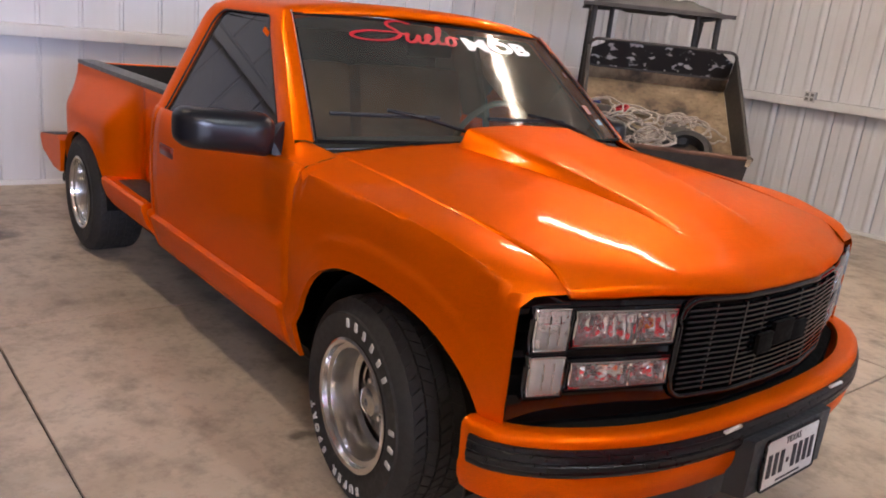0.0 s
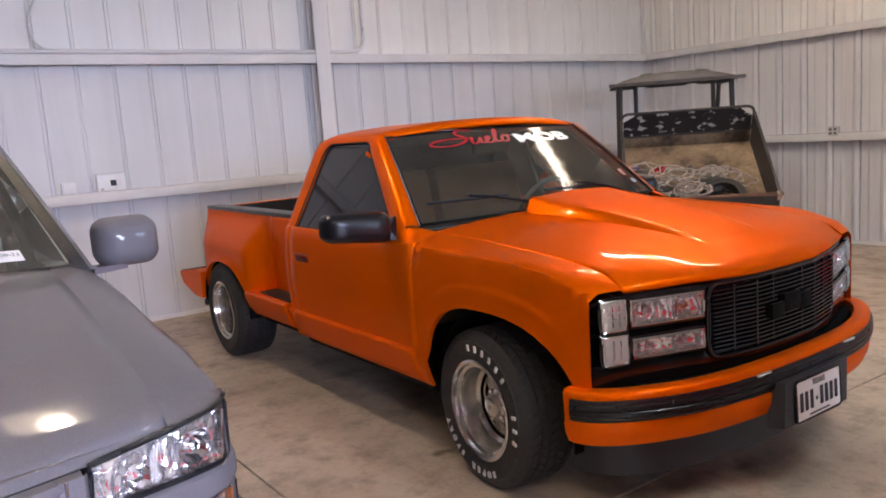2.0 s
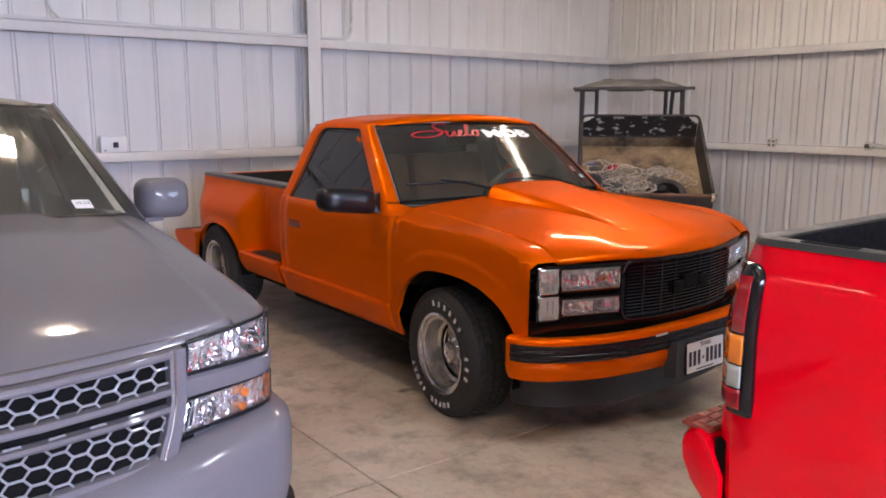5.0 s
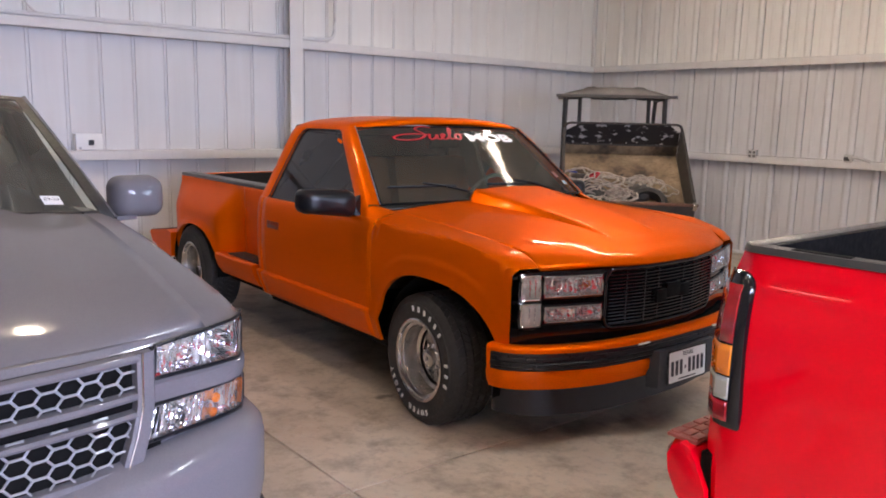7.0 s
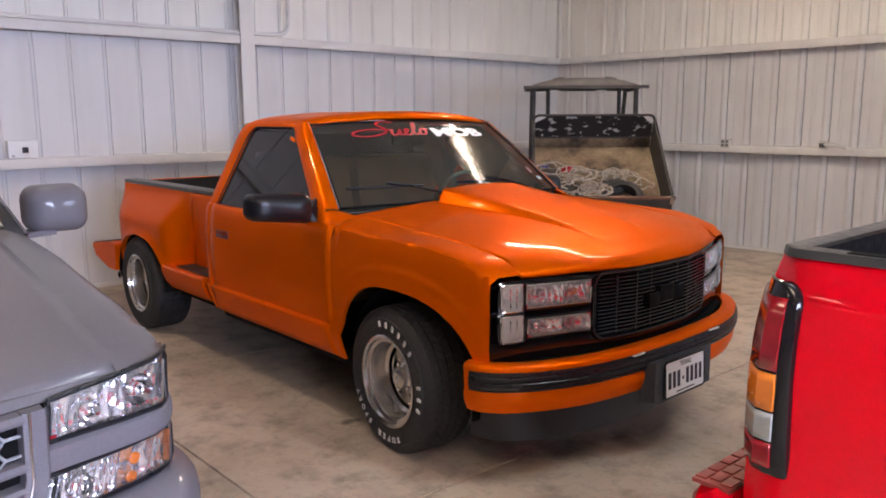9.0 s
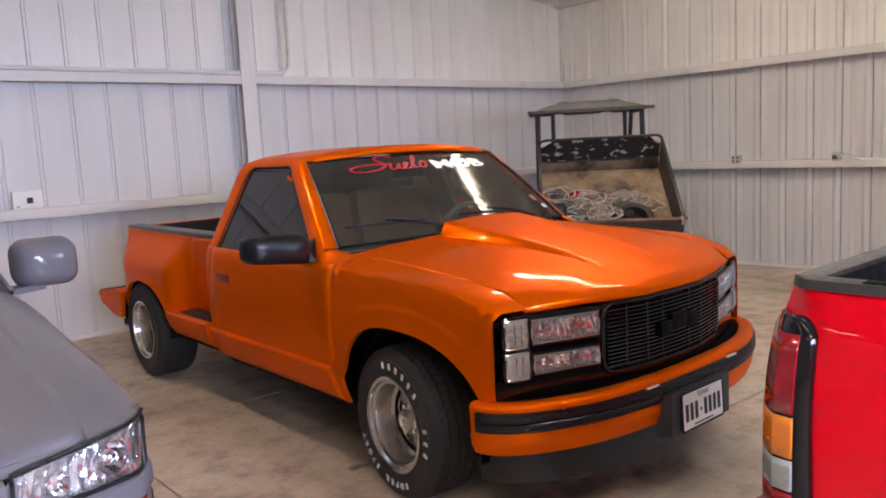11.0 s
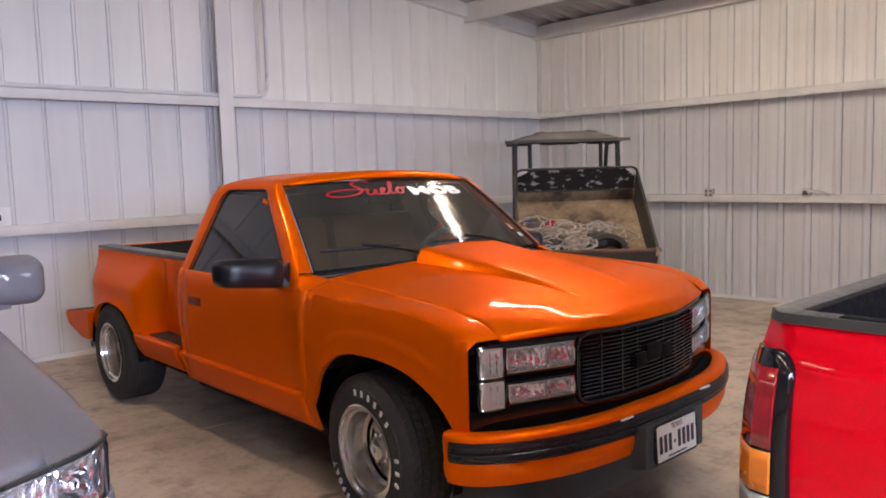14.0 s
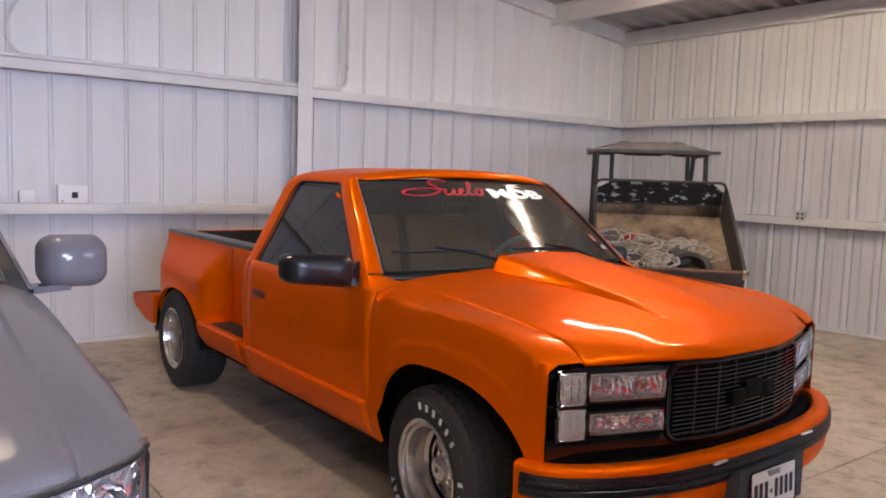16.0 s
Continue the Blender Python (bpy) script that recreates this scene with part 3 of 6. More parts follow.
def tube_light(x, y, length, mat, wide=0.035, label="white ceiling batten with a long lit tube", along="x"):
    z = roof_z(y) - 0.16
    t = thing("ceiling_light", label, "ceiling light", (x, y, z), "tube lights", 0 if along == "x" else 90)
    part("batten", box(-length / 2, length / 2, -wide - 0.015, wide + 0.015, 0.03, 0.09, 0.008), WHITE_PLASTIC, t)
    part("tube", box(-length / 2 + 0.03, length / 2 - 0.03, -wide, wide, 0.0, 0.03, 0.012), mat, t)
    for sx in (-1, 1):
        part("hanger", box(sx * length * 0.35 - 0.01, sx * length * 0.35 + 0.01, -0.01, 0.01, 0.08, 0.36), ALU, t)


# the second tube is unseen and made up, placed as fill
for x, y, size, mat in ((-1.3, 2.7, 2.4, LAMP_GLOW), (2.7, -0.2, 1.1, LAMP_FILL), (2.9, -3.6, 2.4, LAMP_BRIGHT), (6.4, -3.6, 2.4, LAMP_BRIGHT), (-1.0, -6.8, 1.8, LAMP_SIDE), (3.5, -6.8, 1.8, LAMP_SIDE)):
    tube_light(x, y, size, mat)



def high_bay(x, y, mat):
    """A short bright lamp; a deep square shade is added to keep its light down and off the walls."""
    z = roof_z(y) - 0.34
    t = thing("ceiling_light", "square high-bay ceiling light with an added deep shade, unseen", "ceiling light", (x, y, z))
    part("housing", box(-0.17, 0.17, -0.12, 0.12, 0.03, 0.16, 0.012), WHITE_PLASTIC, t)
    part("lamp", box(-0.14, 0.14, -0.07, 0.07, 0.0, 0.028, 0.008), mat, t)
    rings = [[V(sx * a, sy * b, h) for sx, sy in ((-1, -1), (1, -1), (1, 1), (-1, 1))] for a, b, h in ((0.18, 0.13, 0.10), (0.19, 0.14, 0.02), (0.36, 0.31, -0.20))]
    part("shade", grid(rings, close=True), surface("added_shade_grey", (0.30, 0.30, 0.30), 0.6), t, "deep grey shade, unseen, added to keep lamplight off the walls", solid=0.004)
    part("hanger", box(-0.01, 0.01, -0.01, 0.01, 0.15, 0.52), ALU, t)


high_bay(-2.0, -2.0, LAMP_BAY)

# ---- the orange step-side pickup: x forward from the front axle, y to its left ----
truck = thing("pickup_truck", "orange lowered step-side pickup with cowl hood, black grille and tinted glass", "pickup truck", (0, 0, 0))
WB = 2.985
FACE = [(0.0, 0.775), (0.2, 0.768), (0.42, 0.722), (0.6, 0.665), (0.75, 0.61), (0.86, 0.572), (0.9, 0.54)]


def face_x(y):
    return curve_at(FACE, abs(y))


def half_w(x, z):
    """Half width of the body side at a height."""
    w = curve_at([(0.28, 0.87), (0.37, 0.918), (0.46, 0.952), (0.514, 0.968), (0.522, 0.967), (0.533, 0.946), (0.60, 0.951), (0.70, 0.957), (0.85, 0.956), (0.95, 0.948), (1.005, 0.936), (1.03, 0.910)], z)
    if x > 0.1:
        w -= 0.075 * ((x - 0.1) / 0.5) ** 2
    return w


def shoulder(x):
    """Height of the hood seam along the fender."""
    u = max(0.0, min(1.0, (x + 0.5) / 1.16))
    return 1.045 - 0.045 * u - 0.075 * u ** 3


SEAM_Y = 0.784


def seam_y(x):
    """Where the hood's side seam runs."""
    return SEAM_Y - 0.040 * max(0.0, (x - 0.1) / 0.5)


def fender_point(x, s, side):
    """Up the side to a crease, then over the shoulder to the hood seam; the crease melts into a round shoulder forward."""
    zs = shoulder(x)
    k = max(0.0, min(1.0, (x - 0.2) / 0.4))
    k = k * k * (3 - 2 * k)
    droop = 0.036 * max(0.0, (x - 0.5) / 0.09) ** 2
    zc = lerp(1.006 - 0.014 * (x + 0.42), zs - 0.030, k) - droop
    if s <= zc:
        return V(x, side * half_w(x, s), s)
    u = min(1.0, (s - zc) / (zs + 0.065 - zc))
    w0, end = half_w(x, zc), seam_y(x)
    cy, cz = lerp(lerp(w0, end, 0.5), w0 - 0.008, k), lerp((zc + zs) / 2 + 0.010, zs + 0.004 - droop, k)
    a, b, c = (1 - u) ** 2, 2 * u * (1 - u), u * u
    y = a * w0 + b * cy + c * end
    # the top runs forward to meet the hood's corner
    t = max(0.0, (x - 0.45) / 0.132) ** 2 * (w0 - y) / (w0 - end)
    return V(x + 0.026 * t, side * y, a * zc + b * cz + c * (zs + 0.005 - droop) - 0.014 * t)


def arched_panel(side, x0, x1, z0, z1f, cx, cz, rx0, rx1, rz, point, steps=44, rings=9, p=2.5, lip=0.014, flare=0.0):
    """A side panel with a wheel opening: rays from the opening's edge to points spaced along the panel's outline."""
    edge = [(x1, lerp(z0, z1f(x1), k / 10)) for k in range(11)]
    edge += [(lerp(x1, x0, k / steps), z1f(lerp(x1, x0, k / steps))) for k in range(1, steps)]
    edge += [(x0, lerp(z1f(x0), z0, k / 10)) for k in range(11)]
    rows = []
    for bx, bz in edge:
        dx, dz = bx - cx, bz - cz
        far = math.hypot(dx, dz)
        c, sn = dx / far, dz / far
        r = ((abs(c) / (rx1 if c > 0 else rx0)) ** p + (abs(sn) / rz) ** p) ** (-1 / p)
        r = min(r, far * 0.995)
        inner = point(cx + c * r, cz + sn * r, side)
        row = [V(inner.x, inner.y - side * 0.014, inner.z), V(inner.x, inner.y - side * 0.004, inner.z)]
        for j in range(rings + 1):
            d = lerp(r, far, (j / rings) ** 1.25)
            q = point(cx + c * d, cz + sn * d, side)
            k2 = max(0.0, min(1.0, (0.105 - (d - r)) / 0.028))
            q.y += side * max(0.0, min(1.0, (q.x - x0) / 0.22)) * (lip * max(0.0, 1 - (d - r) / 0.05) + flare * k2 * k2 * (3 - 2 * k2))
            row.append(q)
        rows.append(row)
    return grid(rows, flip=side > 0)


ARCH_F = dict(cx=0.065, cz=0.355, rx0=0.43, rx1=0.485, rz=0.435)
for side in (-1, 1):
    bm = arched_panel(side, -0.4195, 0.582, 0.37, lambda x: shoulder(x) + 0.065, point=fender_point, steps=72, rings=30, lip=0.006, flare=0.007, **ARCH_F)
    fender = part("front_fender", bm, ORANGE, truck, solid=0.0)
    # panel behind the wheel opening's foot
    liner = lathe([(0.36, side * -0.55), (0.43, side * -0.56), (0.43, 0.0)], 40)
    bmesh.ops.delete(liner, geom=[v for v in liner.verts if v.co.z < -0.12], context="VERTS")
    liner.transform(pose(0.03, side * 0.86, 0.345))
    part("wheel_liner", liner, UNDER, truck)

# hood with a raised cowl scoop
HOOD_X0 = -0.47


def hood_front(y):
    return face_x(y) + 0.015 - 0.02 * (abs(y) / 0.78) ** 3


def hood_z(x, y):
    sx = shoulder(x)
    crown = 0.050 * (1 - (abs(y) / 0.80) ** 2.2)
    f = max(0.0, min(1.0, (x - 0.35) / 0.42))
    k = max(0.0, min(1.0, (0.465 - abs(y)) / 0.07))
    crown += 0.0005 * k * k * (3 - 2 * k) * max(0.0, min(1.0, (0.70 - x) / 0.2))
    return sx + crown * (1 - 0.55 * f * f) - 0.02 * f ** 4 - 0.036 * max(0.0, (min(x, 0.6) - 0.5) / 0.09) ** 2 * (abs(y) / 0.745) ** 7


rows = []
NY = 80
for i in range(41):
    u = i / 40
    row = []
    for j in range(NY + 1):
        v = -1 + 2 * j / NY
        seam = seam_y(lerp(HOOD_X0, 0.62, u)) - 0.005
        y = v * seam
        xf = hood_front(y) if abs(v) < 1 else hood_front(seam)
        x = lerp(HOOD_X0 + 0.06 * (abs(v) ** 2 - 1) * -1, xf, u)
        z = hood_z(min(x, 0.8), y)
        if u > 0.93:
            z -= 0.028 * ((u - 0.93) / 0.07) ** 2 * (1 - abs(v) ** 10)
        row.append(V(x, y, z))
    rows.append(row)
bm = grid(rows, flip=True)
hood = part("hood", bm, ORANGE, truck, solid=0.012)


def scoop_half(x):
    return lerp(0.28, 0.170, ((x - HOOD_X0) / 1.07) ** 1.2)


def scoop_h(x):
    u = (x - (HOOD_X0 + 0.02)) / 1.04
    return 0.070 * max(0.0, 1 - u) ** 1.05


rows = []
for i in range(31):
    x = lerp(HOOD_X0 + 0.10, 0.60, i / 30)
    w, h = scoop_half(x), scoop_h(x)
    row = []
    for y, k in ((-w - 0.040, 0.0), (-w - 0.034, 0.03), (-w - 0.020, 0.40), (-w - 0.006, 0.86), (-w + 0.010, 0.98), (-w * 0.7, 1.0), (-w * 0.35, 1.05), (0, 1.07), (w * 0.35, 1.05), (w * 0.7, 1.0), (w - 0.010, 0.98), (w + 0.006, 0.86), (w + 0.020, 0.40), (w + 0.034, 0.03), (w + 0.040, 0.0)):
        row.append(V(x, y, hood_z(x, y) + 0.003 * min(1, k * 20) * (1 - i / 30) + h * k - (0.004 if k == 0 else 0) - 0.003 * (i / 30) ** 6))
    rows.append(row)
bm = grid(rows, flip=True)
# the scoop's rear face towards the windshield
first = rows[0]
grid([[V(p.x - 0.03, p.y, hood_z(p.x, p.y) - 0.02) for p in first], first], bm=bm, flip=True)
bmesh.ops.remove_doubles(bm, verts=bm.verts, dist=1e-5)
part("hood_scoop", bm, ORANGE, truck, "raised orange cowl-induction scoop")

# doors
HANDLE = surface("dark_red_handle_cup", (0.13, 0.012, 0.002), 0.4, coat=0.4)
DX0, DX1 = -1.705, -0.423
for side in (-1, 1):
    zs = [0.37, 0.40, 0.44, 0.48, 0.50, 0.514, 0.522, 0.533, 0.545, 0.58, 0.64, 0.72, 0.80, 0.87, 0.92, 0.96, 0.99, 1.01, 1.02]
    door = part("door", grid([[V(lerp(DX0, DX1, i / 24), side * half_w(lerp(DX0, DX1, i / 24), z), z) for i in range(25)] for z in zs], flip=side > 0), ORANGE, truck, solid=0.02)
    h = part("handle_recess", box(-0.078, 0.078, -0.004, 0.004, -0.024, 0.024, 0.003), HANDLE, door)
    h.matrix_basis = pose(-1.545, side * 0.953, 0.853)
    h = part("door_handle", box(-0.070, 0.070, -0.004, 0.004, -0.006, 0.014, 0.003), surface("red_brown_handle_flap", (0.22, 0.022, 0.002), 0.5, spec=0.2), door)
    h.matrix_basis = pose(-1.545, side * 0.958, 0.859)
    # front and rear cab posts below the glass, rocker
    part("cab_corner", grid([[V(x, side * (half_w(x, z) - 0.02 * ((-1.71 - x) / 0.1) ** 2), z) for x in (-1.712, -1.74, -1.775, -1.81)] for z in zs], flip=side < 0), ORANGE, truck, solid=0.015)
    part("rocker_panel", loft([[V(x, side * 0.868, 0.372), V(x, side * 0.83, 0.30), V(x, side * 0.76, 0.29), V(x, side * 0.76, 0.375)] for x in (-1.8, -0.4)]), UNDER, truck)


def pillar_y(z):
    """Half width of the glasshouse."""
    return curve_at([(1.0, 0.924), (1.03, 0.902), (1.10, 0.868), (1.30, 0.79), (1.42, 0.742), (1.48, 0.712), (1.52, 0.672)], z)


def resample(loop, n):
    pts = [Vector(p) for p in loop]
    seg = [(pts[i] - pts[(i + 1) % len(pts)]).length for i in range(len(pts))]
    total, out, i, acc = sum(seg), [], 0, 0.0
    for k in range(n):
        d = total * k / n
        while acc + seg[i] < d:
            acc += seg[i]
            i += 1
        out.append(pts[i].lerp(pts[(i + 1) % len(pts)], (d - acc) / seg[i]))
    return out


def rounded_poly(corners, r, n=6):
    """Polygon with rounded corners in the x-z plane: r per corner."""
    out = []
    m = len(corners)
    for i, c in enumerate(corners):
        c, a, b = Vector(c), Vector(corners[i - 1]), Vector(corners[(i + 1) % m])
        rr = r[i] if isinstance(r, (list, tuple)) else r
        p, q = c + (a - c).normalized() * rr, c + (b - c).normalized() * rr
        for k in range(n + 1):
            t = k / n
            out.append(p * (1 - t) ** 2 + c * 2 * t * (1 - t) + q * t * t)
    return out


OUT = [(-0.50, 1.015), (-0.565, 1.075), (-1.005, 1.475), (-1.06, 1.508), (-1.60, 1.508), (-1.695, 1.47), (-1.80, 1.015)]
INN = [(-0.655, 1.008), (-0.69, 1.075), (-1.055, 1.415), (-1.10, 1.468), (-1.535, 1.468), (-1.585, 1.43), (-1.70, 1.008)]
for side in (-1, 1):
    o = rounded_poly(OUT, [0.01, 0.02, 0.05, 0.03, 0.05, 0.05, 0.01])
    i = rounded_poly(INN, [0.02, 0.03, 0.03, 0.04, 0.035, 0.04, 0.02])
    rows = []
    for u, push in ((0.0, -0.004), (0.12, 0.0), (0.5, 0.004), (0.88, 0.0), (1.0, -0.006), (1.0, -0.022)):
        row = []
        for a, b in zip(o, i):
            q = a.lerp(b, u)
            row.append(V(q.x, side * (pillar_y(q.y) + push), q.y))
        rows.append(row)
    part("window_frame", grid(rows, close=True, flip=side > 0), ORANGE, truck, solid=0.0)
    ring = [V(p.x, side * (pillar_y(p.y) - 0.016), p.y) for p in i]
    bm = cap(bmesh.new(), ring, flip=side > 0)
    facing(bm, (0, side, 0))
    part("side_window", bm, TINT, truck, "dark tinted side window glass")
    path = [V(p.x, side * (pillar_y(p.y) - 0.006), p.y) for p in i]
    part("window_seal", tube(path, 0.0045, 6, closed=True), BLACK_MATTE, truck)

# roof
rows = []
for a in range(25):
    u = a / 24
    row = []
    for b in range(33):
        v = -1 + 2 * b / 32
        yy = 0.70 * v
        x = lerp(-1.015 + 0.055 * (1 - v * v), -1.70 + 0.02 * (1 - v * v), u)
        z = 1.508 + 0.050 * (1 - abs(v) ** 2.4)
        z -= 0.030 * max(0, 1 - u / 0.12) ** 2 + 0.03 * max(0, (u - 0.85) / 0.15) ** 2
        z -= 0.028 * max(0, (abs(v) - 0.9) / 0.1) ** 2
        row.append(V(x, yy, z))
    rows.append(row)
part("roof", grid(rows), ORANGE, truck, solid=0.02)


def shield_point(u, v):
    """Windshield: u from the bottom up, v from -1 to 1 across."""
    yb, yt = 0.822, 0.676
    q = 1 - v * v
    return V(lerp(-0.535 + 0.135 * q, -1.018 + 0.052 * q, u), lerp(yb, yt, u) * v, lerp(1.068 + 0.012 * q, 1.486 + 0.014 * q, u) + 0.012 * math.sin(math.pi * u))


shield = part("windshield", grid([[shield_point(a / 16, -1 + 2 * b / 32) for b in range(33)] for a in range(17)]), SHIELD, truck, "lightly tinted windshield glass")
bm = bmesh.new()
up = V(0.5, 0, 0.86) * 0.004
for (u0, u1), (v0, v1) in (((0, 0.022), (-1, 1)), ((0.98, 1), (-1, 1)), ((0, 1), (-1, -0.982)), ((0, 1), (0.982, 1))):
    grid([[shield_point(lerp(u0, u1, a / 8), lerp(v0, v1, b / 24)) + up for b in range(25)] for a in range(9)], bm=bm)
part("windshield_seal", bm, UNDER, shield, solid=0.004)
for side in (-1, 1):
    rows = []
    for a in range(13):
        u = a / 12
        p = shield_point(u, side)
        z = p.z
        q = V(lerp(-0.565, -1.03, u), side * pillar_y(lerp(1.075, 1.49, u)), lerp(1.075, 1.495, u))
        rows.append([p + V(-0.03, -side * 0.02, -0.01), p + V(0.0, 0, 0.006), p.lerp(q, 0.35) + V(0.004, side * 0.006, 0.008), p.lerp(q, 0.7) + V(0.002, side * 0.006, 0.004), q])
    part("a_pillar", grid(rows, flip=side > 0), ORANGE, truck)
    part("pillar_trim", tube([shield_point(a / 12, side * 0.995) + V(0.006, side * 0.003, 0.008) for a in range(13)], 0.004, 6), CHROME, truck)
# cowl under the windshield
bm = grid([[V(lerp(-0.535 + 0.135 * (1 - v * v), HOOD_X0 + 0.06 * (1 - v * v) + 0.03, u), 0.80 * v, lerp(1.05, 1.03, u)) for v in [-1 + k / 8 for k in range(17)]] for u in (0, 1)], flip=True)
part("cowl", bm, BLACK_MATTE, truck, solid=0.01)
for side in (-1, 1):
    low = [fender_point(-0.4195, lerp(1.004, shoulder(-0.4195) + 0.065, k / 6), side) for k in range(7)]
    high = [V(lerp(-0.575, -0.54, (k / 6) ** 2), side * curve_at([(0, 0.925), (2, 0.898), (4, 0.868), (5, 0.846), (6, 0.823)], k), curve_at([(0, 1.005), (2, 1.042), (4, 1.070), (5, 1.073), (6, 1.068)], k)) for k in range(7)]
    part("cowl_corner", facing(grid([[a.lerp(b, t / 4) for a, b in zip(low, high)] for t in range(5)]), (0, side * 0.5, 1)), ORANGE, truck)
    # dark strip that paints in the shadow line between fender and door
    part("door_gap_shade", grid([[V(x, side * (abs(fender_point(-0.4, z, 1).y) - 0.008), z) for x in (-0.4235, -0.4190)] for z in (0.38, 0.5, 0.514, 0.533, 0.7, 0.85, 0.93, 0.97, 1.0)], flip=side < 0), UNDER, truck)
# back of the cab with its window
bm = box(-1.79, -1.76, -0.86, 0.86, 0.36, 1.02, 0.01)
part("cab_back", bm, ORANGE, truck)
bm = bmesh.new()
for y0, y1, z0, z1 in ((-0.84, -0.62, 1.0, 1.49), (0.62, 0.84, 1.0, 1.49), (-0.63, 0.63, 1.42, 1.49)):
    box(-1.76, -1.70, y0, y1, z0, z1, 0.01, bm)
for v in bm.verts:
    lim = pillar_y(min(max(v.co.z, 1.0), 1.5)) - 0.045
    v.co.y = max(-lim, min(lim, v.co.y))
part("cab_back_frame", bm, DASH, truck)
for side in (-1, 1):
    part("pillar_trim_panel", loft([[V(x, side * (pillar_y(z) - 0.024), z), V(x - 0.20, side * (pillar_y(z) - 0.024), z), V(x - 0.20, side * (pillar_y(z) - 0.036), z), V(x, side * (pillar_y(z) - 0.04), z)] for x, z in ((-1.55, 1.01), (-1.54, 1.25), (-1.53, 1.46))]), DASH, truck)
part("rear_window", box(-1.735, -1.729, -0.64, 0.64, 1.0, 1.43), TINT, truck)

# cabin
part("dashboard", loft([[V(x, -0.78, z), V(x, 0.78, z)] for x, z in ((-0.52, 0.6), (-0.52, 1.055), (-0.80, 1.045), (-0.86, 0.98), (-0.84, 0.6))], caps=False), DASH, truck)
part("bench_seat", box(-1.62, -1.08, -0.70, 0.70, 0.55, 0.78, 0.05), SEAT, truck)
for y0, y1 in ((-0.70, -0.02), (0.02, 0.70)):
    bm = box(-0.08, 0.08, y0, y1, 0.0, 0.56, 0.05)
    bm.transform(pose(-1.55, 0, 0.72, 0, -12, 0))
    part("seat_back", bm, SEAT, truck)
wheel_m = pose(-0.98, 0.38, 1.02, 0, -62, 0)
bm = lathe([(0.185 + 0.014 * math.cos(k * math.pi / 4), 0.014 * math.sin(k * math.pi / 4)) for k in range(9)], 36, "z")
for k in range(3):
    own = box(0.0, 0.18, -0.014, 0.014, -0.01, 0.01, 0.004)
    joined(bm, own, pose(0, 0, 0, 0, 0, 120 * k + 90))
bm.transform(wheel_m)
part("steering_wheel", bm, DASH, truck)
part("rear_view_mirror", box(-1.01, -0.985, -0.12, 0.12, 1.36, 1.42, 0.012), BLACK_MATTE, truck)
part("cab_floor", box(-1.75, -0.5, -0.82, 0.82, 0.36, 0.40), UNDER, truck)

# wipers
for (ub, v0), (ue, v1), (ua, va), (up_, vp) in (((0.175, -0.92), (0.162, -0.39), (0.19, -0.66), (0.05, -0.24)), ((0.16, -0.10), (0.145, 0.46), (0.18, 0.18), (0.05, 0.60))):
    lift = V(0.014, 0, 0.016)
    blade = [shield_point(lerp(ub, ue, k / 8), lerp(v0, v1, k / 8)) + lift for k in range(9)]
    wiper = part("wiper", tube(blade, 0.008, 6), BLACK_MATTE, truck, "black wiper blade and arm")
    part("wiper_arm", tube(smoothed([shield_point(ua, va) + lift * 1.6, shield_point(lerp(ua, up_, 0.4), lerp(va, vp, 0.4)) + lift * 2, shield_point(up_, vp) + lift]), 0.0075, 6), BLACK_SATIN, wiper)

FADED_RED = surface("faded_red_sticker", (0.32, 0.10, 0.07), 0.5, var=0.5, scale=40)
FADED_WHITE = surface("faded_white_sticker", (0.42, 0.43, 0.42), 0.5, var=0.3, scale=40)
# banner lettering across the top of the windshield
def on_shield(bm, u0, v0, size_u=1.0):
    """Lays flat letters (x across, y up) on the windshield round (u0, v0)."""
    for v in bm.verts:
        # seen from the front, letters run towards the truck's left
        vv = v0 + v.co.x / 0.70
        uu = u0 + v.co.y / 0.64
        p = shield_point(uu, vv)
        n = V(0.62, 0.16 * vv, 0.78).normalized()
        v.co = p + n * (0.004 + v.co.z)
    bmesh.ops.recalc_face_normals(bm, faces=bm.faces)
    return bm


def ribbon(pts, width, bm):
    """A flat pen stroke, thicker on the way down."""
    path = smoothed([(x, y, 0) for x, y in pts], 3)
    rows = []
    for i, p in enumerate(path):
        d = (path[min(i + 1, len(path) - 1)] - path[max(i - 1, 0)]).normalized()
        w = width * (0.75 + 0.65 * abs(d.y)) * (0.5 if i in (0, len(path) - 1) else 1)
        rows.append([p + V(-d.y, d.x, 0) * w, p - V(-d.y, d.x, 0) * w])
    return grid(rows, bm=bm)


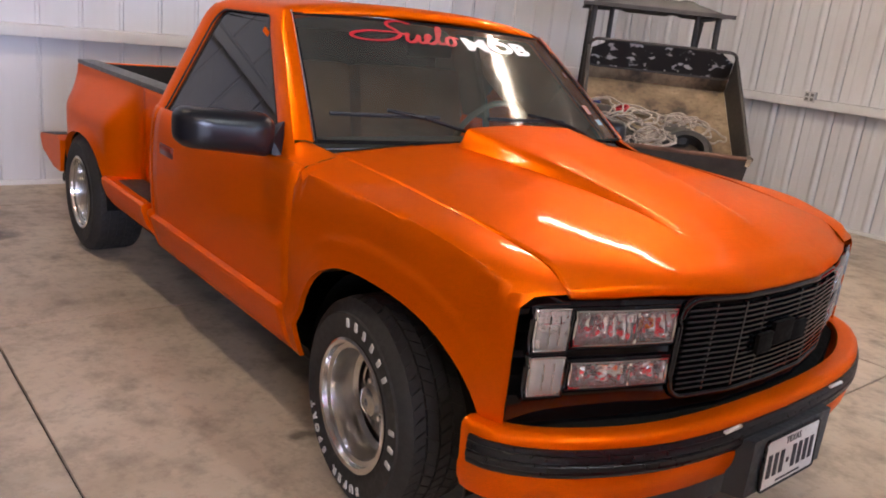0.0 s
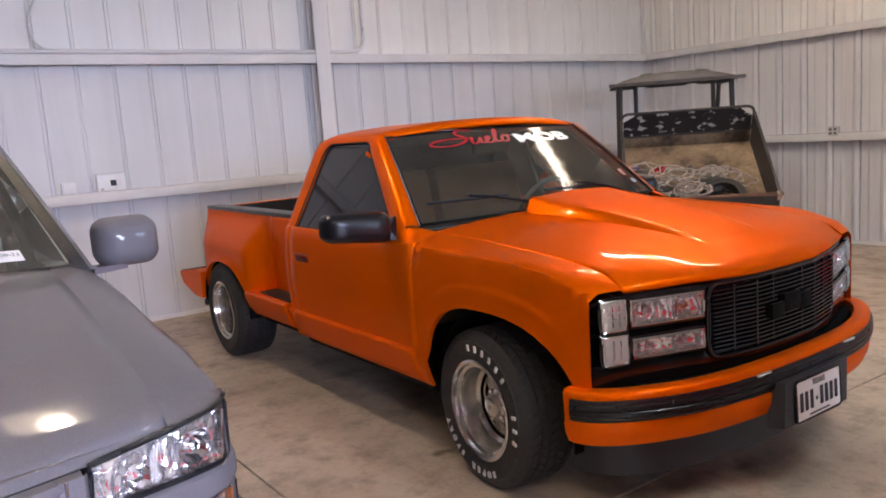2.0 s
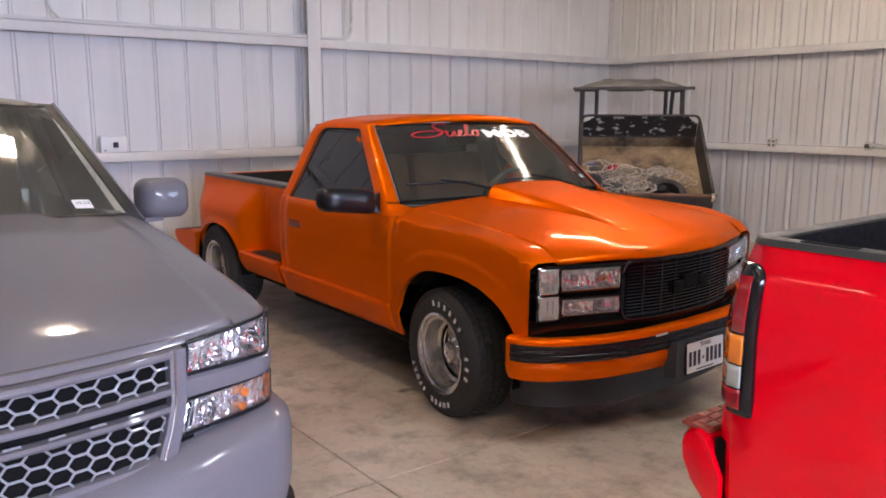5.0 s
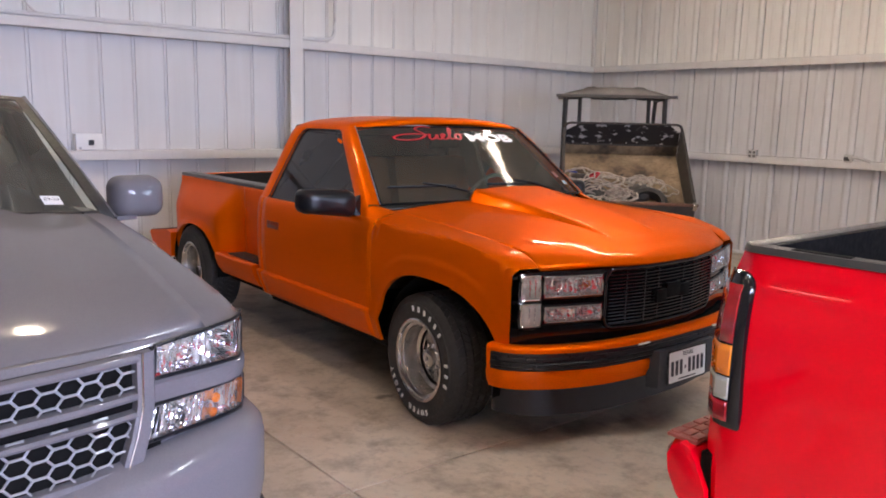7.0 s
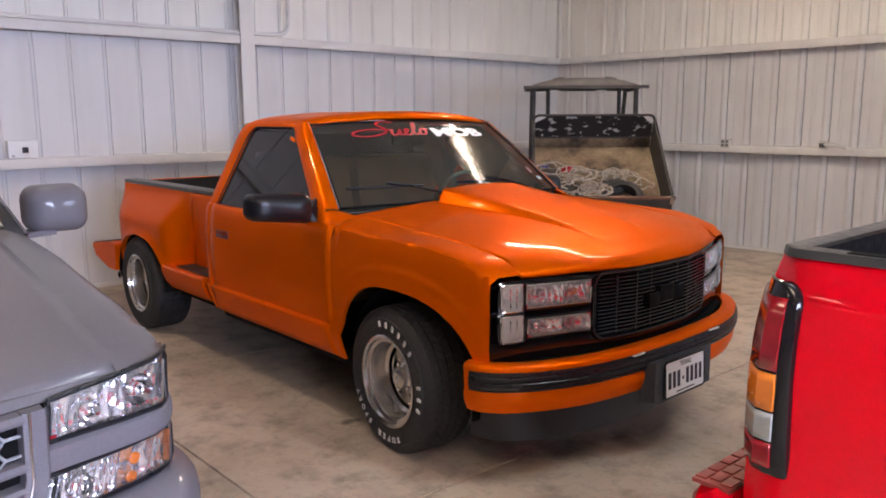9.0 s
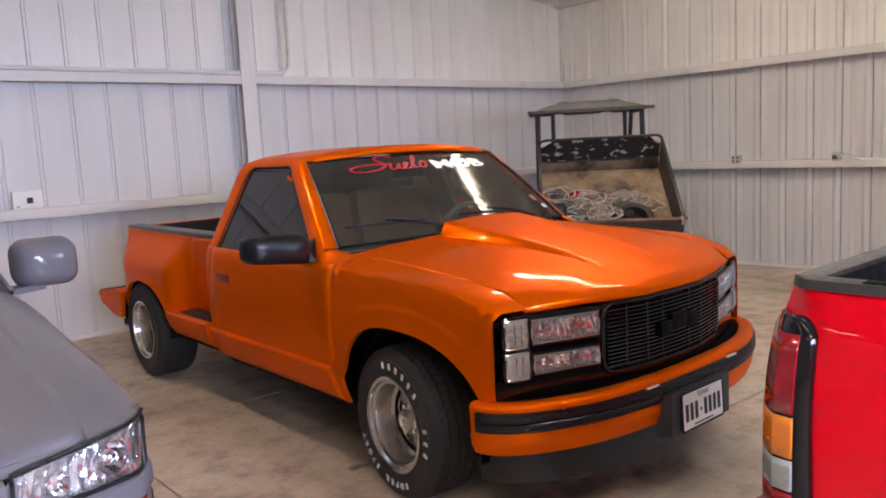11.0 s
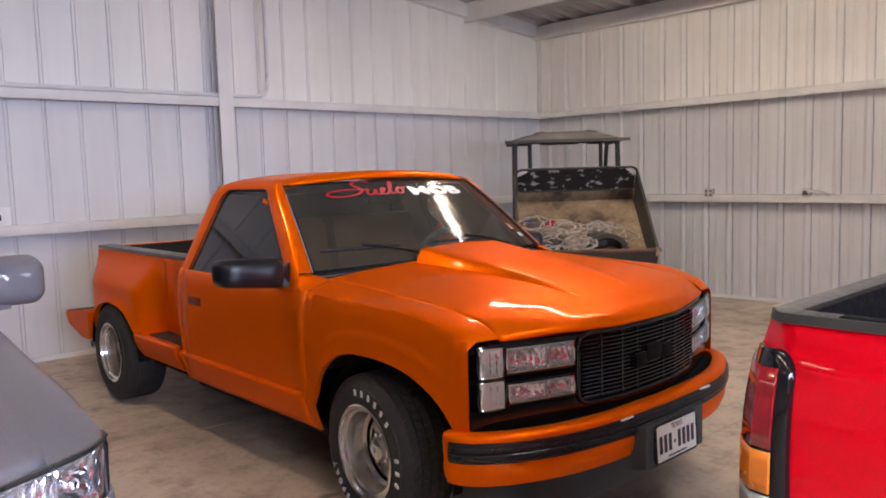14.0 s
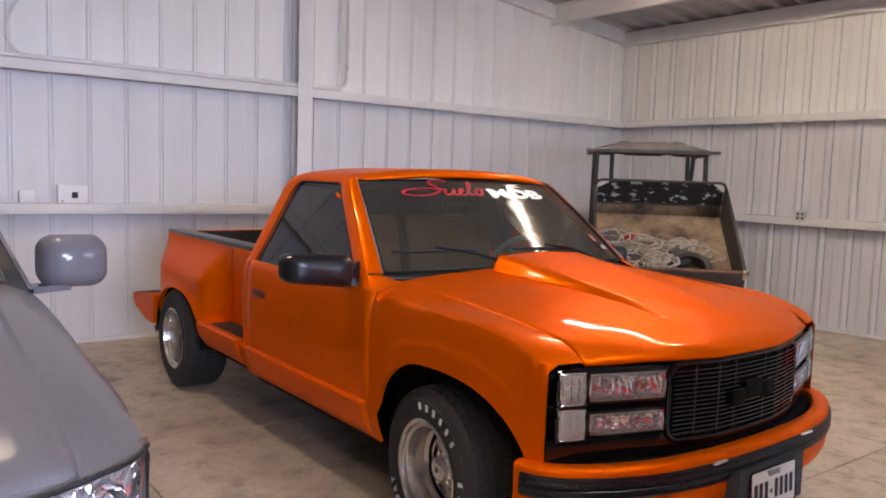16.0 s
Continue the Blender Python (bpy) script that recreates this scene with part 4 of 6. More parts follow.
# the word in a slanted script: S with a long loop, then u, e, l, o
SCRIPT = (((2.7, 1.9), (1.9, 2.15), (1.2, 1.95), (1.15, 1.55), (1.7, 1.15), (1.9, 0.7), (1.3, 0.2), (0.2, 0.0), (-0.9, 0.2), (-1.0, 0.6), (-0.2, 0.95), (1.2, 1.0), (2.2, 0.85)),
          ((2.35, 1.0), (2.15, 0.35), (2.35, 0.05), (2.75, 0.3), (3.05, 1.0), (2.9, 0.3), (3.1, 0.05), (3.45, 0.4), (3.8, 0.85), (3.65, 1.02), (3.4, 0.75), (3.38, 0.25), (3.65, 0.03), (4.05, 0.4)),
          ((4.05, 0.4), (4.65, 1.6), (4.6, 2.0), (4.4, 1.7), (4.15, 0.6), (4.25, 0.08), (4.6, 0.25)), ((5.2, 1.0), (4.85, 0.8), (4.7, 0.3), (4.95, 0.03), (5.3, 0.3), (5.35, 0.8), (5.1, 1.0), (5.7, 0.85)))
bm = bmesh.new()
for stroke in SCRIPT:
    ribbon([((x - 2.35) * 0.080 + (y - 1) * 0.012, (y - 1) * 0.063) for x, y in stroke], 0.0072, bm)
part("banner_word", on_shield(bm, 0.88, -0.285), VINYL_RED, shield, "red script lettering")
bm = text_mesh("MOB", 0.100, bold=0.0045)
for v in bm.verts:
    v.co.x *= 1.92
part("banner_word", on_shield(bm, 0.815, 0.405), VINYL_WHITE, shield, "bold white lettering")
for uu, vv, w, h, mt in ((0.27, 0.86, 0.035, 0.05, FADED_RED), (0.16, 0.90, 0.04, 0.03, FADED_WHITE), (0.60, 0.93, 0.02, 0.03, FADED_RED)):
    bm = bmesh.new()
    bmesh.ops.create_grid(bm, x_segments=2, y_segments=2, size=0.5, matrix=Matrix.Diagonal((w, h, 1, 1)))
    part("sticker", on_shield(bm, uu, vv), mt, shield)

# black front panel with lamps and grille
LAMPS = (("headlamp", 0.447, 0.728, 0.772, 0.862, "main"), ("corner_lamp", 0.747, 0.832, 0.762, 0.870, "corner"), ("lower_lamp", 0.447, 0.722, 0.655, 0.722, "low"), ("lower_corner_lamp", 0.744, 0.832, 0.640, 0.742, "corner"))


def panel_x(y, z, off):
    """Front panel's surface, sunk where the lamps sit."""
    inside = any(y0 - 0.001 < abs(y) < y1 + 0.001 and z0 - 0.001 < z < z1 + 0.001 for _, y0, y1, z0, z1, _ in LAMPS)
    return face_x(y) + (-0.055 if inside else off)


cuts = sorted({q for _, y0, y1, _, _, _ in LAMPS for e in (y0, y1) for q in (e - 0.0012, e)} | {lerp(0, 0.868, k / 24) for k in range(25)})
ys = [-y for y in reversed(cuts[1:])] + cuts
zs = sorted({q for *_, z0, z1, _ in LAMPS for q in (z0 - 0.0012, z0, z1, z1 + 0.0012)})
levels = [(0.535, -0.03), (0.54, -0.008), (0.548, 0.0), (0.60, 0.003)] + [(z, 0.002) for z in zs] + [(0.883, 0.0), (0.897, -0.008), (0.905, -0.03)]
rows = []
for z, off in levels:
    rows.append([V(panel_x(y, z, off), y, z + (0.012 * (1 - abs(y) / 0.87) if z < 0.6 else 0.0) - (0.0 if z < 0.88 else 0.022 * (1 - (abs(y) / 0.87) ** 2)) - (0.03 if z > 0.88 else 0.0) * (abs(y) / 0.868) ** 8) for y in ys])
part("front_panel", grid(rows), BLACK_GLOSS, truck, "gloss black grille surround")


def lamp_block(name, y0, y1, z0, z1, kind, side):
    """A lamp on the front panel: a chrome reflector in two bowls under a clear lens."""
    def P(s, t, off):
        y = lerp(y0, y1, s)
        return V(face_x(y) + off, side * y, lerp(z0, z1, t))
    m = 36
    split = 0.42

    def depth(s, t):
        """Deep bowls, fluted across, that rise to the lens at the rim."""
        if kind == "corner":
            return 0.006 - 0.014 * (1 - (2 * t - 1) ** 4) * (0.35 + 0.65 * s) + 0.004 * abs(math.sin(t * math.pi * 9)) - 0.003 * abs(math.sin(s * math.pi * 4))
        c = (s / split if s < split else (s - split) / (1 - split)) * 2 - 1
        bowl = max(0.0, 1 - c * c) ** 0.7 * max(0.0, 1 - (2 * t - 1) ** 2) ** 0.45
        return 0.008 - 0.034 * bowl + 0.0035 * abs(math.sin(c * math.pi * 3.5))
    lamp = part(name, grid([[P(s / 12, t / 6, 0.022 if 0 < s < 12 and 0 < t < 6 else 0.014) for s in range(13)] for t in range(7)], flip=side < 0), LENS_PRISM if kind == "corner" else LENS, truck, "clear lamp lens over a chrome reflector")
    part("reflector", grid([[P(s / m, t / 22, depth(s / m, t / 22)) for s in range(m + 1)] for t in range(23)], flip=side < 0), REFLECTOR_WHITE if kind == "corner" else REFLECTOR, lamp, "fluted chrome reflector")
    if kind == "corner":
        for t in (0.34, 0.67):
            part("prism", tube([P(0.06, t, 0.014), P(0.94, t, 0.014)], 0.0025, 5), REFLECTOR, lamp)
        for t in (0.16, 0.42, 0.68):
            for s0 in (0.36, 0.66):
                part("prism", tube([P(s0, t, 0.0235), P(s0 + 0.02, t + 0.20, 0.0235)], 0.0022, 5), CHROME, lamp)
    else:
        for s, r in ((split + (1 - split) / 2, 0.012), (split / 2, 0.009)):
            bm = lathe([(0.0, 0.012), (r * 0.8, 0.009), (r, 0.0), (r, -0.008)], 14, "x")
            bm.transform(Matrix.Translation(P(s, 0.5, -0.010)))
            part("bulb", bm, CHROME, lamp)
        part("rib", tube([P(split, 0.04, 0.019), P(split, 0.96, 0.019)], 0.003, 6), CHROME, lamp)
        if kind == "main":
            bm = lathe([(0.0, 0.006), (0.008, 0.004), (0.011, -0.002)], 14, "x")
            bm.transform(Matrix.Translation(P(0.20, 0.45, -0.006)) @ Matrix.Diagonal((1, 1.7, 0.8, 1)))
            part("amber_bulb", bm, AMBER_DARK, lamp)
    # thin bright rim and the black lip round it
    edge = [(s / 8, 0) for s in range(8)] + [(1, t / 4) for t in range(4)] + [(1 - s / 8, 1) for s in range(8)] + [(0, 1 - t / 4) for t in range(4)]
    part("lamp_rim", tube([P(s, t, 0.013) for s, t in edge], 0.0038, 6, closed=True), ALU, lamp)
    part("lamp_frame", tube([P(0.5 + (s - 0.5) * (1 + 0.014 / (y1 - y0)), 0.5 + (t - 0.5) * (1 + 0.014 / (z1 - z0)), 0.008) for s, t in edge], 0.0065, 6, closed=True), BLACK_GLOSS, lamp)


for side in (-1, 1):
    for name, y0, y1, z0, z1, kind in LAMPS:
        lamp_block(name, y0, y1, z0, z1, kind, side)

GRILLE_BLACK = surface("gloss_black_billet", (0.012, 0.013, 0.017), 0.20, metal=0.3, rvar=0.06)
# grille: dark recess, slats, uprights and a rounded surround
GW, GZ0, GZ1 = 0.410, 0.618, 0.868
grille = part("grille", grid([[V(face_x(y) + 0.003, y, z) for y in [lerp(-GW, GW, k / 16) for k in range(17)]] for z in (GZ0, GZ1)]), UNDER, truck, "black billet grille")
for k in range(15):
    z = lerp(GZ0 + 0.012, GZ1 - 0.012, k / 14)
    rows = [[V(face_x(y) + a, y, z + b) for a, b in ((0.003, -0.0035), (0.018, -0.003), (0.018, 0.003), (0.003, 0.0035))] for y in [lerp(-GW, GW, j / 14) for j in range(15)]]
    part("slat", loft(rows), GRILLE_BLACK, grille)
for y in (-0.20, -0.10, 0.10, 0.20, -0.31, 0.31):
    part("upright", box(face_x(y) + 0.004, face_x(y) + 0.016, y - 0.004, y + 0.004, GZ0, GZ1), GRILLE_BLACK, grille)
ring = []
for u, v in rounded_rect(2 * GW + 0.03, GZ1 - GZ0 + 0.03, 0.05, 6):
    ring.append(V(face_x(u) + 0.012, u, (GZ0 + GZ1) / 2 + v))
dense = resample(ring, 96)
for p in dense:
    p.x = face_x(p.y) + 0.008
part("grille_surround", tube(dense, 0.010, 10, closed=True), BLACK_GLOSS, grille)
# plain block emblem on the grille
EX = face_x(0) + 0.02
bm = bmesh.new()
for y0, y1, z0, z1 in ((-0.135, -0.055, 0.705, 0.765), (-0.055, 0.055, 0.72, 0.79), (0.055, 0.135, 0.715, 0.775)):
    box(EX, EX + 0.012, y0, y1, z0, z1, 0.002, bm)
part("emblem", bm, UNDER, grille, "plain black block emblem")

# front bumper
BUMP = [(0.0, 0.860), (0.3, 0.852), (0.55, 0.815), (0.75, 0.735), (0.86, 0.665), (0.925, 0.595), (0.945, 0.54), (0.945, 0.505)]


def bumper_pts():
    half = smoothed([(x, y, 0) for y, x in BUMP], 2)
    return [V(p.x, -p.y, 0) for p in reversed(half[1:])] + half


def bumper_strip(sec, bm=None, trim=0):
    """Sweeps a section of (outward, height) along the bumper's plan line."""
    pts = bumper_pts()
    pts = pts[trim:len(pts) - trim]
    rings = []
    for i, p in enumerate(pts):
        d = (pts[min(i + 1, len(pts) - 1)] - pts[max(i - 1, 0)]).normalized()
        n = V(d.y, -d.x, 0)
        if n.x * 1 < 0 and abs(p.y) < 0.9:
            n = -n
        if n.dot(V(p.x - 0.2, p.y, 0)) < 0:
            n = -n
        rings.append([p + n * o + V(0, 0, h) for o, h in sec])
    return loft(rings, bm)


bumper = part("front_bumper", bumper_strip([(-0.06, 0.566), (-0.02, 0.574), (0.0, 0.568), (0.008, 0.557), (0.008, 0.545), (0.004, 0.46), (0.008, 0.445), (0.004, 0.41), (-0.012, 0.372), (-0.05, 0.362)]), ORANGE, truck, "orange painted steel bumper")
part("rubber_strip", bumper_strip([(0.0, 0.545), (0.014, 0.541), (0.018, 0.53), (0.014, 0.526), (0.018, 0.521), (0.02, 0.508), (0.015, 0.503), (0.02, 0.498), (0.02, 0.485), (0.014, 0.481), (0.017, 0.475), (0.012, 0.465), (0.0, 0.462)], None, 5), BLACK_SATIN, bumper, "ribbed black rubber strip")
for y in (-0.735, 0.735):
    part("marker", box(-0.026, 0.026, -0.005, 0.005, -0.005, 0.005, 0.002), PLATE_WHITE, bumper).matrix_basis = pose(0.735, y, 0.547, 0, 0, 58 if y < 0 else -58)
for y in (-0.30, 0.30):
    part("marker", box(-0.005, 0.005, -0.04, 0.04, -0.004, 0.004, 0.002), PLATE_WHITE, bumper).matrix_basis = pose(0.872, y, 0.547, 0, 0, 0)
# plate pocket, bracket and licence plate
bracket = part("plate_bracket", loft([[V(0.845, y, 0.495), V(0.905, y * 0.94, 0.50), V(0.905, y * 0.94, 0.322), V(0.845, y, 0.315)] for y in (-0.235, 0.235)]), surface("dark_bracket", (0.03, 0.035, 0.045), 0.5), bumper)
bm = bmesh.new()
out = rounded_rect(0.305, 0.152, 0.012)
loft([[V(x, u, v) for u, v in out] for x in (0.0, 0.003)], bm)
plate = part("licence_plate", bm, PLATE_WHITE, bumper, "white number plate with dark characters")
plate.matrix_basis = pose(0.909, 0.0, 0.405, 0, -3, 0)
bm = text_mesh("TEXAS", 0.030)
bm.transform(Matrix(((0, 0, 1, 0.004), (1, 0, 0, 0), (0, 1, 0, 0.055), (0, 0, 0, 1))))
part("plate_word", bm, INK, plate)
for k in range(8):
    y = -0.122 + k * 0.0348
    h = (0.006, -0.018, -0.004) if k == 3 else (0.0105, -0.042, 0.030)
    part("plate_bar", box(0.0032, 0.0048, y - h[0], y + h[0], h[1], h[2], 0), INK, plate)
bm = box(0.0032, 0.0045, -0.07, 0.07, -0.066, -0.060)
part("plate_bar", bm, INK, plate)
part("plate_frame", tube([V(0.002, u, v) for u, v in rounded_rect(0.312, 0.158, 0.014)], 0.005, 6, closed=True), BLACK_SATIN, plate)
# black filler between the front panel and the bumper
rows = [[V(face_x(y) + o, y, z) for y in [lerp(-0.87, 0.87, k / 32) for k in range(33)]] for z, o in ((0.572, -0.012), (0.548, -0.004), (0.540, 0.03), (0.50, 0.035))]
part("filler_panel", grid(rows), UNDER, truck)
# air dam below
bm = bmesh.new()
half = smoothed([(0.74, 0.0, 0), (0.73, 0.3, 0), (0.66, 0.6, 0), (0.54, 0.78, 0), (0.42, 0.82, 0)], 2)
pts = [V(p.x, -p.y, 0) for p in reversed(half[1:])] + half
loft([[p + V(0, 0, 0.375), p + V(0.012, 0, 0.20), p + V(-0.012, 0, 0.20), p + V(-0.015, 0, 0.375)] for p in pts], bm)
part("air_dam", bm, surface("scuffed_black_plastic", (0.020, 0.022, 0.030), 0.42, bump=0.05, bscale=200, wear=(0.05, 0.055, 0.07)), truck, "black plastic air dam")
part("front_apron", box(0.40, 0.56, -0.78, 0.78, 0.36, 0.9, 0.02), UNDER, truck)

# mirrors: black shell on a foot at the door's front corner
for side in (-1, 1):
    rings = []
    for d, w, h in ((0.0, 0.075, 0.024), (0.006, 0.112, 0.042), (0.020, 0.142, 0.057), (0.045, 0.158, 0.067), (0.080, 0.163, 0.070), (0.112, 0.160, 0.067)):
        rings.append([V(-0.575 - d - 0.10 * (u + 0.15), side * (1.080 + u), 1.090 + 0.08 * u + v * (1 - 0.45 * u)) for u, v in rounded_rect(2 * w, 2 * h, h * 0.62, 7)])
    # the one on the far side is folded back against the door
    fold = Matrix.Translation((-0.62, 0.94, 0)) @ Matrix.Rotation(radians(66), 4, "Z") @ Matrix.Translation((0.62, -0.94, 0)) if side > 0 else Matrix.Identity(4)
    shell = loft(rings)
    shell.transform(fold)
    mir = part("wing_mirror", shell, MIRROR_BLACK, truck, "black plastic wing mirror, folded back" if side > 0 else "black plastic wing mirror")
    pane = loft([[V(x - 0.10 * (u + 0.15), side * (1.080 + u), 1.090 + 0.08 * u + v * (1 - 0.45 * u)) for u, v in rounded_rect(0.285, 0.112, 0.04)] for x in (-0.6885, -0.692)])
    pane.transform(fold)
    part("mirror_glass", pane, CHROME, mir)
    part("mirror_foot", loft([[V(-0.60, side * 0.94, 1.02), V(-0.66, side * 0.94, 1.02), V(-0.66, side * 0.94, 1.07), V(-0.60, side * 0.94, 1.07)], [V(-0.585, side * 0.905, 1.012), V(-0.73, side * 0.900, 1.012), V(-0.72, side * 0.872, 1.105), V(-0.66, side * 0.866, 1.125)]]), MIRROR_BLACK, mir)

# bed: narrow box, bulging rear fenders, step, tailgate, bumper
BX0, BX1, BY = -3.50, -1.845, 0.80


def bed_side(x, z, side):
    """Box side with the fender's bulge."""
    u = (x - (-2.43)) / 0.17
    front = 1 / (1 + math.exp(max(-60.0, min(60.0, u * 7))))
    rear = 1.0 - 0.62 * max(0, (-3.16 - x) / 0.34) ** 2
    zz = max(0.0, min(1.0, (1.022 - z) / 0.235))
    bulge = 0.140 * (zz * zz * (3 - 2 * zz)) * front * rear
    tuck = 0.05 * max(0, (0.62 - z) / 0.3) ** 2
    return V(x, side * (BY - 0.01 * max(0, (1.05 - z)) + bulge - tuck), z)


ARCH_R = dict(cx=-WB + 0.085, cz=0.335, rx0=0.42, rx1=0.44, rz=0.365)
for side in (-1, 1):
    bm = arched_panel(side, BX0, -2.30, 0.52, lambda x: 1.035, point=bed_side, steps=56, rings=16, p=2.3, lip=0.02, **ARCH_R)
    part("rear_fender", bm, ORANGE, truck, "bulging orange step-side rear fender")
    zs = [0.50, 0.54, 0.60, 0.68, 0.76, 0.84, 0.90, 0.94, 0.98, 1.01, 1.035]
    part("bed_side", grid([[bed_side(lerp(-2.301, BX1, i / 16), z, side) for i in range(17)] for z in zs], flip=side > 0), ORANGE, truck, solid=0.01)
    # step with a dark pad and its orange face
    step = part("bed_step", loft([[V(x, side * y, z) for y, z in ((0.70, 0.385), (0.90, 0.385), (0.94, 0.44), (0.965, 0.51), (0.965, 0.535), (0.95, 0.547), (0.70, 0.525))] for x in (-2.462, -2.30, -1.90, -1.835)]), ORANGE, truck)
    part("step_pad", box(-2.33, -1.86, side * 0.80 - 0.115, side * 0.80 + 0.125, 0.536, 0.552, 0.004), BLACK_MATTE, step, "dark ribbed step pad")
    rail = part("bed_rail", box(BX0 + 0.01, BX1, side * (BY - 0.05) - 0.055, side * (BY - 0.05) + 0.06, 1.035, 1.062, 0.008), surface("grey_rail_cap", (0.10, 0.10, 0.10), 0.45, bump=0.1), truck, "grey plastic bed rail cap")
    part("bed_wall", box(BX0 + 0.05, BX1, side * 0.72 - 0.01, side * 0.72 + 0.01, 0.52, 1.04), BLACK_MATTE, truck)
    liner = lathe([(0.40, side * -0.40), (0.45, side * -0.40), (0.45, 0.0)], 40)
    bmesh.ops.delete(liner, geom=[v for v in liner.verts if v.co.z < -0.05], context="VERTS")
    liner.transform(pose(-WB + 0.02, side * 0.92, 0.335) @ Matrix.Diagonal((0.98, 1, 0.92, 1)))
    part("wheel_liner", liner, UNDER, truck)
part("bed_floor", box(BX0, BX1, -0.72, 0.72, 0.50, 0.52), BLACK_MATTE, truck)
part("bed_front", box(BX1 - 0.02, BX1 + 0.01, -0.80, 0.80, 0.45, 1.06, 0.006), BLACK_MATTE, truck)
part("tailgate_liner", box(BX0 + 0.032, BX0 + 0.04, -0.71, 0.71, 0.52, 1.04), BLACK_MATTE, truck)
part("tailgate", box(BX0 - 0.02, BX0 + 0.03, -0.70, 0.70, 0.52, 1.045, 0.012), ORANGE, truck)
for side in (-1, 1):
    part("tail_lamp", box(BX0 - 0.012, BX0 + 0.03, side * 0.74 - 0.045, side * 0.74 + 0.045, 0.66, 0.95, 0.015), RED_LENS, truck)
rb = part("rear_bumper", loft([[V(x, y, z) for x, z in ((-3.56, 0.575), (-3.94, 0.525), (-3.96, 0.50), (-3.90, 0.43), (-3.62, 0.36), (-3.45, 0.36), (-3.45, 0.56))] for y in (-0.93, -0.90, 0.90, 0.93)]), ORANGE, truck, "orange rear step bumper")
part("bumper_pad", loft([[V(x, y, z) for x, z in ((-3.58, 0.578), (-3.935, 0.531), (-3.935, 0.524), (-3.58, 0.571))] for y in (-0.92, 0.92)]), BLACK_MATTE, rb)
part("exhaust_tip", lathe([(0.028, -0.06), (0.032, -0.06), (0.032, 0.08), (0.028, 0.08)], 16, "y"), CHROME, truck).matrix_basis = pose(-3.42, -0.86, 0.33)
# unseen flat sheets added to block bounced light and darken the floor below
part("underbody_blocker", box(-3.4, 0.52, -0.60, 0.60, 0.345, 0.36), UNDER, truck)
part("underbody_blocker", box(-2.4, -0.52, -0.86, 0.86, 0.345, 0.358), UNDER, truck)
part("chassis", box(-3.5, 0.5, -0.42, 0.42, 0.26, 0.42, 0.03), UNDER, truck)


def road_wheel(name, radius, width, rim, parent, side, dish=0.10, marks=True):
    """Tyre with grooves, tread blocks and white bars; deep aluminium rim with five holes. The face looks to -y."""
    hub = new(name)
    hub.parent = parent
    hub.empty_display_size = 0.1
    w = width / 2
    prof = [(rim - 0.01, -w + 0.035), (rim + 0.012, -w + 0.012), (rim + 0.05, -w + 0.003), (rim + 0.09, -w), (radius - 0.045, -w + 0.006), (radius - 0.018, -w + 0.018), (radius - 0.005, -w + 0.035)]
    deep = 0.010
    prof += [(radius - deep, -w + 0.042), (radius - deep, 0.0), (radius - deep, w - 0.042)] + [(r, -o) for r, o in reversed(prof)]
    tyre = part("tyre", lathe(prof, 72), RUBBER, hub, "black radial tyre with worn white sidewall marks", 30)
    # five rows of skewed tread blocks, too many to pick apart
    bm = bmesh.new()
    span = 2 * (w - 0.028)
    for row in range(5):
        c, half = -w + 0.028 + span * (row + 0.5) / 5, span / 10 - 0.0035
        count = 52
        skew = (0.012, -0.010, 0.008, -0.010, 0.012)[row]
        drop = 0.006 if row in (0, 4) else 0.0
        for k in range(count):
            a = 2 * math.pi * (k + 0.5 * (row % 2)) / count
            corners = []
            for r in (radius - deep - 0.002, radius + 0.0005):
                for sa, so in ((-1, -1), (1, -1), (1, 1), (-1, 1)):
                    ang = a + sa * (math.pi / count * 0.86) + so * skew / radius
                    out = r - (drop if r > radius and (so < 0) == (row == 0) else 0.0)
                    corners.append(bm.verts.new((out * math.cos(ang), c + so * half, out * math.sin(ang))))
            for q in ((0, 1, 5, 4), (1, 2, 6, 5), (2, 3, 7, 6), (3, 0, 4, 7), (4, 5, 6, 7)):
                bm.faces.new([corners[i] for i in q])
    bmesh.ops.recalc_face_normals(bm, faces=bm.faces)
    tagged(part("tread_block", bm, RUBBER, tyre), kind="stuff")
    # sidewall marks: arcs of plain white bars
    for a0, cnt in ((42, 6), (-14, 3)) if marks else ():
        for k in range(cnt):
            mark = part("white_mark", box(-0.0075, 0.0075, -w - 0.0025, -w + 0.004, rim + 0.050, rim + 0.078, 0.002), LETTER_WHITE, tyre)
            mark.matrix_basis = pose(0, 0, 0, 0, 90 - (a0 + 11.5 * k), 0)
    for word, a0 in (("SUPER", 258), ("SPORT", 205)) if marks else ():
        for k, ch in enumerate(word):
            bm = text_mesh(ch, 0.036, 0.002, 0.0, 0.0012)
            bm.transform(Matrix.Translation((0, -w - 0.001, rim + 0.064)) @ pose(0, 0, 0, 90, 0, 0))
            part("white_letter", bm, LETTER_WHITE, tyre).matrix_basis = pose(0, 0, 0, 0, 90 - (a0 + 8.6 * (len(word) - 1 - k)), 0)
    prof = [(rim + 0.012, -w + 0.012), (rim + 0.014, -w + 0.004), (rim + 0.006, -w), (rim - 0.004, -w + 0.004), (rim - 0.008, -w + 0.02), (rim - 0.022, -w + 0.026), (rim - 0.026, -w + 0.04), (rim - 0.030, -w + dish), (rim - 0.045, -w + dish + 0.012)]
    rm = part("rim", lathe(prof, 56), ALU, hub, "deep-dish polished aluminium rim", 30)
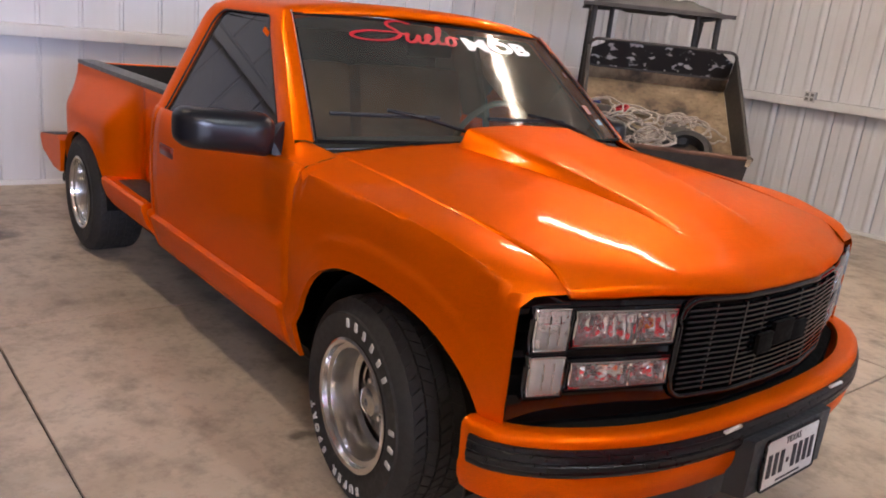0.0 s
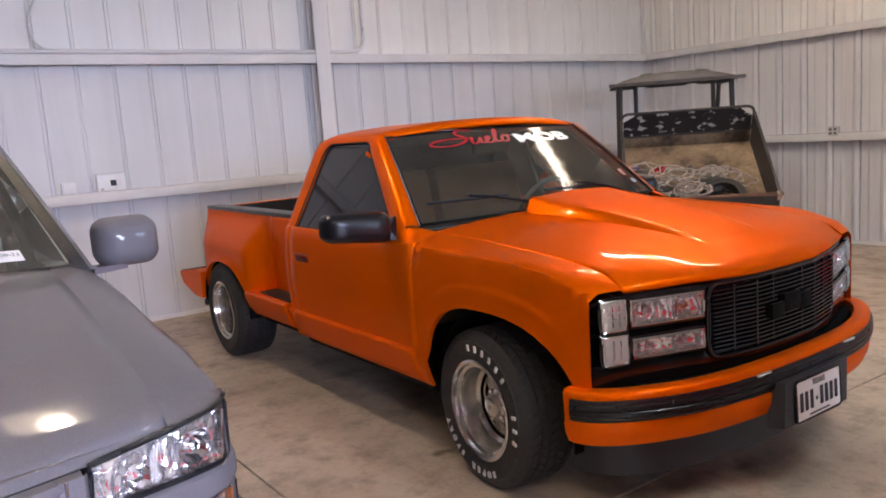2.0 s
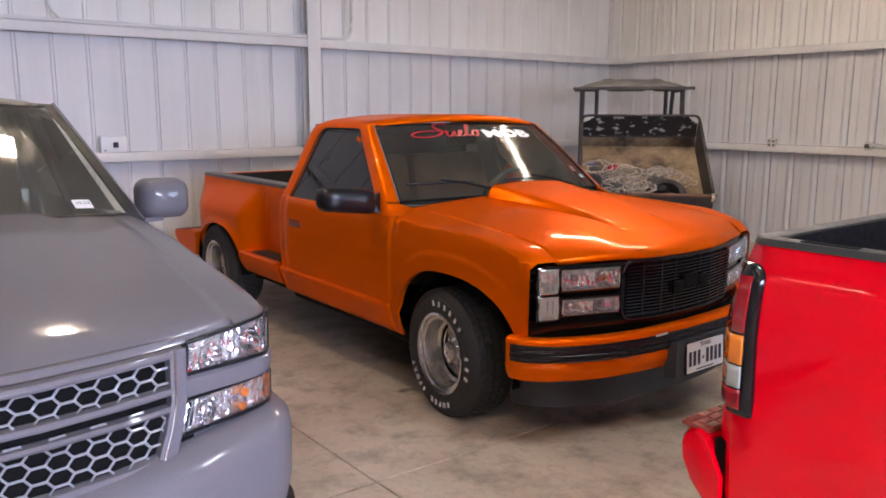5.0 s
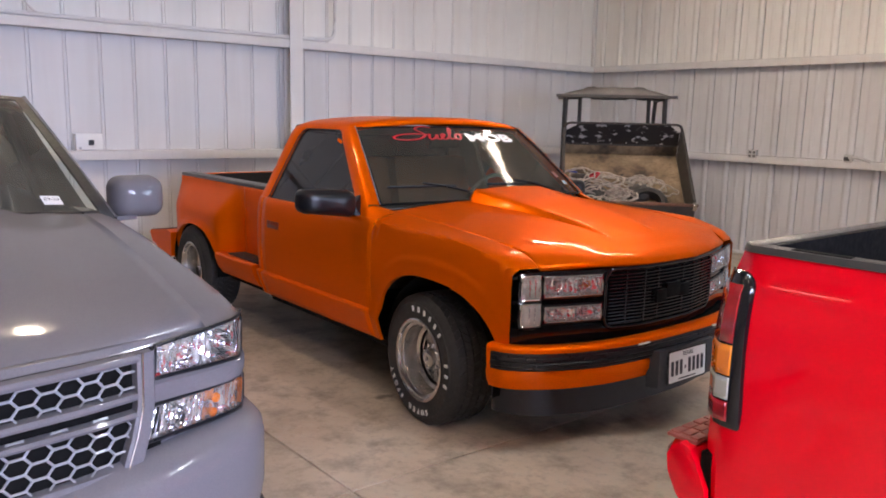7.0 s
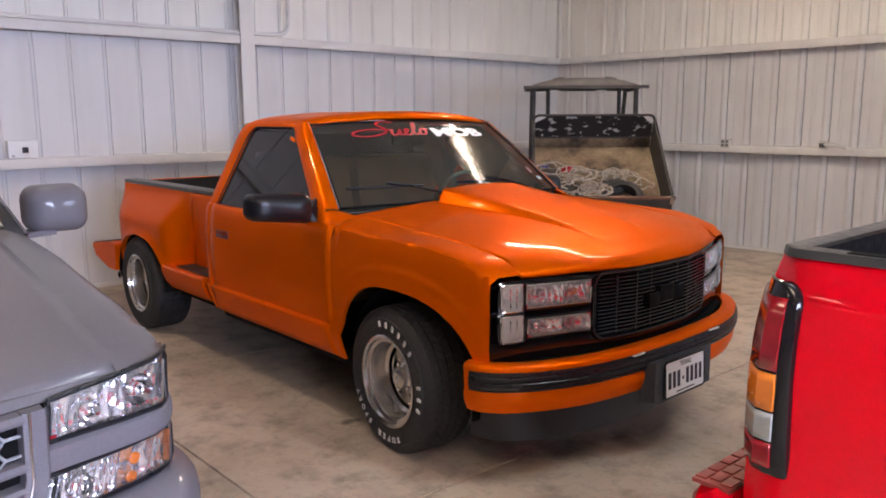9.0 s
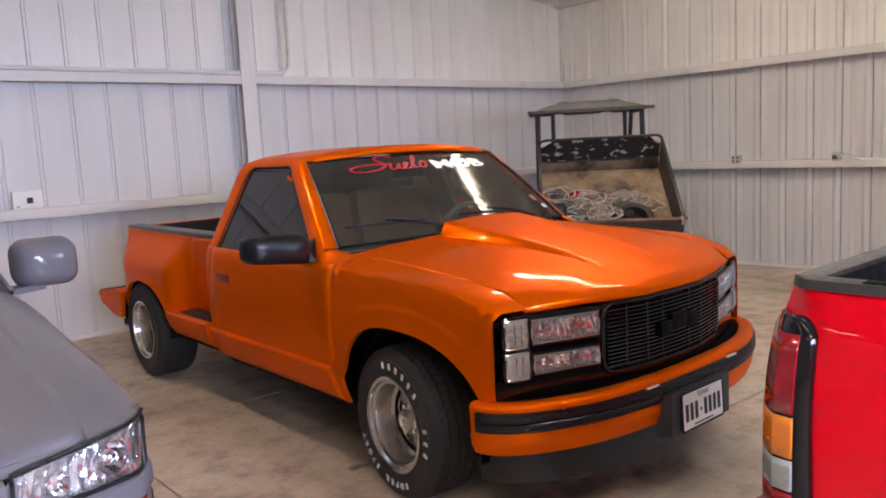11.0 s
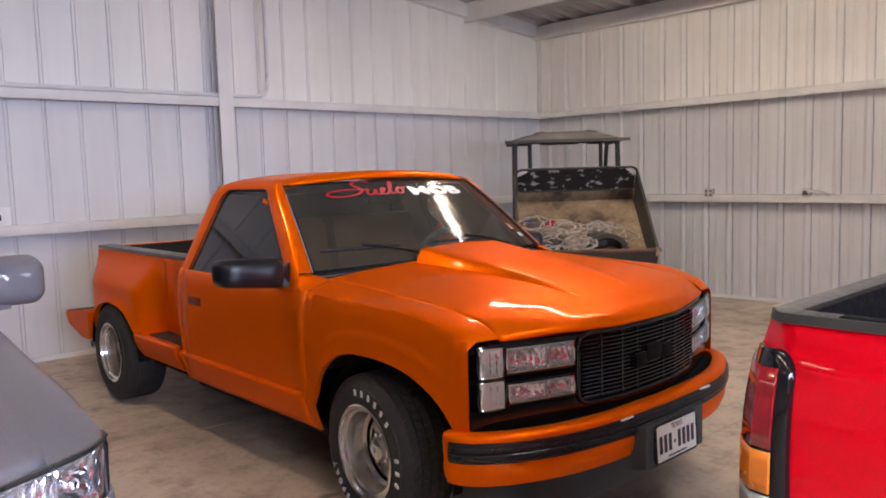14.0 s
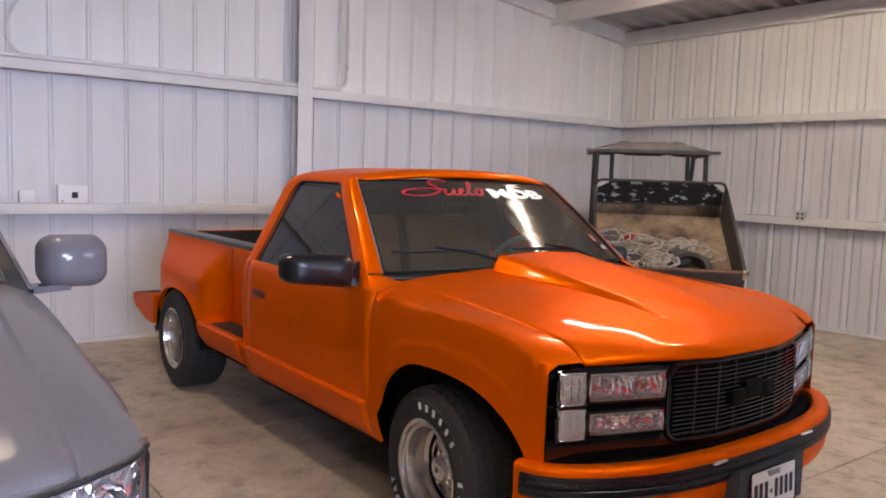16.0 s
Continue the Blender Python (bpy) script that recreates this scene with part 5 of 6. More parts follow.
    # centre disc with five oval windows
    bm = bmesh.new()
    R = rim - 0.04
    rows = []
    N = 60
    for rr, oo in ((R + 0.006, 0.012), (R * 0.86, 0.004), (R * 0.78, 0.0), (R * 0.52, -0.012), (R * 0.46, -0.02), (0.052, -0.032), (0.046, -0.05), (0.03, -0.058), (0.001, -0.06)):
        rows.append([V(rr * math.cos(2 * math.pi * k / N), -w + dish + 0.012 + oo, rr * math.sin(2 * math.pi * k / N)) for k in range(N)])
    grid(rows, close=True, bm=bm)
    kill = [f for f in bm.faces if R * 0.50 < math.hypot(f.calc_center_median().x, f.calc_center_median().z) < R * 0.80 and (math.degrees(math.atan2(f.calc_center_median().z, f.calc_center_median().x)) % 72) < 30]
    bmesh.ops.delete(bm, geom=kill, context="FACES")
    bmesh.ops.recalc_face_normals(bm, faces=bm.faces)
    part("wheel_centre", bm, ALU, rm, solid=0.01)
    part("brake_drum", lathe([(0.0, -w + dish + 0.05), (R, -w + dish + 0.05), (R, w - 0.03)], 32), UNDER, hub)
    for k in range(5):
        own = lathe([(0.0, -0.012), (0.008, -0.012), (0.011, 0.0)], 6)
        own.transform(pose(0.062 * math.cos(2 * math.pi * (k + 0.5) / 5), -w + dish - 0.012, 0.062 * math.sin(2 * math.pi * (k + 0.5) / 5)))
        part("lug_nut", own, CHROME, rm)
    return hub


wf = road_wheel("wheel", 0.337, 0.275, 0.198, truck, -1, 0.105)
wf.matrix_basis = pose(-0.005, -0.806, 0.351, 0, 0, -5)
wr = road_wheel("wheel", 0.345, 0.29, 0.198, truck, -1, 0.12, marks=False)
wr.matrix_basis = pose(-WB, -0.80, 0.335, 0, 25, 0)
for src, x, y in ((wf, 0.0, 0.782), (wr, -WB, 0.79)):
    copy_thing(src, pose(x, y, floor_z(x, y) + (0.335 if x > -1 else 0.345), 0, 0, 180))
part("front_axle", tube([(0, -0.7, 0.35), (0, 0.7, 0.35)], 0.04), UNDER, truck)
part("rear_axle", tube([(-WB, -0.7, 0.35), (-WB, 0.7, 0.35)], 0.05), UNDER, truck)

# small orange clip at the corner of the side window
for side in (-1, 1):
    part("window_clip", box(-0.022, 0.022, -0.004, 0.004, -0.010, 0.010, 0.003), ORANGE, truck).matrix_basis = pose(-1.065, side * 0.748, 1.405, side * 20, 25, 0)

# ---- the grey pickup, nose towards the door; local x forward, y to its left ----
gt = thing("pickup_truck", "grey-blue pickup with honeycomb grille and clear headlamps", "pickup truck", (0, -3.2, 0))
G_FACE = [(0.0, 1.045), (0.25, 1.035), (0.45, 1.005), (0.65, 0.955), (0.80, 0.92), (0.90, 0.885), (0.955, 0.80), (0.985, 0.68)]


def gface(y):
    return curve_at(G_FACE, abs(y))


G_RIDGE = [(-0.45, 1.165), (-0.25, 1.155), (0.0, 1.135), (0.3, 1.095), (0.55, 1.055), (0.75, 1.015), (0.88, 0.985), (0.96, 0.958), (1.0, 0.945), (1.06, 0.92)]


def gsurf(x, y):
    """Hood and fender top, rolling over into the side."""
    a = abs(y)
    z = curve_at(G_RIDGE, x)
    z += 0.012 * max(0.0, 1 - (a / 0.55) ** 2) if a < 0.55 else 0.0
    z -= 0.018 * max(0.0, (a - 0.5) / 0.45) ** 2
    return z


def gside(x, s, side):
    """Body side with a rolled top edge; s is the height, carried on over the top."""
    rh = lerp(0.10, 0.035, max(0.0, min(1.0, (x - 0.3) / 0.5)))
    top = gsurf(x, 0.93) - rh
    w = curve_at([(0.3, 0.90), (0.45, 0.955), (0.65, 0.985), (0.85, 0.985), (1.0, 0.975)], min(s, top))
    if x > 0.35:
        w -= 0.028 * ((x - 0.35) / 0.45) ** 2 + 0.022 * max(0.0, (x - 0.78) / 0.08) ** 2
    if s <= top:
        return V(x, side * w, s)
    u = min(1.0, (s - top) / (0.08 + rh))
    a = u * math.pi / 2
    return V(x, side * lerp(w, 0.80, 1 - math.cos(a)), lerp(top, gsurf(x, 0.80), math.sin(a)) - 0.008 * max(0.0, (x - 0.66) / 0.14) ** 2 * math.cos(a))


for side in (-1, 1):
    bm = arched_panel(side, -0.50, 0.868, 0.36, lambda x: gsurf(x, 0.93) + 0.08, 0.02, 0.37, 0.42, 0.44, 0.44, gside, 50, 12, 2.3, 0.02)
    part("front_fender", bm, GREY_PAINT, gt)
    liner = lathe([(0.36, side * -0.55), (0.46, side * -0.56), (0.46, 0.0)], 40)
    bmesh.ops.delete(liner, geom=[v for v in liner.verts if v.co.z < -0.12], context="VERTS")
    liner.transform(pose(0.02, side * 0.88, 0.37))
    part("wheel_liner", liner, UNDER, gt)

# hood: nose edge follows the front's curve above grille and lamps
rows = []
for i in range(37):
    u = i / 36
    row = []
    for j in range(41):
        v = -1 + 2 * j / 40
        y = 0.80 * v if u < 2 else 0
        x = lerp(-0.40 + 0.14 * v * v, gface(y) - 0.012, u)
        z = gsurf(x, y) + 0.002
        if u > 0.95:
            z -= 0.014 * ((u - 0.95) / 0.05) ** 2
        # raised centre with soft shoulders
        k = max(0.0, min(1.0, (0.60 - abs(y)) / 0.10))
        z += 0.020 * (k * k * (3 - 2 * k)) * max(0.0, 1 - u * 1.05)
        row.append(V(x, y, z))
    rows.append(row)
part("hood", grid(rows, flip=True), GREY_PAINT, gt, solid=0.012)
for side in (-1, 1):
    # nose of the fender above the headlamp
    rows = []
    for k in range(9):
        t = k / 8
        top = gsurf(0.80, 0.93) - 0.035
        q = gside(0.797, top + 0.115 * t, 1)
        y = lerp(0.957, 0.795, t)
        f = V(gface(y) + 0.002, y, lerp(0.966, 0.953, (0.957 - y) / 0.29))
        m = q.lerp(f, 0.55) + V(0, 0, 0.003)
        rows.append([V(p.x, side * p.y, p.z) for p in (q, m, f, f + V(-0.012, 0, -0.008))])
    part("fender_nose", facing(grid(rows), (0.2, side * 0.2, 1)), GREY_PAINT, gt)

# front panel behind lamps and between them
rows = [[V(gface(y) - 0.012, y, z) for y in [lerp(-0.965, 0.965, k / 48) for k in range(49)]] for z in (0.60, 0.72, 0.86, 0.958)]
part("nose_panel", grid(rows), GREY_PAINT, gt, solid=0.03)


def g_lamp(name, corners, side, label, amber=False):
    """A lamp between four (y, z) corners: inner bottom, outer bottom, outer top, inner top."""
    def P(u, v, off):
        (a, b), (c, d), (e, f), (g, h) = corners
        y = lerp(lerp(a, c, u), lerp(g, e, u), v)
        z = lerp(lerp(b, d, u), lerp(h, f, u), v)
        return V(gface(y) + off, side * y, z)
    lamp = part(name, grid([[P(a / 10, b / 6, 0.022 if 0 < b < 6 and 0 < a < 10 else 0.004) for a in range(11)] for b in range(7)], flip=side < 0), LENS_PLAIN, gt, label)
    part("lamp_housing", grid([[P(a / 10, b / 6, -0.006 if 0 < b < 6 and 0 < a < 10 else 0.004) for a in range(11)] for b in range(7)], flip=side < 0), REFLECTOR_WARM, lamp, "faceted chrome reflector")
    rim = [P(a / 10, 0, 0.006) for a in range(11)] + [P(1, b / 6, 0.006) for b in range(1, 6)] + [P(1 - a / 10, 1, 0.006) for a in range(11)] + [P(0, 1 - b / 6, 0.006) for b in range(1, 6)]
    part("lamp_seal", tube(rim, 0.006, 6, closed=True), BLACK_SATIN, lamp)
    for u, v, r in (((0.28, 0.42, 0.026), (0.68, 0.52, 0.036)) if not amber else ((0.25, 0.5, 0.030), (0.62, 0.66, 0.014), (0.60, 0.25, 0.013))):
        c = P(u, v, 0.004)
        yaw = math.degrees(math.atan2(side * 0.25, 1))
        bowl = lathe([(0.004, -0.012), (r * 0.35, -0.012), (r * 0.75, -0.004), (r, 0.010), (r * 1.03, 0.009)], 24, "x")
        bowl.transform(Matrix.Translation(c) @ pose(0, 0, 0, 0, 0, yaw))
        part("reflector_bowl", bowl, AMBER if amber and r < 0.03 else CHROME, lamp)
        if r > 0.03:
            bulb = lathe([(0.0, 0.010), (0.010, 0.006), (0.012, -0.012)], 12, "x")
            bulb.transform(Matrix.Translation(c) @ pose(0, 0, 0, 0, 0, yaw))
            part("bulb", bulb, CHROME, lamp)
    for k in range(12):
        u = (0.36 + 0.018 * k) if not amber else 0.06 + 0.040 * k
        part("fin", tube([P(u, 0.12, 0.003), P(u + 0.02, 0.88, 0.003)], 0.0022, 5), REFLECTOR, lamp)
    part("side_marker", tube([P(0.90, 0.15, 0.006), P(0.93, 0.85, 0.006)], 0.007, 6), AMBER_DARK if amber else CHROME, lamp)
    if not amber:
        part("red_reflector", grid([[P(0.01 + 0.05 * a, 0.04 + 0.10 * b, 0.008) for a in range(2)] for b in range(2)], flip=side < 0), RED_LENS, lamp)
    return lamp


for side in (-1, 1):
    g_lamp("headlamp", ((0.632, 0.856), (0.930, 0.846), (0.940, 0.970), (0.640, 0.944)), side, "clear composite headlamp lens over chrome")
    g_lamp("turn_lamp", ((0.592, 0.684), (0.942, 0.690), (0.945, 0.787), (0.612, 0.782)), side, "clear lower lamp with amber bulbs", True)
    rows = [[V(gface(y) + o, side * y, lerp(z, z - 0.006, (y - 0.65) / 0.3)) for y in [lerp(0.622, 0.955, k / 8) for k in range(9)]] for z, o in ((0.787, 0.0), (0.792, 0.016), (0.815, 0.022), (0.840, 0.018), (0.850, 0.0))]
    part("lamp_bar", grid(rows, flip=side < 0), GREY_PAINT, gt)

# grille frame: grey bands with two honeycomb openings


def gband(z0, z1, y0=-0.625, y1=0.625, out=0.03, name="grille_band", sl=0.0):
    rows = [[V(gface(y) + o, y, z) for y in [lerp(y0, y1, k / 28) for k in range(29)]] for z, o in ((z0, -0.02), (z0 + 0.004, out - 0.006), (z0 + 0.012, out), (z1 - 0.012, out + sl), (z1 - 0.004, out - 0.006 + sl), (z1, -0.02))]
    return part(name, grid(rows), GREY_PAINT, g_grille)


g_grille = part("grille", grid([[V(gface(y) - 0.004, y, z) for y in [lerp(-0.65, 0.65, k / 20) for k in range(21)]] for z in (0.62, 0.94)]), UNDER, gt, "grey framed grille with honeycomb mesh")
gband(0.912, 0.940)
gband(0.812, 0.838, -0.60, 0.60)
gband(0.764, 0.788, -0.60, 0.60)
gband(0.618, 0.650, -0.585, 0.585)
for side in (-1, 1):
    rows = [[V(gface(y) + o, side * y, z) for y, o in ((lerp(0.575, 0.520, t), -0.02), (lerp(0.582, 0.527, t), 0.026), (lerp(0.594, 0.540, t), 0.032), (lerp(0.625, 0.580, t), 0.032), (lerp(0.632, 0.588, t), 0.02), (lerp(0.634, 0.590, t), -0.02))] for z, t in ((0.940, 0.0), (0.80, 0.05), (0.72, 0.4), (0.66, 0.8), (0.618, 1.0))]
    part("grille_cheek", grid(rows, flip=side > 0), GREY_PAINT, g_grille)
    part("chrome_edge", tube([r[2] + V(0.002, 0, 0) for r in rows], 0.003, 6), ALU, g_grille)


def honeycomb(z0, z1, y_half):
    """Ring cells of a hexagonal mesh, each a part of its own."""
    ry, rz = 0.066, 0.042
    cell = None
    r = 0
    z = z0 + 0.010
    while z < z1 + 0.01:
        y = -y_half + (ry * 0.75 if r % 2 else 0) * 1.0
        while y <= y_half:
            c = V(gface(y) + 0.008, y, z)
            yaw = math.degrees(math.atan2(gface(y + 0.01) - gface(y - 0.01), 0.02))
            if cell is None:
                pts = [V(0, ry * 0.5 * a, rz * 0.5 * b) for a, b in ((-1, 0), (-0.5, 1), (0.5, 1), (1, 0), (0.5, -1), (-0.5, -1))]
                bm = tube(pts, 0.0038, 5, closed=True)
                ob = part("mesh_cell", bm, GRILLE_GREY, g_grille)
                cell = ob.data
            else:
                ob = new("mesh_cell", cell)
                ob.parent = g_grille
            ob.matrix_basis = Matrix.Translation(c) @ pose(0, 0, 0, 0, 0, -yaw)
            y += ry * 1.5 * 1.0
        z += rz * 0.5
        r += 1


GRILLE_GREY = surface("grille_mesh_grey", (0.30, 0.31, 0.33), 0.35, coat=0.4)
honeycomb(0.838, 0.912, 0.575)
honeycomb(0.652, 0.760, 0.555)
bm = loft([[V(gface(0) + 0.05 + o, y * k, 0.788 + z * k) for y, z in ((-0.13, -0.018), (-0.05, -0.018), (-0.045, -0.032), (0.05, -0.032), (0.055, -0.018), (0.13, -0.018), (0.12, 0.018), (0.045, 0.018), (0.04, 0.032), (-0.04, 0.032), (-0.045, 0.018), (-0.12, 0.018))] for o, k in ((-0.03, 1.0), (0.0, 1.0), (0.006, 0.9))])
part("emblem", bm, CHROME, g_grille, "plain chrome emblem plate")

# bumper in body colour
G_BUMP = [(0.0, 1.135), (0.3, 1.125), (0.6, 1.085), (0.8, 1.03), (0.93, 0.97), (1.005, 0.86), (1.03, 0.72), (1.03, 0.55)]


def g_strip(sec):
    half = smoothed([(x, y, 0) for y, x in G_BUMP], 2)
    pts = [V(p.x, -p.y, 0) for p in reversed(half[1:])] + half
    rings = []
    for i, p in enumerate(pts):
        d = (pts[min(i + 1, len(pts) - 1)] - pts[max(i - 1, 0)]).normalized()
        n = V(d.y, -d.x, 0)
        n = -n if n.dot(V(p.x - 0.2, p.y, 0)) < 0 else n
        rings.append([p + n * o + V(0, 0, h + 0.045 * min(1.0, abs(p.y) / 0.95) ** 2 * (1 if h > 0.5 else 0)) for o, h in sec])
    return loft(rings)


part("front_bumper", g_strip([(-0.16, 0.640), (-0.10, 0.640), (-0.03, 0.612), (-0.006, 0.585), (0.0, 0.55), (-0.002, 0.45), (-0.02, 0.36), (-0.07, 0.30), (-0.12, 0.29)]), GREY_PAINT, gt, "grey-blue body coloured bumper")
part("lower_grille", g_strip([(-0.03, 0.345), (0.002, 0.34), (0.0, 0.29), (-0.04, 0.26)]), BLACK_MATTE, gt)


def g_shield(u, v):
    q = 1 - v * v
    return V(lerp(-0.32 + 0.10 * q, -1.08 + 0.07 * q, u), lerp(0.925, 0.757, u) * v, lerp(1.120 + 0.035 * q, 1.60 + 0.03 * q, u) + 0.012 * math.sin(math.pi * u))


gs = part("windshield", grid([[g_shield(a / 12, -1 + 2 * b / 24) for b in range(25)] for a in range(13)]), SHIELD_G, gt, "clear windshield with an inspection sticker")
bm = bmesh.new()
for (u0, u1), (v0, v1) in (((0, 0.045), (-1, 1)), ((0.96, 1), (-1, 1)), ((0, 1), (-1, -0.95)), ((0, 1), (0.95, 1))):
    grid([[g_shield(lerp(u0, u1, a / 8), lerp(v0, v1, b / 24)) + V(0.002, 0, 0.003) for b in range(25)] for a in range(9)], bm=bm)
part("windshield_seal", bm, BLACK_MATTE, gs, solid=0.004)
stk = grid([[g_shield(lerp(0.085, 0.145, b), lerp(0.735, 0.815, a)) + V(0.004, 0, 0.006) for a in (0, 0.5, 1)] for b in (0, 1)])
part("sticker", stk, VINYL_WHITE, gs)
bm = text_mesh("09-23", 0.024, 0.0003)
for v in bm.verts:
    p = g_shield(0.115 + v.co.y / 0.88, 0.775 + v.co.x / 0.88)
    v.co = p + V(0.006, 0, 0.010)
part("sticker_date", bm, INK, gs)
for side in (-1, 1):
    rows = []
    for a in range(13):
        u = a / 12
        p = g_shield(u, side)
        q = V(lerp(-0.42, -1.16, u), side * lerp(0.945, 0.775, u), lerp(1.09, 1.605, u))
        rows.append([p + V(0, 0, 0.006), p.lerp(q, 0.4) + V(0.006, side * 0.012, 0.01), p.lerp(q, 0.75) + V(0, side * 0.010, 0.004), q, q + V(-0.02, -side * 0.02, -0.01)])
    part("a_pillar", grid(rows, flip=side > 0), GREY_PAINT, gt)
    part("cowl_trim", tube([V(-0.30, side * 0.80, 1.14), V(-0.34, side * 0.90, 1.125), V(-0.44, side * 0.94, 1.10)], 0.014, 6), BLACK_MATTE, gt)
rows = []
for a in range(13):
    u = a / 12
    rows.append([V(lerp(-1.06 + 0.06 * (1 - v * v), -3.0, u), 0.76 * v, 1.605 + 0.055 * (1 - abs(v) ** 2.4) - 0.03 * max(0, 1 - u / 0.1) ** 2 - 0.03 * max(0, (abs(v) - 0.9) / 0.1) ** 2) for v in [-1 + k / 10 for k in range(21)]])
part("roof", grid(rows), GREY_PAINT, gt, solid=0.02)
for side in (-1, 1):
    zs = [0.38, 0.5, 0.62, 0.75, 0.88, 0.98, 1.05, 1.09]
    for x0, x1 in ((-1.62, -0.515), (-2.55, -1.63)):
        door = part("door", grid([[V(lerp(x0, x1, i / 8), side * curve_at([(0.3, 0.90), (0.45, 0.955), (0.65, 0.985), (0.9, 0.985), (1.09, 0.945)], z), z) for i in range(9)] for z in zs], flip=side > 0), GREY_PAINT, gt, solid=0.02)
        part("door_handle", box(-0.09, 0.09, -0.014, 0.014, -0.016, 0.016, 0.008), GREY_PAINT, door).matrix_basis = pose(x0 + 0.16, side * 0.992, 0.93)
    for pts in ([(-0.60, 0.925, 1.09), (-1.18, 0.775, 1.56), (-1.58, 0.77, 1.58), (-1.60, 0.935, 1.09)], [(-1.68, 0.935, 1.09), (-1.66, 0.77, 1.58), (-2.4, 0.77, 1.56), (-2.52, 0.935, 1.09)]):
        bm = facing(cap(bmesh.new(), [V(x, side * (y - 0.01), z) for x, y, z in pts]), (0, side, 0))
        part("side_window", bm, SHIELD_G, gt)
    part("b_pillar", loft([[V(-1.60, side * 0.94, 1.08), V(-1.68, side * 0.94, 1.08), V(-1.68, side * 0.90, 1.08), V(-1.60, side * 0.90, 1.08)], [V(-1.57, side * 0.765, 1.60), V(-1.67, side * 0.765, 1.60), V(-1.67, side * 0.73, 1.60), V(-1.57, side * 0.73, 1.60)]]), GREY_PAINT, gt)
    part("rear_pillar", loft([[V(-2.52, side * 0.94, 1.08), V(-2.75, side * 0.94, 1.08), V(-2.75, side * 0.88, 1.08), V(-2.52, side * 0.88, 1.08)], [V(-2.38, side * 0.765, 1.60), V(-2.70, side * 0.765, 1.60), V(-2.70, side * 0.70, 1.60), V(-2.38, side * 0.70, 1.60)]]), GREY_PAINT, gt)
    part("bed_side", grid([[V(x, side * curve_at([(0.3, 0.90), (0.45, 0.955), (0.65, 0.985), (0.9, 0.985), (1.12, 0.955)], z), z) for x in (-2.8, -3.2, -3.6, -4.0, -4.4)] for z in (0.4, 0.6, 0.8, 1.0, 1.12)], flip=side > 0), GREY_PAINT, gt, solid=0.03)
    # large rounded mirror shell on an arm
    rings = []
    for d, w, h in ((0.0, 0.05, 0.04), (0.012, 0.085, 0.068), (0.05, 0.110, 0.090), (0.11, 0.118, 0.096), (0.15, 0.114, 0.093)):
        rings.append([V(-0.62 - d, side * (1.135 + u), 1.165 + v) for u, v in rounded_rect(2 * w, 2 * h, min(w, h) * 0.62, 5)])
    mir = part("wing_mirror", loft(rings), GREY_PAINT, gt, "grey-blue wing mirror shell")
    part("mirror_glass", loft([[V(x, side * (1.135 + u), 1.165 + v) for u, v in rounded_rect(0.205, 0.165, 0.035)] for x in (-0.772, -0.776)]), CHROME, mir)
    part("mirror_arm", loft([[V(-0.62, side * 0.94, 1.06), V(-0.74, side * 0.94, 1.06), V(-0.74, side * 0.94, 1.085), V(-0.62, side * 0.94, 1.085)], [V(-0.66, side * 1.12, 1.065), V(-0.73, side * 1.12, 1.065), V(-0.73, side * 1.12, 1.085), V(-0.66, side * 1.12, 1.085)]]), GREY_PAINT, mir)
part("bed_back", box(-4.43, -4.38, -0.93, 0.93, 0.45, 1.12, 0.02), GREY_PAINT, gt)
part("bed_floor", box(-4.4, -2.78, -0.9, 0.9, 0.55, 0.6), BLACK_MATTE, gt)
part("cab_back", box(-2.80, -2.74, -0.92, 0.92, 0.40, 1.12, 0.02), GREY_PAINT, gt)
part("rear_window", box(-2.735, -2.728, -0.72, 0.72, 1.11, 1.58), TINT, gt)
part("dashboard", loft([[V(x, -0.86, z), V(x, 0.86, z)] for x, z in ((-0.36, 0.7), (-0.36, 1.10), (-0.75, 1.10), (-0.82, 1.02), (-0.80, 0.7))], caps=False), surface("beige_dashboard", (0.34, 0.29, 0.20), 0.7), gt)
for y in (-0.42, 0.42):
    bm = box(-0.08, 0.08, y - 0.27, y + 0.27, 0.0, 0.62, 0.05)
    bm.transform(pose(-1.6, 0, 0.75, 0, -14, 0))
    part("seat_back", bm, surface("tan_seat", (0.26, 0.20, 0.13), 0.8), gt)
    part("headrest", box(-1.76, -1.66, y - 0.13, y + 0.13, 1.36, 1.53, 0.03), surface("tan_headrest", (0.26, 0.20, 0.13), 0.8), gt)
part("cab_floor", box(-2.75, 0.5, -0.88, 0.88, 0.36, 0.42), UNDER, gt)
part("engine_bay", box(-0.3, 0.85, -0.60, 0.60, 0.45, 0.90, 0.02), UNDER, gt)
gw = road_wheel("wheel", 0.375, 0.26, 0.225, gt, -1, 0.07)
gw.matrix_basis = pose(0.02, 0.83, 0.375 + floor_z(0, -2.4), 0, 0, 180)
for x, y, a in ((0.02, -0.83, 0), (-3.6, 0.83, 180), (-3.6, -0.83, 0)):
    copy_thing(gw, pose(x, y, 0.375 + floor_z(x, y - 3.2), 0, 0, a))

LINER_BLACK = surface("black_bed_liner", (0.005, 0.005, 0.006), 0.6, bump=0.1, spec=0.15)

# ---- the red pickup, tail towards the orange one; local x forward from its tail, y to its left ----
rt = thing("pickup_truck", "bright red pickup with black bed liner and red-amber tail lamp", "pickup truck", (1.905, -0.515, 0))
RW = 0.96


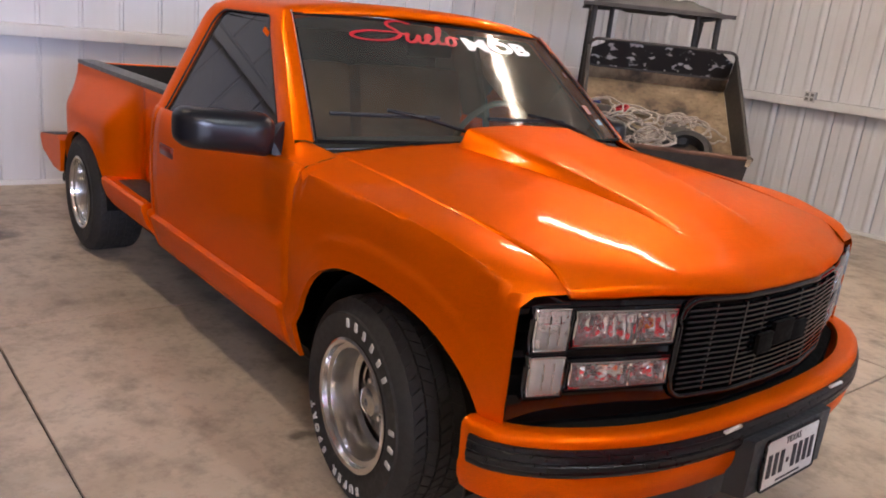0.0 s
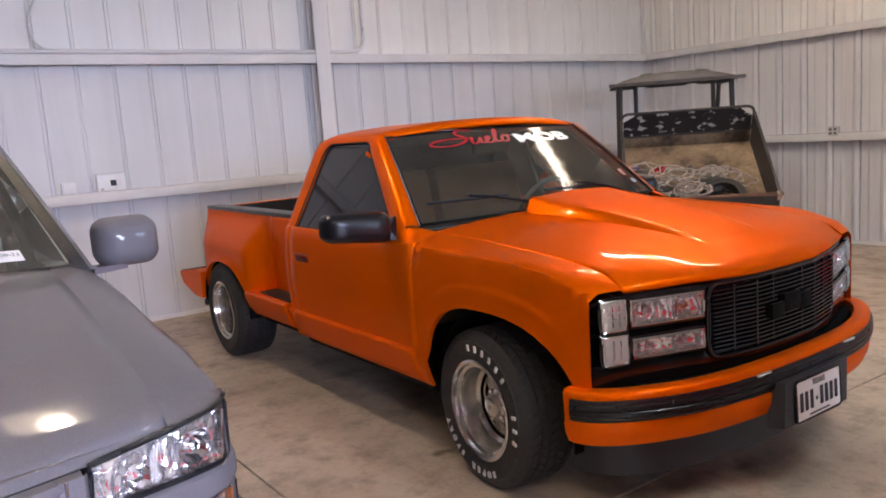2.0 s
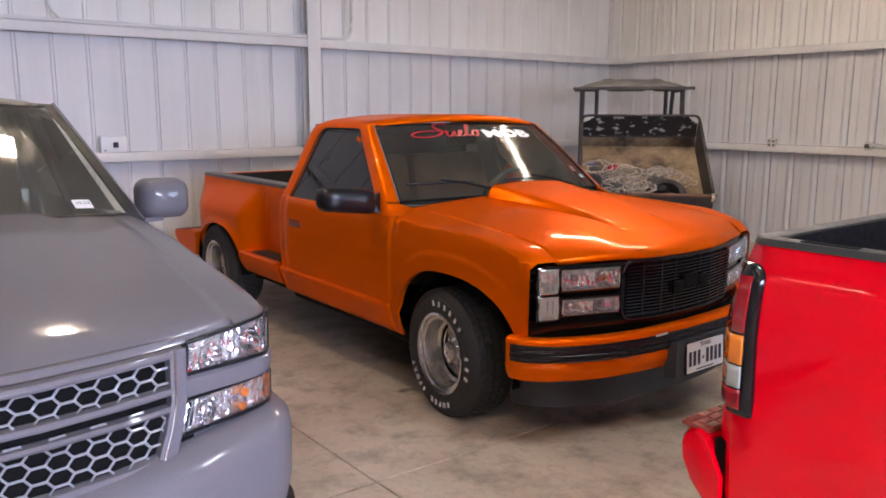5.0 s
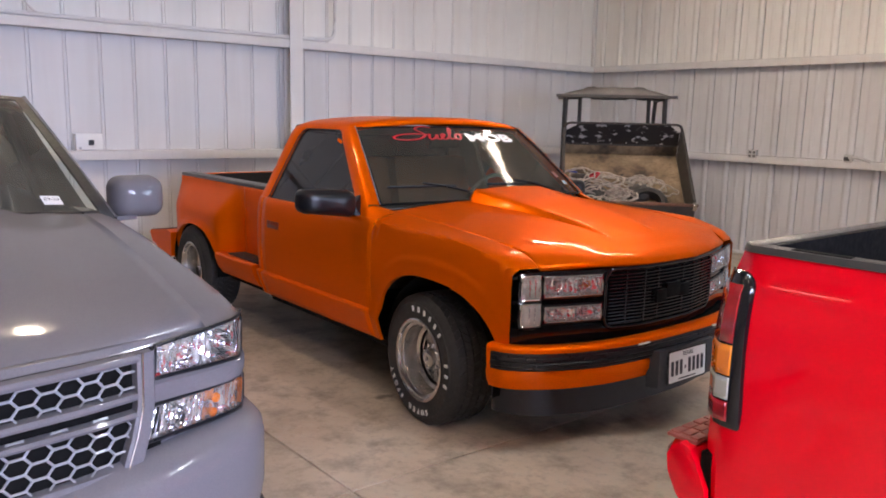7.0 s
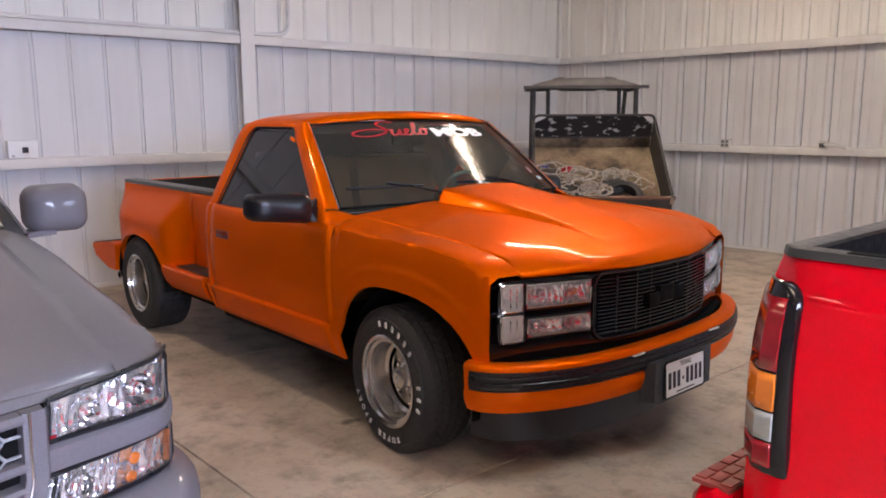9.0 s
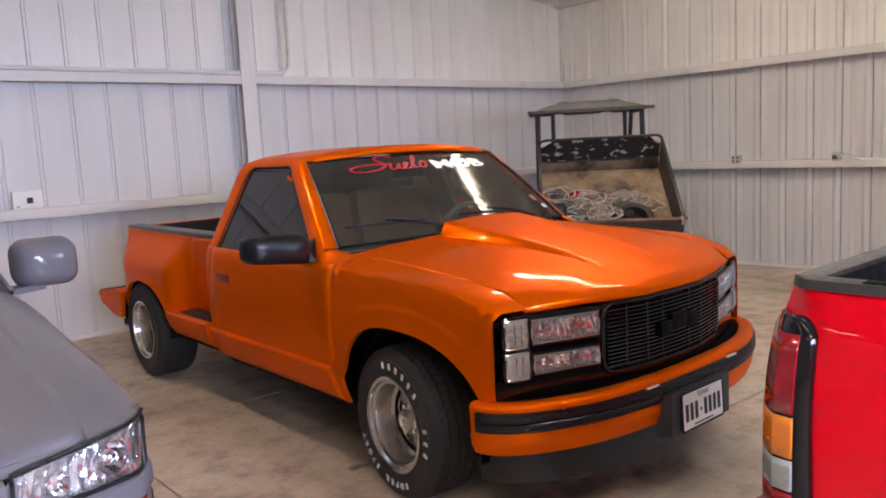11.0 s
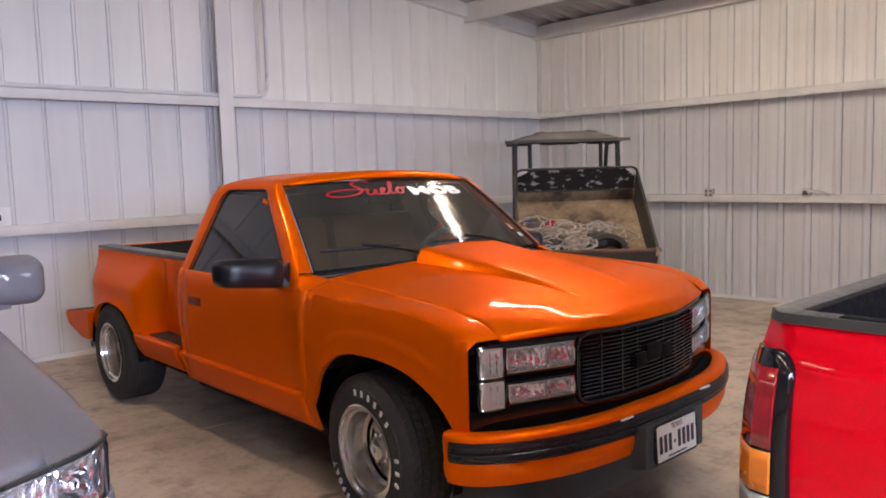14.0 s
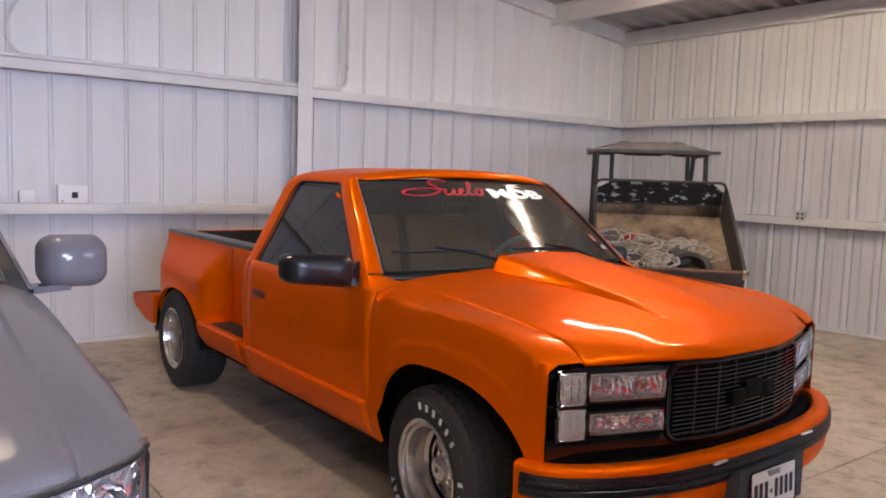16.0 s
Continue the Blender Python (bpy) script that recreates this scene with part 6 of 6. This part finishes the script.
RAIL_GREY = surface("grey_black_rail", (0.035, 0.035, 0.038), 0.45, bump=0.1)


def rside(x, z, side):
    """Bed side: rounded rear corner, slight crown, tuck at the foot and a roll at the rail."""
    w = curve_at([(0.35, 0.90), (0.45, 0.935), (0.60, 0.960), (0.775, 0.966), (0.80, 0.957), (0.85, RW), (0.95, 0.9595), (1.05, 0.9565), (1.10, 0.9525), (1.15, 0.944), (1.20, 0.929), (1.232, 0.912), (1.246, 0.898)], z)
    if x < 0.06:
        w -= 0.045 * (1 - x / 0.06) ** 2
    lean = 0.026 * max(0.0, min(1.0, (z - 0.98) / 0.26)) ** 1.5
    return V(x + lean * max(0.0, 1 - max(x, 0) / 0.125), side * w, z)


for side in (-1, 1):
    bm = arched_panel(side, 0.0, 1.96, 0.40, lambda x: 1.246, 1.05, 0.37, 0.44, 0.44, 0.42, lambda x, z, sd: rside(x, z, sd), 60, 14, 2.2, 0.02)
    part("bed_side", bm, RED, rt, "bright red bed side")
    rows = []
    for x in (0.0, 0.008, 0.018, 0.032, 0.05, 0.08, 0.125, 0.3, 0.8, 1.4, 1.955):
        lo, hi = rside(x, 1.239, side), rside(x, 1.2445, side)
        rows.append([lo + V(0, -side * 0.004, 0), lo + V(0, side * 0.005, 0), hi + V(0, side * 0.005, 0.004), hi + V(0.002, side * 0.000, 0.0110), V(hi.x + 0.004, side * 0.870, 1.2575), V(hi.x + 0.004, side * 0.846, 1.255), V(hi.x + 0.004, side * 0.843, 1.225)])
    rail = part("bed_rail", loft(rows), RAIL_GREY, rt, "dark grey plastic bed rail cap")
    part("stake_pocket", box(0.16, 0.30, side * 0.878 - 0.014, side * 0.878 + 0.014, 1.254, 1.2585, 0.002), UNDER, rail)
    part("bed_liner", box(0.05, 1.96, side * 0.80 - 0.025, side * 0.80 + 0.03, 0.70, 1.23, 0.006), LINER_BLACK, rt)
    for k in range(14):
        x = 0.14 + 0.13 * k
        part("liner_rib", box(x, x + 0.05, side * 0.765 - 0.006, side * 0.765 + 0.012, 0.74, 1.20, 0.004), LINER_BLACK, rt)
    # tail lamp wraps the corner: black housing, red, amber, clear and red lenses
    def T(x, z, off):
        q = rside(x, z, side)
        q.y += side * off
        return q
    def edge(z):
        """Where the housing ends forward; its upper corner is rounded and its foot slightly wider."""
        up = max(0.0, (z - 1.150) / 0.046)
        return (0.107 + 0.006 * max(0.0, (1.0 - z) / 0.2)) - 0.050 * (1 - math.sqrt(max(0.0, 1 - up * up)))
    rows = []
    for k in range(29):
        z = 0.795 + 0.4 * (1 - (1 - k / 28) ** 1.6)
        e, rim = edge(z), 0.010 if k in (0, 28) else 0.0
        rows.append([T(x, z, o - rim) for x, o in ((0.0, -0.004), (0.004, 0.010), (0.03, 0.016), (0.06, 0.017), (e - 0.026, 0.019), (e - 0.012, 0.018), (e - 0.004, 0.012), (e, -0.004))])
    lamp = part("tail_lamp", grid(rows, flip=side > 0), BLACK_GLOSS, rt, "tail lamp in a black housing")
    for name, z0, z1, mt in (("red_lens", 1.018, 1.165, RED_LENS), ("amber_lens", 0.935, 1.012, AMBER), ("reverse_lens", 0.872, 0.930, WHITE_LENS), ("lower_lens", 0.815, 0.867, RED_LENS)):
        rows = [[T(x, z, o) for x, o in ((-0.035, 0.0), (-0.012, 0.014), (0.004, 0.020), (0.04, 0.023), (0.077, 0.023), (0.082, 0.012))] for z in [lerp(z0, z1, k / 4) for k in range(5)]]
        part(name, grid(rows, flip=side > 0), mt, lamp, solid=0.004)
part("tailgate", loft([[V(x + o, y, z) for x, z in ((-0.01, 0.62), (-0.012, 0.95), (0.020, 1.245), (0.066, 1.245), (0.045, 0.62))] for y, o in ((-0.83, 0), (0.83, 0))]), RED, rt)
part("tailgate_cap", box(0.018, 0.070, -0.843, 0.843, 1.243, 1.253, 0.003), surface("grey_cap", (0.09, 0.09, 0.095), 0.4, bump=0.1), rt, "dark grey tailgate cap")
part("tailgate_liner", box(0.066, 0.09, -0.83, 0.83, 0.70, 1.2515, 0.003), LINER_BLACK, rt)
part("bed_floor", box(0.0, 1.97, -0.80, 0.80, 0.66, 0.70), LINER_BLACK, rt)
part("bed_front", box(1.94, 1.98, -0.90, 0.90, 0.50, 1.25, 0.01), RED, rt)
# rear step bumper in red with a patterned step pad
rbm = part("rear_bumper", loft([[V(x, y, z) for x, z in ((0.03, 0.60), (-0.02, 0.70), (-0.05, 0.712), (-0.105 + 0.07 * k, 0.690), (-0.125 + 0.09 * k, 0.66), (-0.118 + 0.085 * k, 0.615), (-0.085 + 0.07 * k, 0.56), (-0.03 + 0.03 * k, 0.515), (0.03, 0.49))] for y, k in ((-0.965, 0.75), (-0.955, 0.3), (-0.91, 0.0), (-0.3, -0.1), (0.3, -0.1), (0.91, 0.0), (0.955, 0.3), (0.965, 0.75))]), RED, rt, "red painted step bumper")
for side in (-1, 1):
    pad = part("step_pad", box(-0.112, -0.02, side * 0.80 - 0.14, side * 0.80 + 0.14, 0.705, 0.716, 0.003), surface("red_step_pad", (0.30, 0.05, 0.04), 0.5, var=0.3, scale=30, bump=0.3), rbm)
    for i in range(3):
        for j in range(5):
            part("pad_tread", box(-0.108 + 0.030 * i, -0.083 + 0.030 * i, side * 0.80 - 0.13 + 0.053 * j + 0.01 * (i % 2), side * 0.80 - 0.085 + 0.053 * j + 0.01 * (i % 2), 0.715, 0.720, 0.001), pad.data.materials[0], pad)
part("bumper_gap", box(0.0, 0.03, -0.945, 0.945, 0.50, 0.70), UNDER, rt)
# cab ahead of the bed
for side in (-1, 1):
    zs = [0.40, 0.5, 0.62, 0.8, 1.0, 1.12, 1.2]
    part("door", grid([[V(x, side * curve_at([(0.35, 0.90), (0.45, 0.94), (0.65, 0.97), (1.0, 0.965), (1.2, 0.91)], z), z) for x in (2.0, 2.4, 2.8, 3.2, 3.6)] for z in zs], flip=side > 0), RED, rt, solid=0.02)
    part("front_fender", arched_panel(side, 3.61, 4.95, 0.40, lambda x: 1.12 - 0.1 * (x - 3.6), 4.25, 0.37, 0.44, 0.44, 0.42, lambda x, z, sd: V(x, sd * (curve_at([(0.35, 0.90), (0.45, 0.94), (0.65, 0.97), (1.0, 0.955), (1.2, 0.90)], z) - 0.05 * max(0, x - 4.4)), z), 30, 8, 2.2, 0.02), RED, rt)
    for pts in ([(2.12, 0.89, 1.2), (2.16, 0.72, 1.66), (2.95, 0.72, 1.68), (3.35, 0.89, 1.2)],):
        part("side_window", facing(cap(bmesh.new(), [V(x, side * y, z) for x, y, z in pts]), (0, side, 0)), TINT, rt)
    for a, b in (((2.02, 0.91, 1.19), (2.10, 0.73, 1.70)), ((3.42, 0.91, 1.18), (2.98, 0.73, 1.71))):
        part("pillar", tube([V(a[0], side * a[1], a[2]), V(b[0], side * b[1], b[2])], 0.045, 8), RED, rt)
part("roof", grid([[V(lerp(2.06, 3.0, u), 0.74 * v, 1.69 + 0.06 * (1 - abs(v) ** 2.4) - 0.04 * abs(2 * u - 1) ** 6) for v in [-1 + k / 8 for k in range(17)]] for u in [k / 8 for k in range(9)]], flip=True), RED, rt, solid=0.03)
part("cab_back", box(2.0, 2.05, -0.93, 0.93, 0.45, 1.22, 0.02), RED, rt)
part("rear_window", box(2.06, 2.066, -0.74, 0.74, 1.20, 1.68), TINT, rt)
part("windshield", grid([[V(lerp(3.45, 2.99, u), lerp(0.88, 0.72, u) * v, lerp(1.18, 1.69, u)) for v in (-1, -0.5, 0, 0.5, 1)] for u in (0, 0.5, 1)]), SHIELD_G, rt)
part("hood", grid([[V(lerp(3.45, 4.95, u), 0.86 * v, 1.16 - 0.13 * u * u + 0.04 * (1 - v * v) - 0.0 * u) for v in [-1 + k / 6 for k in range(13)]] for u in [k / 10 for k in range(11)]], flip=True), RED, rt, solid=0.02)
part("front_bumper", box(4.93, 5.12, -0.94, 0.94, 0.42, 0.66, 0.04), CHROME, rt)
part("front_panel", box(4.88, 4.97, -0.88, 0.88, 0.62, 1.03, 0.03), BLACK_GLOSS, rt)
part("chassis", box(0.1, 4.9, -0.45, 0.45, 0.30, 0.48, 0.03), UNDER, rt)
part("cab_floor", box(2.0, 3.6, -0.88, 0.88, 0.40, 0.46), UNDER, rt)
rw = road_wheel("wheel", 0.375, 0.25, 0.215, rt, -1, 0.06)
rw.matrix_basis = pose(1.05, -0.81, 0.375 + floor_z(2.95, -1.3))
for x, y, a in ((4.25, -0.81, 0), (4.25, 0.81, 180), (1.05, 0.81, 180)):
    copy_thing(rw, pose(x, y, 0.375 + floor_z(x + 1.9, y - 0.5), 0, 0, a))

# ---- utility buggy with its dump bed raised; local x to its tail, y across ----
ut = thing("utility_buggy", "dusty black utility buggy with raised dump bed and canopy roof", "buggy", (-1.763, 2.938, 0), "", -47)
DUSTY = surface("dusty_black_metal", (0.035, 0.032, 0.030), 0.6, var=0.3, scale=8, wear=(0.16, 0.13, 0.10), bump=0.1)


def stained_bed(name):
    """Tan dust over dark steel, worn through in broad patches."""
    m, nt, b = nodes_of(name)
    big, fine = noise_tex(nt, 3.1, 5, 0.6), noise_tex(nt, 26, 4)
    base = ramp(nt, big.outputs[0], [(0.34, (0.045, 0.034, 0.026)), (0.47, (0.17, 0.122, 0.075)), (0.68, (0.29, 0.225, 0.15))]).outputs[0]
    base = mixed(nt, base, (0.07, 0.05, 0.035), ramp(nt, fine.outputs[0], [(0.5, grey(0)), (0.75, grey(0.55))]).outputs[0])
    nt.links.new(base, b.inputs["Base Color"])
    b.inputs["Roughness"].default_value = 0.85
    bumped(nt, b, fine.outputs[0], 0.3, 0.004)
    return m


BEDTAN = stained_bed("dusty_bed_floor")
CANVAS = surface("faded_canopy", (0.10, 0.095, 0.09), 0.75, var=0.25, scale=5, wear=(0.2, 0.18, 0.16))


def peeling(name):
    m, nt, b = nodes_of(name)
    n = noise_tex(nt, 13.0, 3, 0.5, "Object", (1, 0.8, 1.5))
    nt.links.new(ramp(nt, n.outputs[0], [(0.585, (0.012, 0.012, 0.014)), (0.63, (0.40, 0.41, 0.42))]).outputs[0], b.inputs["Base Color"])
    b.inputs["Roughness"].default_value = 0.45
    return m


PEEL = peeling("peeling_black_panel")
tilt = Matrix.Translation((0, 0, 0.58)) @ Matrix.Rotation(radians(30), 4, "Y")
BW, BL = 0.60, 1.25


def bedpart(name, bm, mat, label="", parent=ut):
    bm.transform(tilt)
    return part(name, bm, mat, parent, label)


bedpart("bed_floor", box(-BL, 0, -BW, BW, -0.02, 0.0, 0.004), BEDTAN, "tan dusty dump bed floor")
# the headboard fills its tube frame but for the two cut corners
plan = [(-BW, 0.12), (BW, 0.12), (BW, 0.285), (BW - 0.035, 0.305), (BW - 0.115, 0.372), (-BW + 0.14, 0.372), (-BW + 0.05, 0.315), (-BW, 0.290)]
bedpart("headboard", loft([[V(x, y, z) for y, z in plan] for x in (-BL - 0.016, -BL - 0.002)]), PEEL, "black headboard with peeling paint")
bedpart("headboard_foot", box(-BL - 0.02, -BL, -BW, BW, -0.02, 0.12, 0.002), BEDTAN)
ring = [V(-BL - 0.01, u, 0.25 + v) for u, v in rounded_rect(2 * BW + 0.04, 0.26, 0.07)]
bedpart("headboard_rail", tube(ring, 0.014, 8, closed=True), DUSTY)
for s in (-1, 1):
    bedpart("bed_side", loft([[V(x, s * BW, 0.0), V(x, s * (BW + 0.02), 0.0), V(x, s * (BW + 0.035), h), V(x, s * (BW + 0.012), h)] for x, h in ((-BL, 0.30), (0.0, 0.24))]), DUSTY)
    bedpart("side_rail", tube([V(-BL, s * (BW + 0.024), 0.31), V(0.0, s * (BW + 0.024), 0.25)], 0.016, 8), DUSTY)
bedpart("tailgate", box(0.0, 0.025, -BW - 0.03, BW + 0.03, -0.04, 0.245, 0.008), DUSTY, "worn black tailgate")
bedpart("tailgate_rail", tube([V(0.012, -BW - 0.05, 0.25), V(0.012, BW + 0.05, 0.25)], 0.017, 8), surface("rusty_edge", (0.12, 0.06, 0.035), 0.7, var=0.4, scale=12))
for s in (-1, 1):
    bedpart("tailgate_latch", box(-0.01, 0.04, s * (BW + 0.02) - 0.02, s * (BW + 0.02) + 0.02, 0.20, 0.27, 0.006), ALU)
# frame, seat, cage and canopy
CY = -0.075
part("chassis", box(-2.45, -0.05, -0.48, 0.48, 0.30, 0.42, 0.02), DUSTY, ut)
part("bed_frame", box(-1.1, 0.0, -0.35, 0.35, 0.42, 0.56, 0.02), DUSTY, ut)
part("hoist", tube([V(-0.6, 0, 0.5), V(-0.75, 0, 1.0)], 0.03), DUSTY, ut)
part("seat_base", box(-1.85, -1.32, -0.58, 0.58, 0.42, 0.80, 0.04), DUSTY, ut)
part("seat_back", box(-1.40, -1.28, -0.58, 0.58, 0.78, 1.18, 0.04), DUSTY, ut)
part("front_body", loft([[V(-2.3, y, 0.42), V(-2.3, y, 0.98), V(-2.55, y, 0.98), V(-2.95, y, 0.80), V(-2.98, y, 0.42)] for y in (-0.60, 0.60)]), DUSTY, ut)
for s in (-1, 1):
    part("rear_post", tube(smoothed([(-1.22, CY + s * 0.54, 0.42), (-1.22, CY + s * 0.55, 1.2), (-1.24, CY + s * 0.54, 1.83)]), 0.026, 8), DUSTY, ut)
    part("front_post", tube(smoothed([(-2.5, CY + s * 0.54, 0.95), (-2.3, CY + s * 0.54, 1.35), (-2.08, CY + s * 0.54, 1.82)]), 0.024, 8), DUSTY, ut)
    part("inner_post", tube([(-1.30, CY + s * 0.38, 0.9), (-1.36, CY + s * 0.38, 1.83)], 0.022, 8), DUSTY, ut)
    part("roof_rail", tube([(-1.22, CY + s * 0.54, 1.82), (-2.1, CY + s * 0.54, 1.82)], 0.022, 8), DUSTY, ut)
rows = []
for i in range(13):
    x = lerp(-1.08, -2.25, i / 12)
    rows.append([V(x, CY + 0.63 * v, 1.835 + (0.105 * (1 - abs(v) ** 2.6)) * (1 - abs(2 * i / 12 - 1) ** 8) + 0.016 * (1 if abs(abs(v) - 0.45) < 0.08 else 0)) for v in [-1 + k / 16 for k in range(33)]])
canopy = part("canopy", grid(rows), CANVAS, ut, "faded dark plastic canopy roof", solid=0.012)
part("canopy_edge", loft([[V(-1.075, y, 1.815), V(-1.075, y, 1.848), V(-1.12, y, 1.848), V(-1.12, y, 1.815)] for y in (CY - 0.65, CY + 0.65)]), DUSTY, canopy)
for x, y in ((-0.42, -0.56), (-0.42, 0.56), (-2.55, -0.56), (-2.55, 0.56)):
    bm = lathe([(0.13, -0.11), (0.15, -0.115), (0.26, -0.11), (0.30, -0.085), (0.31, 0.0), (0.30, 0.085), (0.26, 0.11), (0.15, 0.115), (0.13, 0.11), (0.05, 0.06), (0.0, 0.06)], 36)
    part("wheel", bm, RUBBER, ut).matrix_basis = pose(x, y, 0.27)
UT = Matrix.Translation((-1.763, 2.938, 0)) @ Matrix.Rotation(radians(-47), 4, "Z") @ tilt

# loose things in the dump bed: coils of rope, a spare tyre, bars and sacks
ROPE = surface("pale_rope", (0.34, 0.30, 0.26), 0.85, var=0.3, scale=20, bump=0.4, bscale=250)
rng = random.Random(7)


def rope(cx, cy, r, turns, z, label, squash=0.8, wild=0.35):
    pts, ph = [], rng.uniform(0, 6)
    n = int(turns * 18)
    for k in range(n):
        a = ph + 2 * math.pi * k / 18
        rr = r * (1 + wild * 0.5 * math.sin(a * 0.37 + ph) + 0.10 * rng.uniform(-1, 1))
        pts.append(V(cx + rr * squash * math.cos(a) + 0.04 * math.sin(a * 0.21), cy + rr * math.sin(a) + 0.05 * math.cos(a * 0.17), z + 0.03 + 0.05 * abs(math.sin(a * 0.5 + ph)) + 0.02 * rng.uniform(-1, 1)))
    bm = tube(smoothed(pts, 1), 0.0078, 6)
    bm.transform(UT)
    ob = finish("rope", bm, ROPE)
    return tagged(ob, label, "rope", "ropes in the dump bed")


for cx, cy, r, turns, z, squash, wild, label in (
        (-0.60, -0.14, 0.14, 3, 0.05, 0.9, 0.5, "loose coil of pale rope in the buggy bed"),
        (-0.52, 0.24, 0.15, 3, 0.05, 0.6, 0.6, "tangled pale rope in the buggy bed"),
        (-0.50, 0.38, 0.11, 2, 0.04, 0.8, 0.6, "tangled pale rope in the buggy bed"),
        (-0.62, 0.10, 0.12, 2, 0.03, 0.5, 0.8, "tangled pale rope in the buggy bed"),
        (-0.24, -0.04, 0.105, 7, 0.10, 0.7, 0.12, "tight coil of pale rope by the tyre"),
        (-0.42, -0.10, 0.12, 2, 0.05, 0.7, 0.5, "loose coil of pale rope in the buggy bed"),
        (-0.22, -0.32, 0.14, 3, 0.07, 0.6, 0.7, "tangled pale rope in the buggy bed"),
        (-0.60, -0.46, 0.13, 2, 0.11, 0.9, 0.5, "pale rope draped over a dark sack"),
        (-0.40, -0.36, 0.13, 2, 0.11, 0.8, 0.7, "pale rope draped over a dark sack")):
    rope(cx, cy, r, turns, z, label, squash, wild)
bm = lathe([(0.125, -0.05), (0.16, -0.06), (0.19, -0.04), (0.195, 0.0), (0.19, 0.04), (0.16, 0.06), (0.125, 0.05), (0.135, 0.0), (0.125, -0.05)], 40, "z")
bm.transform(UT @ pose(-0.24, 0.22, 0.070, 0, 12, 0))
tagged(finish("spare_tyre", bm, RUBBER), "small black tyre lying in the buggy bed", "tyre")
bm = tube([V(-0.80, -0.55, 0.03), V(-0.70, 0.16, 0.03)], 0.012, 8)
bm.transform(UT)
tagged(finish("pole", bm, ROPE), "thin pale pole lying in the buggy bed", "pole")
bm = tube(smoothed([(-0.74, -0.34, 0.06), (-0.72, -0.24, 0.10), (-0.66, -0.26, 0.09), (-0.68, -0.36, 0.07)]), 0.016, 8)
bm.transform(UT)
tagged(finish("strap", bm, VINYL_RED), "red strap among the ropes", "strap")
bm = tube([V(-0.83, -0.57, 0.045), V(-0.80, -0.47, 0.045)], 0.012, 8)
bm.transform(UT)
tagged(finish("tool_handle", bm, surface("blue_grip", (0.05, 0.07, 0.25), 0.5)), "blue gripped tool handle in the bed", "tool")
for cx, cy, sx, sy in ((-0.58, -0.45, 0.17, 0.12), (-0.38, -0.34, 0.16, 0.20), (-0.46, 0.16, 0.14, 0.12)):
    bm = bmesh.new()
    bmesh.ops.create_icosphere(bm, subdivisions=3, radius=1)
    for v in bm.verts:
        v.co *= 1 + 0.15 * noise.noise(v.co * 2.3 + V(cx, cy, 0))
    bm.transform(UT @ Matrix.Translation((cx, cy, 0.05)) @ Matrix.Diagonal((sx, sy, 0.07, 1)))
    tagged(finish("sack", bm, DUSTY), "crumpled dark sack in the buggy bed", "sack")

# stand-in for an unidentified red and black object by the side wall; compressor shape made up: red tank, black pump on
# top
ac = thing("red_object_standin", "stand-in for an unknown red object with a black top, shaped as an upright compressor", "compressor", (0.97, 3.4, floor_z(0.97, 3.4)))
part("tank", lathe([(0.0, 0.12), (0.12, 0.13), (0.20, 0.18), (0.22, 0.26), (0.22, 1.00), (0.20, 1.08), (0.12, 1.135), (0.0, 1.14)], 36, "z"), RED, ac)
part("pump", box(-0.17, 0.17, -0.11, 0.11, 1.14, 1.34, 0.03), BLACK_MATTE, ac)
part("belt_guard", lathe([(0.0, -0.03), (0.14, -0.03), (0.15, 0.0), (0.14, 0.03), (0.0, 0.03)], 28, "y"), BLACK_SATIN, ac).matrix_basis = pose(0.02, -0.15, 1.27)
for k in range(3):
    part("leg", tube([V(0.18 * math.cos(2.1 * k), 0.18 * math.sin(2.1 * k), 0.22), V(0.26 * math.cos(2.1 * k), 0.26 * math.sin(2.1 * k), 0.0)], 0.016, 8), BLACK_SATIN, ac)
